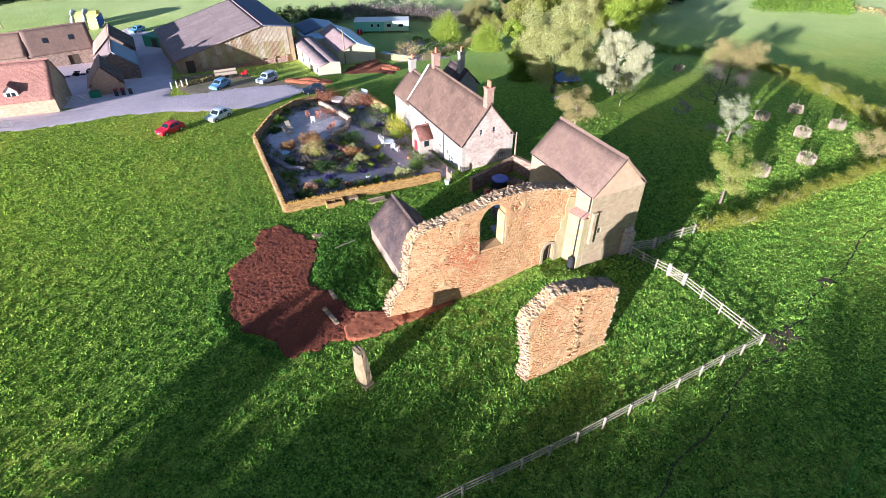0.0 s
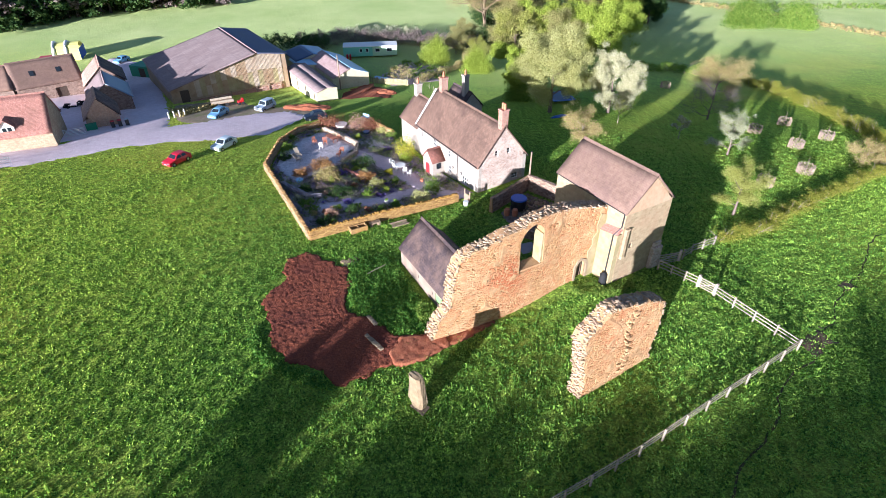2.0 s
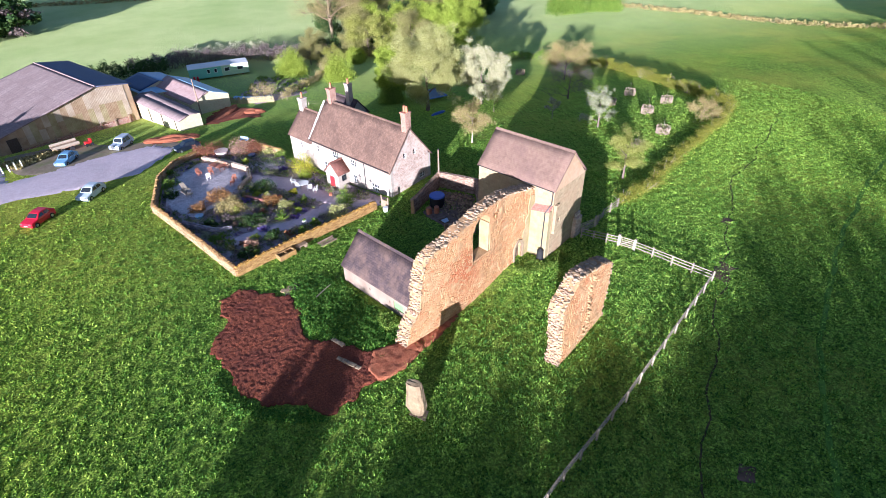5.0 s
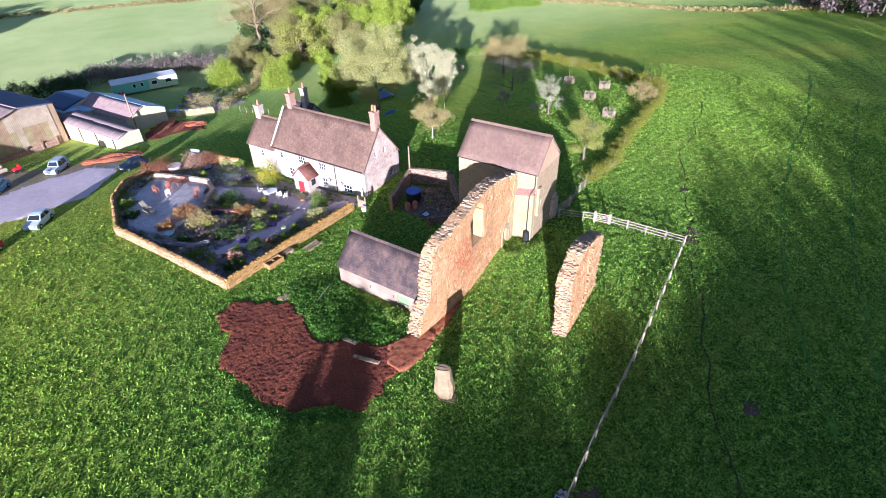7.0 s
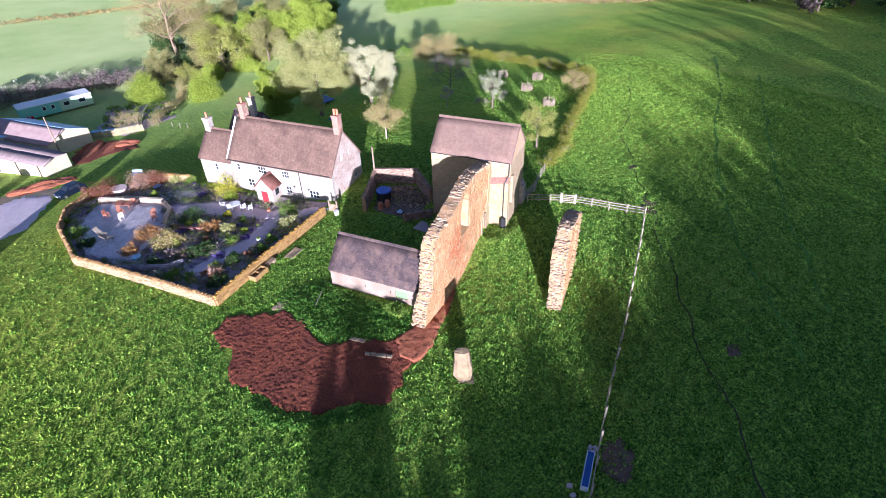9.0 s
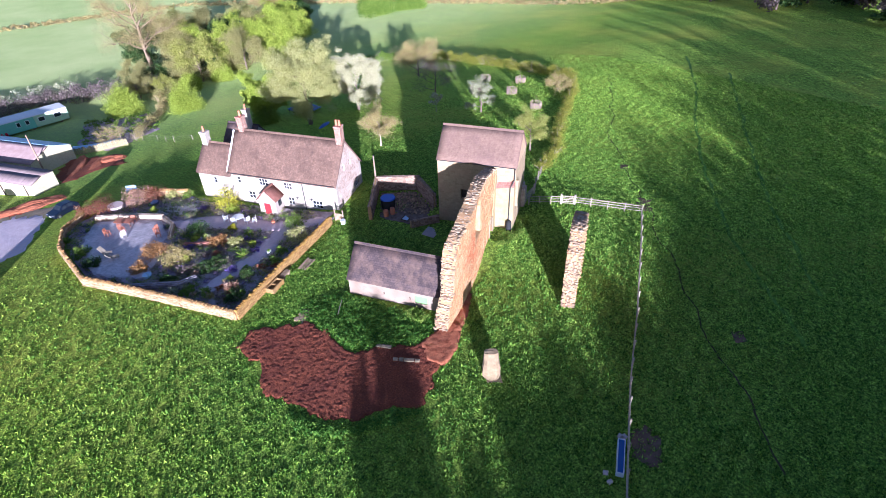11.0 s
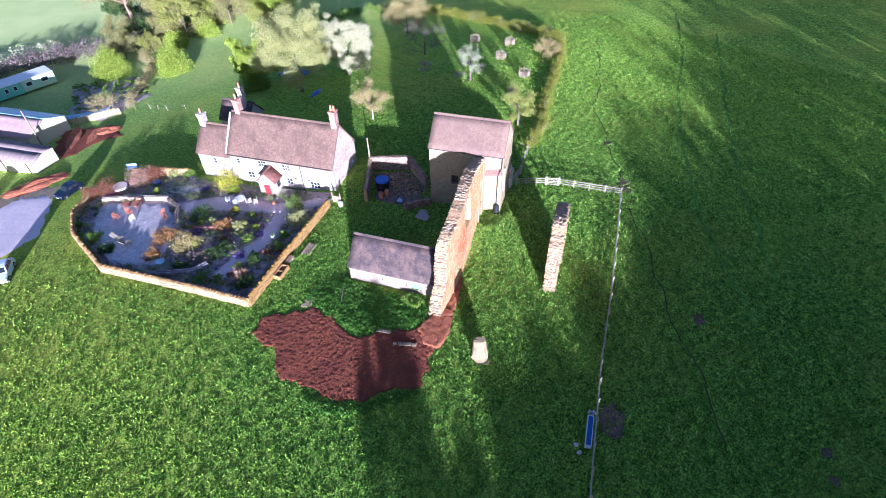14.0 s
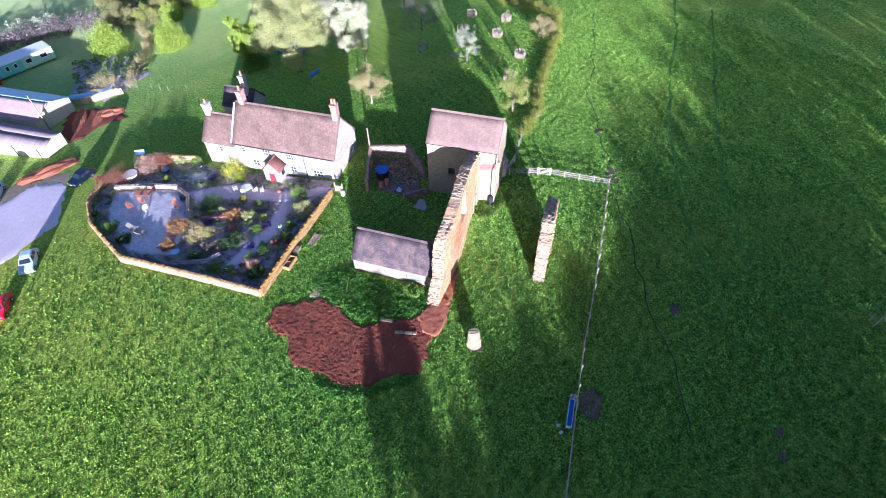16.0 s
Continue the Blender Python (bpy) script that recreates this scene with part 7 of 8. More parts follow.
while _n < 46:
    _x, _y = _r.uniform(-23, -6), _r.uniform(50, 71)
    if any(in_poly((_x, _y), q) for q in _places):
        _m, _w = _r.choice(_hue)
        _s = _r.uniform(0.35, 0.8)
        shrub("bedding_plant", "small " + _w + " plant in the garden bed", _x, _y, _s, _s * _r.uniform(0.6, 1.1), _m, 200 + _n, 150, 0.15, "plant", "bedding plants", stems=False)
        _n += 1
shrub("yucca", "spiky green rosette plant in the bed", -11.4, 58.9, 1.1, 1.0, LEAF_GREEN, 140, spike=True, stems=False)
shrub("yucca", "spiky green plant by the patio wall", -24.6, 79.6, 0.9, 0.9, LEAF_GREEN, 141, spike=True, stems=False)


def low_planting():
    """Small plants all over the beds."""
    nr = np.random.default_rng(9)
    mats = [LEAF_DARK, LEAF_GREEN, LEAF_MAUVE, LEAF_PURPLE, LEAF_PALE, LEAF_GREYBLOSSOM]
    keep = [(-20.2, 82.6), (-14.2, 75.6), (-15.8, 69.0), (-17.2, 67.0), (-21.2, 62.8), (-24.6, 67.6), (-24.6, 73.4), (-22.8, 79.6)]
    paths = [[(-14.0, 74.2), (-7.5, 70.5), (-4.6, 64.9), (1.4, 57.9), (-0.4, 57.6), (-4.8, 60.6), (-9.2, 66.5), (-13.8, 70.4)], [(-5.2, 62.4), (-4.4, 60.4), (-9.0, 56.8), (-13.0, 55.4), (-17.4, 54.6), (-18.0, 56.6), (-14.0, 57.6), (-10.4, 58.8)]]
    for i, (m, n) in enumerate(zip(mats, (380, 420, 460, 110, 200, 130))):
        pts = []
        while len(pts) < n:
            x, y = nr.uniform(-25, 0), nr.uniform(50, 84)
            if in_poly((x, y), GARDEN) and not in_poly((x, y), keep) and not any(in_poly((x, y), p) for p in paths):
                pts.append((x, y, gz(x, y) + 0.15))
        v, f = leaf_cloud(nr, pts, 0.42, 26, 0.15)
        me = quick_mesh("low_plants", v, f)
        me.materials.append(m)
        tagged(new("low_plants", me), ["dark green low plants", "fresh green low plants", "mauve-grey ground cover", "violet flowering ground cover", "yellowish low plants", "white-flowering ground cover"][i] + " in the garden beds", "plants", kind="stuff")


low_planting()


def garden_chair(x, y, rz, mat, label):
    t = thing("garden_chair", label, "chair", (x, y, gz(x, y) + 0.12), rz, "garden chairs")
    for dx in (-0.24, 0.24):
        for dy in (-0.22, 0.22):
            part("leg", boxes(((dx, dy, 0.22), (0.05, 0.05, 0.44))), mat, t)
        part("armrest", boxes(((dx, 0.0, 0.64), (0.07, 0.5, 0.04)), ((dx, -0.2, 0.54), (0.05, 0.05, 0.2))), mat, t)
    part("seat", boxes(((0, 0, 0.45), (0.54, 0.52, 0.05)), bevel=0.01), mat, t)
    part("backrest", panel([(-0.27, 0.45), (0.27, 0.45), (0.27, 1.06), (-0.27, 1.06)], 0.045, [[(x, 0.5), (x + 0.055, 0.5), (x + 0.055, 0.98), (x, 0.98)] for x in (-0.19, -0.08, 0.03, 0.14)]), mat, t, m=pose(0, 0.28, 0))
    return t


for _x, _y, _a in ((-20.5, 76.8, 40), (-18.9, 76.4, 20), (-16.8, 78.0, 150), (-16.0, 72.6, 200), (-16.3, 71.2, 250)):
    garden_chair(_x, _y, _a, TEAK, "reddish wooden garden armchair on the patio")
garden_chair(-19.3, 74.6, 190, WHITEWOOD, "white plastic garden chair on the patio")
for _x, _y, _a in ((-8.6, 68.7, 60), (-6.9, 66.4, 200), (-6.2, 65.8, 240), (-8.2, 67.4, 140)):
    garden_chair(_x, _y, _a, WHITEWOOD, "white garden chair on the path by the farmhouse")


def table(x, y, w, d, mat, label, rnd=False, rz=0):
    t = thing("garden_table", label, "table", (x, y, gz(x, y) + 0.12), rz)
    if rnd:
        bm = bmesh.new()
        bmesh.ops.create_cone(bm, cap_ends=True, segments=24, radius1=w / 2, radius2=w / 2, depth=0.05, matrix=Matrix.Translation((0, 0, 0.72)))
        part("tabletop", bm, mat, t)
    else:
        for i in range(6):
            part("plank", boxes(((0, -d / 2 + d * (i + 0.5) / 6, 0.72), (w, d / 6 - 0.02, 0.04))), mat, t)
    for sx in (-1, 1):
        for sy in (-1, 1):
            part("leg", boxes(((sx * w * 0.36, sy * d * 0.34, 0.35), (0.07, 0.07, 0.7))), mat, t)


table(-18.0, 77.8, 2.4, 1.1, TEAK, "long reddish wooden table on the patio", rz=-50)
table(-7.5, 67.6, 1.5, 1.5, WHITEWOOD, "round white garden table by the farmhouse", True)


def lounger(x, y, rz):
    t = thing("deck_chair", "pale folding deck chair on the patio", "deck chair", (x, y, gz(x, y) + 0.12), rz)
    part("seat", boxes(((0, 0.1, 0.33), (0.6, 0.7, 0.05))), FENCEWOOD, t)
    part("backrest", boxes(((0, 0, 0), (0.6, 0.9, 0.05))), FENCEWOOD, t, m=pose(0, 0.75, 0.65, 50, 0, 0))
    for dx in (-0.28, 0.28):
        for dy in (-0.2, 0.4):
            part("leg", boxes(((dx, dy, 0.16), (0.05, 0.05, 0.32))), FENCEWOOD, t)


lounger(-22.0, 71.6, 35)
lounger(-21.6, 69.9, 70)


def tub(x, y, r, h, mat, label, plant=None):
    t = thing("planter", label, "planter", (x, y, gz(x, y)), 0)
    bm = bmesh.new()
    bmesh.ops.create_cone(bm, cap_ends=True, segments=20, radius1=r * 0.85, radius2=r, depth=h, matrix=Matrix.Translation((0, 0, h / 2)))
    bmesh.ops.create_cone(bm, cap_ends=True, segments=20, radius1=r * 1.08, radius2=r * 1.08, depth=0.12, matrix=Matrix.Translation((0, 0, h)))
    part("tub", bm, mat, t)
    if plant:
        v, f = leaf_cloud(np.random.default_rng(int(r * 100)), [(0, 0, h + 0.15)] * 4, r * 0.9, 20, 0.14)
        put("plant", quick_mesh("plant", v, f), plant, t)


tub(-17.2, 83.9, 0.95, 0.9, plain("pink_stone", (0.50, 0.38, 0.33), (0.62, 0.50, 0.44), 3.0), "round pinkish stone tub")
tub(-9.1, 57.0, 0.25, 0.4, WHITEWOOD, "small white plant pot", LEAF_GREEN)
tub(-4.6, 64.0, 0.22, 0.35, TERRACOTTA, "terracotta pot by the porch", LEAF_RUST)
tub(-20.6, 63.2, 0.45, 0.3, PALEBLUE, "shallow pale blue bowl by the rockery")
tub(-13.0, 81.2, 0.5, 0.35, DARKBLUE, "dark blue water bowl")
tub(0.5, 55.6, 0.3, 0.55, WHITEWOOD, "white plastic tub on the grass")

# things along the outside of the garden wall
t = thing("stone_trough", "old stone trough on the grass by the garden wall", "trough", (-12.1, 50.6, gz(-12.1, 50.6)), 25)
part("trough", boxes(((0, -0.4, 0.3), (2.0, 0.16, 0.6)), ((0, 0.4, 0.3), (2.0, 0.16, 0.6)), ((-0.92, 0, 0.3), (0.16, 0.64, 0.6)), ((0.92, 0, 0.3), (0.16, 0.64, 0.6)), ((0, 0, 0.12), (1.7, 0.66, 0.2)), bevel=0.03), DRYCAP, t)
part("divider", boxes(((0, 0, 0.35), (0.14, 0.62, 0.4))), DRYCAP, t)
t = thing("stone_bench", "rough stone seat against the garden wall", "bench", (-10.3, 51.6, gz(-10.3, 51.6)), 25)
part("seat", boxes(((0, 0, 0.42), (1.3, 0.6, 0.16)), bevel=0.04), CAPSTONE, t)
for _x in (-0.45, 0.45):
    part("support", boxes(((_x, 0, 0.17), (0.3, 0.5, 0.36)), bevel=0.03), CAPSTONE, t)
t = thing("stone_slab", "flat weathered slab framed in timber on the grass", "slab", (-7.5, 51.7, gz(-7.5, 51.7)), 24)
part("slab", boxes(((0, 0, 0.06), (1.9, 0.75, 0.12)), bevel=0.02), CAPSTONE, t)
part("frame", boxes(((0, 0.42, 0.09), (2.1, 0.09, 0.18)), ((0, -0.42, 0.09), (2.1, 0.09, 0.18))), OLDWOOD, t)
t = thing("garden_gate", "narrow timber gate frame at the farmhouse corner", "gate", (0.5, 57.2, gz(0.5, 57.2)), -62)
for _x in (0.0, 1.1):
    part("post", boxes(((_x, 0, 0.75), (0.14, 0.14, 1.8)), bevel=0.02), OLDWOOD, t)
part("leaf", boxes(*[((0.14 + 0.17 * i, 0, 0.6), (0.11, 0.04, 1.0)) for i in range(6)], ((0.55, 0.03, 0.9), (1.0, 0.04, 0.1)), ((0.55, 0.03, 0.35), (1.0, 0.04, 0.1))), OLDWOOD, t)

# ---- the pen and the ground behind the ruin
drape("pen_floor", wavy([(4.2, 53.0), (8.5, 57.8), (11.4, 53.8), (9.9, 49.4), (7.4, 47.6), (5.6, 49.0)], 0.7, 0.2, 8.0), plain("trodden_rubble", (0.100, 0.070, 0.055), (0.230, 0.165, 0.125), 3.0, 0.95, 0.9, 0.06, (0.300, 0.240, 0.200), 1.2, 0.6), 0.06, 0.35, "trodden brown earth and rubble in the pen", "soil", 0.08, 2.4)
t = thing("water_tank", "round blue plastic water tank in the stone pen", "tank", (6.6, 54.0, gz(6.6, 54)), 0)
bm = bmesh.new()
bmesh.ops.create_cone(bm, cap_ends=True, segments=24, radius1=0.85, radius2=0.95, depth=1.4, matrix=Matrix.Translation((0, 0, 0.7)))
part("tank", bm, RUBBER, t, "black tank side")
bm = bmesh.new()
bmesh.ops.create_cone(bm, cap_ends=True, segments=24, radius1=0.98, radius2=0.9, depth=0.14, matrix=Matrix.Translation((0, 0, 1.45)))
part("lid", bm, BLUEPLASTIC, t, "bright blue lid")
for _x, _y in ((5.0, 52.6), (5.9, 52.4)):
    t = thing("barrel", "terracotta-red plastic barrel by the pen wall", "barrel", (_x, _y, gz(_x, _y)), 0, "red barrels")
    bm = bmesh.new()
    for _z0, _r0, _r1 in ((0.15, 0.30, 0.33), (0.45, 0.33, 0.33), (0.75, 0.33, 0.29)):
        bmesh.ops.create_cone(bm, cap_ends=True, segments=18, radius1=_r0, radius2=_r1, depth=0.3, matrix=Matrix.Translation((0, 0, _z0)))
    part("drum", bm, TERRACOTTA, t)
rng = random.Random(5)
t = thing("rubble_heap", "heap of grey-brown stones and rubbish in the pen", "rubble", (9.3, 52.2, gz(9.3, 52.2)), 0)
for _k in range(240):
    _a, _r = rng.uniform(0, 6.28), 2.5 * rng.random() ** 0.55
    put("stone", rng.choice(STONES), None, t, pose(math.cos(_a) * _r, math.sin(_a) * _r * 1.3, max(0, 0.75 - _r * 0.3) * rng.random(), rng.uniform(-30, 30), rng.uniform(-30, 30), rng.uniform(0, 360)) @ Matrix.Diagonal((rng.uniform(0.4, 0.9), rng.uniform(0.3, 0.7), rng.uniform(0.5, 1.2), 1)))
t = thing("roof_sheet", "pale corrugated sheet lying on the grass by the ruin", "sheet", pose(6.1, 45.7, gz(6.1, 45.7) + 0.06, 4, 3, 20))
part("sheet", boxes(*[((-0.9 + 0.15 * i, 0, 0.02 * (i % 2)), (0.15, 1.6, 0.03)) for i in range(13)]), RENDER, t)
t = thing("broken_frame", "dark broken frame propped in the pen", "frame", pose(6.2, 50.2, gz(6.2, 50.2) + 0.15, 8, 12, 30))
part("frame", boxes(((0, 0.4, 0), (1.6, 0.1, 0.08)), ((0, -0.4, 0), (1.6, 0.1, 0.08)), ((-0.75, 0, 0), (0.1, 0.7, 0.08)), ((0.75, 0, 0), (0.1, 0.7, 0.08))), DARKWOOD, t)
part("panel", boxes(((0, 0, -0.01), (1.4, 0.7, 0.03))), PALEBLUE, t)

# rank weeds between shed, ruin and bare earth
def weeds(name, label, pts, h, n, seed, mat=WEED, size=0.22):
    nr = np.random.default_rng(seed)
    out = []
    xs, ys = [p[0] for p in pts], [p[1] for p in pts]
    while len(out) < n:
        x, y = nr.uniform(min(xs), max(xs)), nr.uniform(min(ys), max(ys))
        if in_poly((x, y), pts):
            k = 0.35 + 0.65 * abs(noise.noise((x * 0.6, y * 0.6, seed)))* 1.6
            out.append((x, y, gz(x, y) + nr.random() * h * k))
    v, f = leaf_cloud(nr, out, 0.32, 12, size, 0.3)
    me = quick_mesh(name, v, f)
    me.materials.append(mat)
    tagged(new(name, me), label, "weeds", kind="stuff")


weeds("weed_bed", "rank dark green nettles and weeds beside the shed", [(-12.6, 46.0), (-9.5, 45.6), (-7.6, 44.4), (-4.4, 35.0), (-6.6, 33.2), (-9.6, 35.8), (-12.0, 37.6), (-12.4, 41.4)], 0.36, 1500, 3, WEED, 0.17)
weeds("weed_fringe", "bushy weeds at the foot of the ruin", [(8.6, 37.9), (11.2, 39.1), (12.0, 37.6), (14.6, 39.0), (14.6, 37.6), (12.6, 36.8), (9.4, 37.0)], 0.4, 420, 4, LEAF_GREEN, 0.16)
weeds("weed_fringe", "dark weeds along the lower edge of the bare earth", [(-20.2, 36.0), (-19.3, 33.6), (-17.6, 31.0), (-14.0, 29.6), (-12.2, 27.9), (-14.6, 28.6), (-18.2, 30.6), (-20.4, 33.6)], 0.3, 260, 5, WEED, 0.18)
weeds("weed_fringe", "bushy green plant at the end of the shed", [(-5.9, 37.2), (-4.6, 37.4), (-4.4, 35.4), (-5.6, 35.2)], 1.1, 140, 6, LEAF_GREEN, 0.2)
for _x, _y, _l, _a in ((-9.4, 32.6, 2.6, -52), (-9.7, 35.3, 1.7, -58)):
    t = thing("footing_stone", "pale buried footing stones showing in the red earth", "stone", (_x, _y, gz(_x, _y)), _a)
    for _i in range(int(_l / 0.45)):
        v, f = rough_block(random.Random(_i + int(_l * 10)), 0.5, 0.42, 0.34)
        put("stone", mesh_of("stone", v, f), PLASTER_JAMB, t, pose(-_l / 2 + 0.48 * _i, 0, -0.08))
t = thing("stone_patch", "patch of pale rubble at the edge of the bare earth", "stone", (-12.6, 44.6, gz(-12.6, 44.6)), 20)
for _k in range(26):
    put("stone", rng.choice(STONES), None, t, pose(rng.uniform(-0.9, 0.9), rng.uniform(-0.5, 0.5), -0.08, 0, 0, rng.uniform(0, 360)))
t = thing("fallen_pole", "pale thin pole lying in the weeds", "pole", pose(-9.7, 42.4, gz(-9.7, 42.4) + 0.7, 0, 6, 45))
v, f = tube([(-1.2, 0, 0), (0, 0.03, 0), (1.2, 0, 0)], [0.05, 0.05, 0.04], 6)
put("shaft", mesh_of("shaft", v, f), FENCEWOOD, t)

# ---- by the paddock fence
drape("worn_ground", wavy([(-1.2, 14.6), (-3.4, 15.0), (-5.0, 13.6), (-5.0, 12.2), (-3.6, 11.8), (-1.6, 12.8)], 0.6, 0.25, 9.0), MUD, 0.04, 0.5, "worn brown earth by the fence", "soil", 0.02)
drape("worn_ground", wavy([(25.4, 29.8), (28.6, 31.6), (29.0, 29.4), (25.6, 27.4)], 0.6, 0.35, 12.0), MUD, 0.04, 0.5, "worn brown earth at the fence corner", "soil", 0.02)
t = thing("water_trough", "long blue and white water trough beside the fence", "trough", (-5.4, 14.3, gz(-5.4, 14.3)), 27)
part("basin", boxes(((0, -0.24, 0.28), (2.9, 0.07, 0.5)), ((0, 0.24, 0.28), (2.9, 0.07, 0.5)), ((-1.42, 0, 0.28), (0.07, 0.42, 0.5)), ((1.42, 0, 0.28), (0.07, 0.42, 0.5)), bevel=0.015), paint("pale_galvanised", (0.50, 0.56, 0.66), 0.4), t)
part("water", boxes(((0, 0, 0.30), (2.76, 0.40, 0.36))), glassy("water", (0.03, 0.08, 0.28), 0.05), t, "blue water")
for _x in (-1.0, 1.0):
    part("foot", boxes(((_x, 0, 0.02), (0.12, 0.5, 0.16))), BLACKMETAL, t)
for _i, (_x, _y) in enumerate(((-3.7, 15.3), (-3.9, 14.9), (-3.5, 15.0), (-7.1, 14.5), (-7.5, 13.9))):
    v, f = rough_block(random.Random(_i), 0.42, 0.32, 0.26)
    put("rock", mesh_of("rock", v, f), None, None)
    ob = bpy.context.scene.objects[-1]
    ob.data.materials.append(RENDER)
    ob.matrix_world = pose(_x, _y, gz(_x, _y) - 0.03, 0, 0, _i * 40)
    tagged(ob, "pale loose block lying by the trough", "stone", "loose blocks")

# a narrow trodden line across the pasture
def ribbon(pts, w, amp, seed):
    """The outline of a strip that wanders along points, of uneven width."""
    mid = []
    for (x1, y1), (x2, y2) in zip(pts, pts[1:]):
        k = max(1, int(math.hypot(x2 - x1, y2 - y1) / 0.7))
        mid += [(x1 + (x2 - x1) * i / k, y1 + (y2 - y1) * i / k) for i in range(k)]
    a, b = [], []
    for i, (x, y) in enumerate(mid):
        p, q = mid[max(i - 1, 0)], mid[min(i + 1, len(mid) - 1)]
        d = math.hypot(q[0] - p[0], q[1] - p[1])
        nx, ny = -(q[1] - p[1]) / d, (q[0] - p[0]) / d
        o = amp * noise.noise((x * 0.25, y * 0.25, seed)) + 0.35 * amp * noise.noise((x * 0.9, y * 0.9, seed))
        h = w * (0.7 + 0.6 * abs(noise.noise((x * 0.6, y * 0.6, seed + 4))))
        a.append((x + nx * (o + h), y + ny * (o + h)))
        b.append((x + nx * (o - h), y + ny * (o - h)))
    return a + b[::-1]


_line = [(68.0, 58.0), (50.9, 47.7), (43.3, 43.9), (32.7, 34.8), (27.1, 29.1), (18.0, 21.6), (11.1, 15.0), (6.1, 9.0), (0.8, 4.9)]
drape("trodden_line", ribbon(_line, 0.09, 0.9, 3.0), DARKMUD, 0.05, 0.6, "narrow trodden line in the grass", "path", edge_drop=-0.04)
FLATGRASS = plain("flattened_grass", (0.070, 0.150, 0.016), (0.180, 0.320, 0.030), 1.8, 0.9, 0.5, 0.05)
for _pts in ([(88.8, 52.0), (70.3, 41.9), (59.5, 37.4), (40.9, 28.0), (28.7, 20.3), (22.4, 15.2), (14, 7.0)], [(83.2, 41.0), (70.5, 34.6), (59.8, 29.8), (45.6, 22.7), (33.3, 16.1), (22, 8.5)]):
    drape("wheel_track", ribbon(_pts, 0.26, 0.5, 5.0), FLATGRASS, 0.04, 0.8, "faint wheel track of flattened grass", "track", edge_drop=-0.03)
drape("worn_ground", wavy([(5.6, -1.0), (6.4, -0.6), (6.9, -1.3), (6.1, -1.8)], 0.4, 0.2, 31.0), MUD, 0.05, 0.3, "small muddy hollow in the pasture", "soil", 0.02, edge_drop=-0.02)
drape("worn_ground", wavy([(3.6, -2.0), (4.3, -1.8), (4.7, -2.4), (4.0, -2.8)], 0.4, 0.2, 33.0), MUD, 0.05, 0.3, "small muddy hollow in the pasture", "soil", 0.02, edge_drop=-0.02)
drape("worn_ground", wavy([(11.6, 12.6), (12.6, 13.4), (13.4, 12.7), (12.4, 11.8)], 0.5, 0.2, 21.0), MUD, 0.05, 0.3, "small muddy patch in the pasture", "soil", 0.02, edge_drop=-0.02)
drape("worn_ground", wavy([(33.6, 36.6), (35.0, 37.2), (35.4, 36.2), (34.0, 35.6)], 0.5, 0.25, 23.0), MUD, 0.05, 0.3, "small muddy patch beside the trodden line", "soil", 0.02, edge_drop=-0.02)

# ---- red spoil and sundries near the sheds
def heap(x, y, rx, ry, h, rz, seed, mat=SOILBANK, label="heap of dug red earth near the sheds"):
    bm = bmesh.new()
    bmesh.ops.create_icosphere(bm, subdivisions=5, radius=1)
    for v in bm.verts:
        n = noise.noise(v.co * 1.8 + Vector((seed, 0, 0))) * 0.25 + noise.noise(v.co * 7 + Vector((seed, 3, 0))) * 0.10 + noise.noise(v.co * 18 + Vector((seed, 3, 0))) * 0.06
        v.co = Vector((v.co.x * rx * (1 + n), v.co.y * ry * (1 + n), max(v.co.z, -0.15) * h * (1 + 1.6 * n)))
    t = thing("earth_heap", label, "earth heap", (x, y, gz(x, y)), rz)
    part("mound", bm, mat, t)


heap(-25.0, 97.6, 4.6, 1.5, 0.55, -8, 1)
heap(-16.0, 109.4, 1.2, 5.0, 0.4, -30, 2)
heap(-10.8, 108.2, 2.6, 1.5, 0.55, -28, 3)
heap(-13.4, 107.6, 0.8, 3.4, 0.3, -36, 4)
drape("dry_ground", wavy([(-50.6, 102.2), (-48.6, 95.4), (-45.5, 90.4), (-39.6, 89.2), (-36.6, 93.5), (-30.0, 93.2), (-25.0, 90.6), (-22.4, 94.6), (-29.7, 98.9), (-35.0, 100.5), (-38.0, 103.0), (-44.0, 104.6)], 0.9, 0.5, 14.0), plain("dry_trodden_earth", (0.300, 0.215, 0.130), (0.440, 0.340, 0.220), 1.5, 0.95, 0.6, 0.05, (0.220, 0.240, 0.070), 0.35, 0.8), 0.03, 0.9, "dry trodden earth and bleached grass before the barn", "soil", 0.0, edge_drop=0.0)
drape("dug_ground", wavy([(-20.0, 108.6), (-15.9, 116.0), (-12.4, 113.8), (-8.8, 108.0), (-9.6, 103.4), (-14.0, 104.9), (-17.8, 103.4), (-19.6, 103.8)], 1.0, 0.4, 4.0), SOIL, 0.08, 0.9, "dug red earth between the sheds and the grass", "soil", 0.08)
drape("dug_ground", wavy([(-30, 99.5), (-21.0, 99.0), (-20.0, 96.5), (-29, 96.0)], 1.2, 0.4, 6.0), SOIL, 0.05, 0.9, "dug red earth beside the parked cars", "soil", 0.08)
drape("allotment", wavy([(-10, 113), (2.0, 117.5), (4.0, 131.0), (-7.5, 137.0), (-13, 122)], 1.5, 0.5, 5.0), BEDSOIL, 0.04, 1.2, "dark dug allotment ground", "garden bed", 0.08)
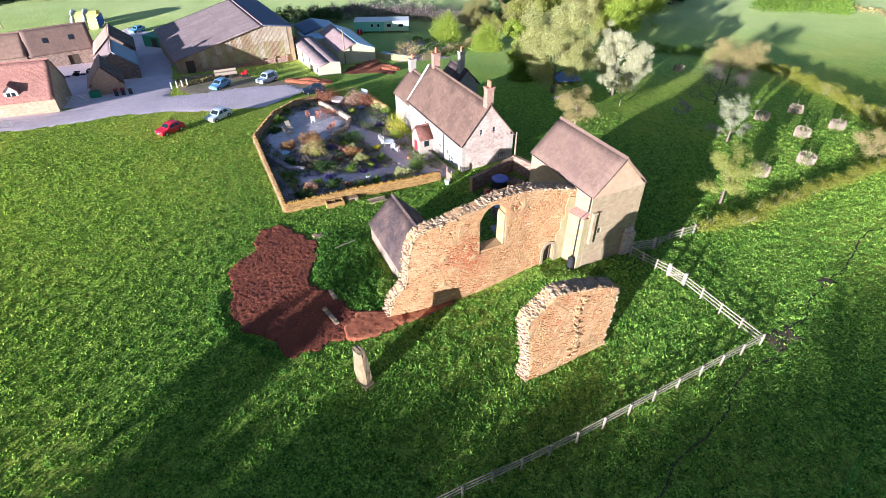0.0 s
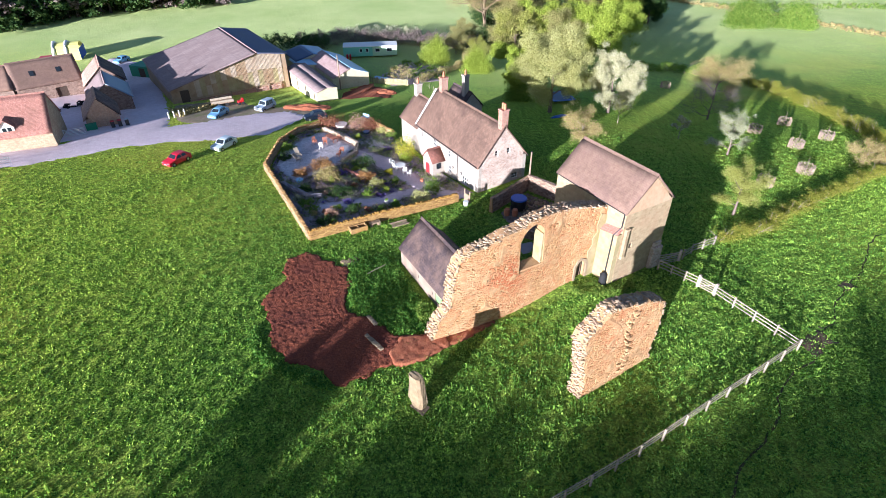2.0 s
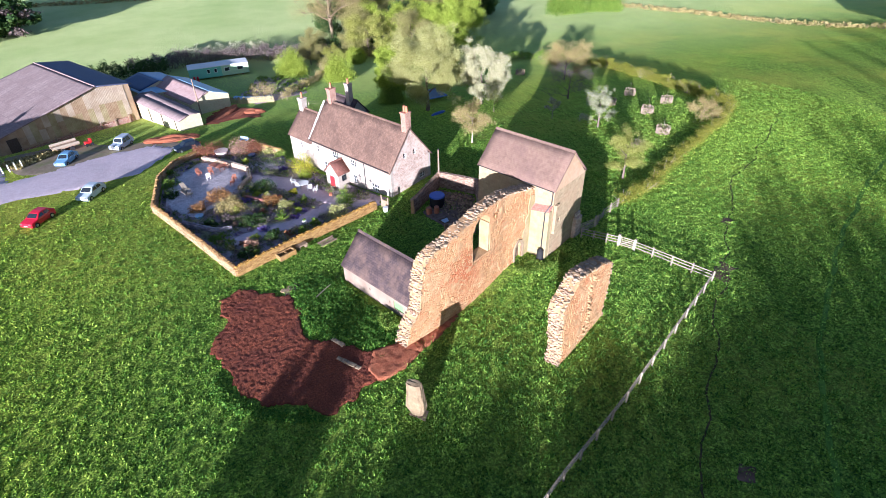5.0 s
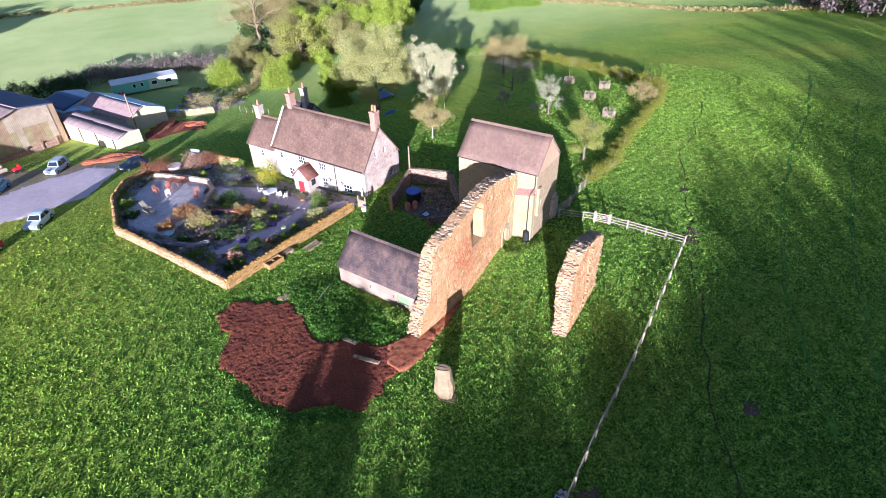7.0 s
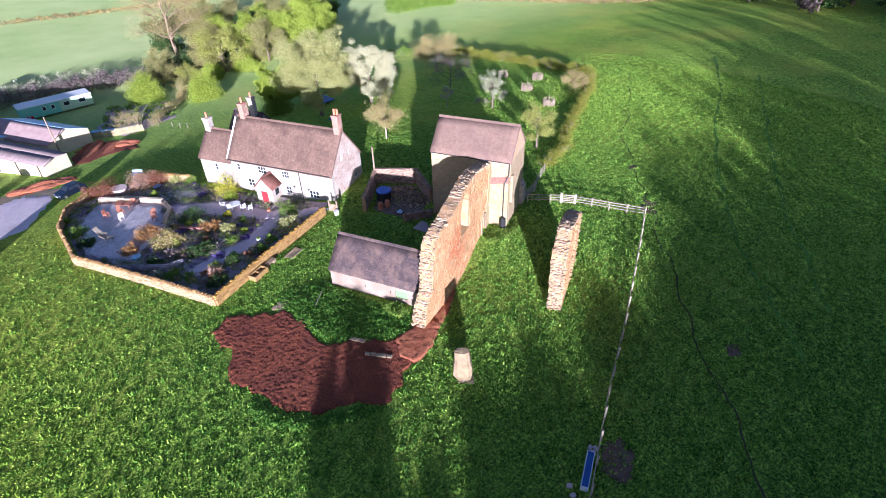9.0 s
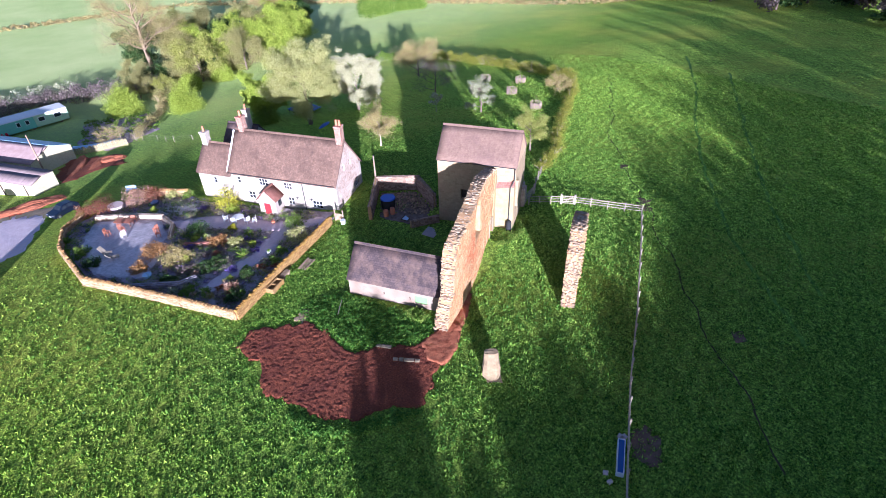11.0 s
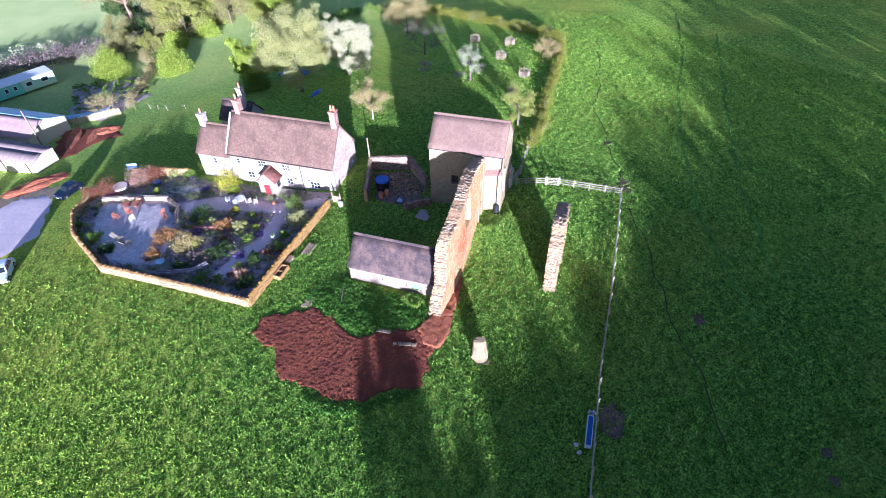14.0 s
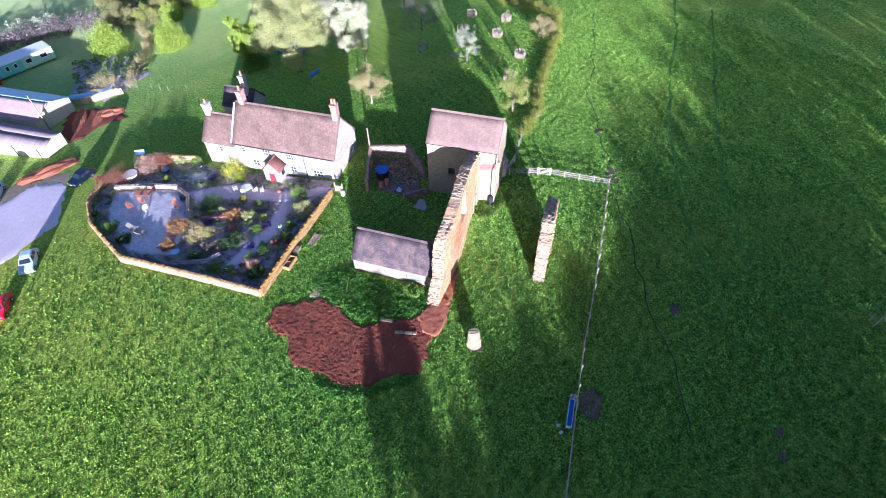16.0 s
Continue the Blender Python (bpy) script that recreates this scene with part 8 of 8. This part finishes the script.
weeds("allotment_plants", "green plants scattered over the allotment", [(-12, 121), (2.0, 118.5), (4.0, 131.0), (-7.5, 137.0)], 0.9, 420, 12, LEAF_GREEN, 0.3)
weeds("rough_grass", "dry buff weeds in front of the barn", [(-50.5, 99.0), (-46.0, 100.5), (-42.5, 103.0), (-42.0, 100.8), (-46.5, 94.0), (-48.5, 95.5)], 0.7, 420, 14, LEAF_TAN, 0.25)
def paling_fence(pts, h=1.35):
    rng = random.Random(21)
    t = thing("paling_fence", "weathered yellowish paling fence between allotment and dug earth", "fence")
    wood = plain("yellowed_pales", (0.330, 0.275, 0.130), (0.500, 0.440, 0.250), 6.0, 0.9, 0.4, 0.01, (0.260, 0.200, 0.110), 0.8, 0.6, vary=0.35)
    me = bpy.data.meshes.new("pale")
    bm = boxes(((0, 0, h / 2), (0.11, 0.025, h)), bevel=0.004)
    bm.to_mesh(me)
    bm.free()
    me.materials.append(wood)
    for (x1, y1), (x2, y2) in zip(pts, pts[1:]):
        d, a = math.hypot(x2 - x1, y2 - y1), math.atan2(y2 - y1, x2 - x1)
        z0, z1 = gz(x1, y1), gz(x2, y2)
        for z in (0.35, 1.0):
            part("rail", boxes(((d / 2, 0.045, 0), (d, 0.05, 0.08))), wood, t, m=Matrix.Translation((x1, y1, z0 + z)) @ Matrix.Rotation(a, 4, "Z") @ Matrix.Rotation(-math.atan2(z1 - z0, d), 4, "Y"))
        for i in range(int(d / 0.15)):
            u = (i + 0.5) * 0.15 / d
            x, y = x1 + (x2 - x1) * u, y1 + (y2 - y1) * u
            put("pale", me, None, t, Matrix.Translation((x, y, gz(x, y) - 0.05)) @ Matrix.Rotation(a, 4, "Z") @ Matrix.Rotation(rng.uniform(-0.05, 0.05), 4, "Y") @ Matrix.Diagonal((1, 1, rng.uniform(0.85, 1.1), 1)))
        part("post", boxes(((0, 0.1, h / 2 - 0.1), (0.13, 0.13, h + 0.3)), bevel=0.01), wood, t, m=Matrix.Translation((x1, y1, z0)) @ Matrix.Rotation(a, 4, "Z"))


paling_fence([(-14.4, 118.0), (-12.7, 116.3), (-10.1, 115.3), (-7.4, 114.6), (-6.0, 113.5)])
t = thing("blue_cover", "long pale blue sheet laid over the allotment rows", "sheet", (0, 0, 0))
bm = bmesh.new()
_row = [(-13.4, 121.6), (-11.8, 120.1), (-10.0, 119.1), (-8.2, 118.4), (-6.4, 118.0)]
_q = [[bm.verts.new((x + 0.5 * math.cos(a), y + 0.5 * math.cos(a) * 1.2, gz(x, y) + 0.5 * math.sin(a))) for a in (0, 0.6, 1.2, 1.9, 2.5, 3.14)] for x, y in _row]
for _a, _b in zip(_q, _q[1:]):
    for _i in range(5):
        bm.faces.new((_a[_i], _b[_i], _b[_i + 1], _a[_i + 1]))
bm.faces.new(_q[0])
bm.faces.new(_q[-1][::-1])
part("sheet", bm, PALEBLUE, t)
rail_fence("post_fence", "thin post and wire fence behind the farmhouse", [(-3.4, 113.6), (-1.7, 110.7), (-0.2, 106.6), (2.2, 104.0)], 2.8, 1.1, (0.6, 1.0), 22, 0.07, 0.01)
tree("bare_shrub", "bare twiggy buff shrub by the paling fence", "shrub", -6.2, 116.5, 3.4, 2.4, LEAF_TAN, PALEBARK, seed=61, per=0, bare=True, low=0.1, forks=8)
t = thing("boat_cover", "low whitish upturned cover by the bushes", "cover", (2.6, 140.2, gz(2.6, 140.2)), -50)
bm = bmesh.new()
bmesh.ops.create_uvsphere(bm, u_segments=16, v_segments=8, radius=1, matrix=Matrix.Diagonal((3.0, 1.1, 0.9, 1)))
part("cover", bm, RENDER, t)
t = thing("trampoline", "rectangular blue trampoline on thin legs under the large tree", "trampoline", (22.8, 98.4, gz(22.8, 98.4)), 8)
part("mat", boxes(((0, 0, 0.9), (3.7, 4.1, 0.05))), DARKBLUE, t, "dark blue mat")
part("pad", panel([(-2.2, -2.5), (2.2, -2.5), (2.2, 2.5), (-2.2, 2.5)], 0.1, [[(-1.8, -2.0), (1.8, -2.0), (1.8, 2.0), (-1.8, 2.0)]]), BLUEPLASTIC, t, "bright blue edge pad", m=pose(0, 0, 0.9, 90, 0, 0))
for _x in (-2.0, 2.0):
    for _y in (-2.2, 2.2):
        part("leg", boxes(((_x, _y, 0.42), (0.08, 0.08, 0.84))), BLACKMETAL, t)
tree("bare_bush", "spindly leafless bush with orange-tan stems by the allotment", "shrub", -7.6, 117.5, 3.0, 2.2, LEAF_TAN, plain("tan_bark", (0.42, 0.27, 0.15), (0.56, 0.38, 0.23), 8.0), seed=61, per=2, size=0.12, bare=True, low=0.05, forks=12, trunk_r=0.07)
t = thing("blue_sheet", "crumpled blue tarpaulin on the grass", "tarpaulin", (19.8, 87.4, gz(19.8, 87.4)), 25)
bm = bmesh.new()
bmesh.ops.create_icosphere(bm, subdivisions=3, radius=1, matrix=Matrix.Diagonal((1.8, 0.5, 0.3, 1)))
part("sheet", bm, BLUEPLASTIC, t)
t = thing("bench", "pale blue garden bench on the grass behind the wall", "bench", (-13.6, 89.0, gz(-13.6, 89)), -40)
part("seat", boxes(((0, 0, 0.45), (1.5, 0.5, 0.06)), ((0, 0.25, 0.75), (1.5, 0.06, 0.45)), bevel=0.01), PALEBLUE, t)
for _x in (-0.6, 0.6):
    part("leg", boxes(((_x, 0, 0.22), (0.08, 0.45, 0.44))), PALEBLUE, t)
gate("yard_gate", "galvanised metal field gate across the yard entrance", (-61.0, 83.4), (-58.2, 84.8), 1.25, 6, WHITEWOOD)
gate("road_hurdle", "grey metal hurdle beside the track", (-66.0, 71.0), (-62.2, 72.2), 1.1, 4, CHROME)
gate("road_hurdle", "grey metal hurdle beside the track", (-71.0, 69.4), (-66.6, 70.8), 1.1, 4, CHROME)
for _i, (_x, _y, _m, _l) in enumerate([(-58.6, 87.3, GREENPAINT, "green wheeled bin outside the cart shed"), (-55.8, 88.6, BLACKMETAL, "black wheeled bin with a red lid"), (-54.9, 89.2, BLACKMETAL, "black wheeled bin with a red lid"), (-54.0, 89.8, BLACKMETAL, "black wheeled bin with a grey lid")]):
    t = thing("wheeled_bin", _l, "bin", (_x, _y, gz(_x, _y)), 30, "wheeled bins")
    part("body", boxes(((0, 0, 0.55), (0.58 if _i else 1.6, 0.6, 1.05)), bevel=0.03), _m, t)
    part("lid", boxes(((0, 0, 1.12), (0.62 if _i else 1.66, 0.66, 0.08)), bevel=0.02), _m if not _i else (paint("red_lid", (0.45, 0.02, 0.03), 0.4) if _i < 3 else CHROME), t)
t = thing("container", "dark green store container with a red end", "container", (-70.0, 128.6, gz(-70, 128.6)), -22)
part("body", boxes(((2.6, 2.0, 1.25), (5.2, 4.0, 2.5)), bevel=0.04), GREENPAINT, t)
part("door", boxes(((3.4, -0.03, 1.1), (1.6, 0.06, 2.0))), DARKWOOD, t, "dark open doorway")
for _i in range(4):
    b = thing("bollard", "short white post beside the track", "post", (-48.4 + _i * 0.75, 93.2 + _i * 0.5, gz(-48, 93)), 0, "white posts")
    part("post", boxes(((0, 0, 0.5), (0.14, 0.14, 1.2)), bevel=0.02), WHITEWOOD, b)
t = thing("machinery", "dark pile of tyres and farm machinery in the yard", "machinery", (-69.5, 103.0, gz(-69.5, 103)), 20)
for _k in range(14):
    v, f = tube([(0.42 * math.cos(a), 0.42 * math.sin(a), 0) for a in np.linspace(0, 6.283, 13)], [0.14] * 13, 6)
    put("tyre", mesh_of("tyre", v, f, True), RUBBER, t, pose(rng.uniform(-2.6, 2.6), rng.uniform(-1.2, 1.2), rng.uniform(0.1, 0.8), rng.uniform(-30, 30), rng.uniform(-30, 30), 0))
t = thing("scrap_heap", "jumbled dark scrap and timber behind the barn", "scrap", (-36.5, 134.0, gz(-36.5, 134)), 0)
for _k in range(60):
    part("piece", boxes(((0, 0, 0), (rng.uniform(0.4, 2.6), rng.uniform(0.15, 0.8), rng.uniform(0.1, 0.5)))), rng.choice([DARKWOOD, OLDWOOD, BLACKMETAL, CHROME, DARKBLUE]), t, m=pose(rng.uniform(-5, 5), rng.uniform(-2.5, 2.5), rng.uniform(0.1, 1.4), rng.uniform(-25, 25), rng.uniform(-25, 25), rng.uniform(0, 360)))

tree("bare_bush", "small bare pale-twigged bush alone in the pasture", "shrub", 24.0, -4.0, 2.4, 1.7, LEAF_TAN, PALEBARK, seed=64, per=0, bare=True, low=0.05, forks=10, trunk_r=0.06)

# ---- unseen tall trees behind the first viewpoint, placed so that their long shadows cross the lawn
def by_sun(across, along):
    """A place by its distance across the sun's way and along it."""
    return 0.8 * across + 0.6 * along, -0.6 * across + 0.8 * along


# the thin trees are never in view; they only dapple the near lawn darker
THIN = [tree("pasture_tree", "unseen thin leafing tree added to shade the near lawn", "tree", *by_sun(-12.0, -62), 10.0, 2.6, LEAF_GREEN, seed=71, per=7, size=0.34, low=0.2, forks=11, bare=True, group="pasture trees"),
        tree("pasture_tree", "unseen wider thin tree added to shade the near lawn", "tree", *by_sun(-6.6, -62), 10.0, 3.0, LEAF_GREEN, seed=72, per=8, size=0.34, low=0.25, forks=11, bare=True, group="pasture trees")]
SPARSE = [tree("pasture_tree", "wide open-crowned tree just coming into leaf", "tree", *by_sun(-10.0, -70), 10.0, 5.0, LEAF_GREEN, seed=74, per=4, size=0.54, low=0.12, forks=14, trunk_r=0.12, group="pasture trees"),
          tree("pasture_tree", "open-crowned tree with small new leaves", "tree", *by_sun(-2.0, -70), 10.0, 4.6, LEAF_GREEN, seed=75, per=4, size=0.54, low=0.15, forks=13, trunk_r=0.12, group="pasture trees")]
OPEN = [tree("pasture_tree", "airy open-crowned tree with a few new leaves", "tree", *by_sun(30.0, -20), 10.0, 5.0, LEAF_GREEN, seed=76, per=3, size=0.38, low=0.12, forks=14, trunk_r=0.12, group="pasture trees"),
        tree("pasture_tree", "airy tree with small new leaves in the belt", "tree", *by_sun(40.0, -20), 10.0, 4.6, LEAF_GREEN, seed=77, per=3, size=0.38, low=0.15, forks=13, trunk_r=0.12, group="pasture trees")]
rng = random.Random(12)
# how far the shade of the belt reaches along the sun's way, by the place across it
REACH = [(-27, 4), (-22, 10), (-17, 11), (-12, 12), (-8, 14), (-3, 21), (2, 28), (6, 31), (9, 42), (13, 50), (19, 58), (26, 74), (48, 112), (100, 170)]
_p, _k = -26.5, 0
while _p < 100:
    _far = min(max((_p - 4) / 14, 0), 1)
    _q = -45 + 33 * _far + rng.uniform(-6, 6)
    _x, _y = by_sun(_p, _q)
    _reach = next(a[1] + (b[1] - a[1]) * (_p - a[0]) / (b[0] - a[0]) for a, b in zip(REACH, REACH[1:]) if _p <= b[0]) + (rng.uniform(-8, 3) if _p < 8 else rng.uniform(-26, 16))
    _hh = (_reach - _q) * math.tan(SUN_EL)
    _w = rng.uniform(0.9, 1.2)
    copy_thing((THIN if _p < -15 else SPARSE if _p < 9 else OPEN)[_k % 2], pose(_x, _y, gz(_x, _y), 0, 0, rng.uniform(0, 360)) @ Matrix.Diagonal((_w, _w, _hh / 9.6, 1)))
    _p += rng.uniform(0.9, 1.6) if _p < -19 else rng.uniform(0.5, 0.9) if _p < -15 else rng.uniform(0.52, 0.85) if _p < 12 else rng.uniform(0.9, 1.4) * (1 + 0.8 * min(max((_p - 20) / 20, 0), 1))
    _k += 1
# three more unseen trees, added to darken the nearest grass
for _k in range(3):
    _p, _q = -23 + 3.4 * _k + rng.uniform(-0.8, 0.8), -48 + rng.uniform(-5, 5)
    _x, _y = by_sun(_p, _q)
    copy_thing(THIN[_k % 2], pose(_x, _y, gz(_x, _y), 0, 0, rng.uniform(0, 360)) @ Matrix.Diagonal((1.1, 1.1, (rng.uniform(0, 12) - _q) * math.tan(SUN_EL) / 9.6, 1)))
for _i, (_p, _q, _h) in enumerate(((-36.6, -62, 13.4), (-30.9, -45, 15.6), (-29.2, -46, 16.8), (-27.6, -44.5, 15.2))):
    tree("lone_tree", "slender tree with a high crown in the next field", "tree", *by_sun(_p, _q), _h * math.tan(SUN_EL) / 0.227, (0.7, 1.5, 1.7, 1.5)[_i], LEAF_GREEN, seed=80 + _i, per=6, size=0.34, low=0.78, forks=9, trunk_r=0.18 if _i == 0 else 0.25, group="field trees", lean=0.02)
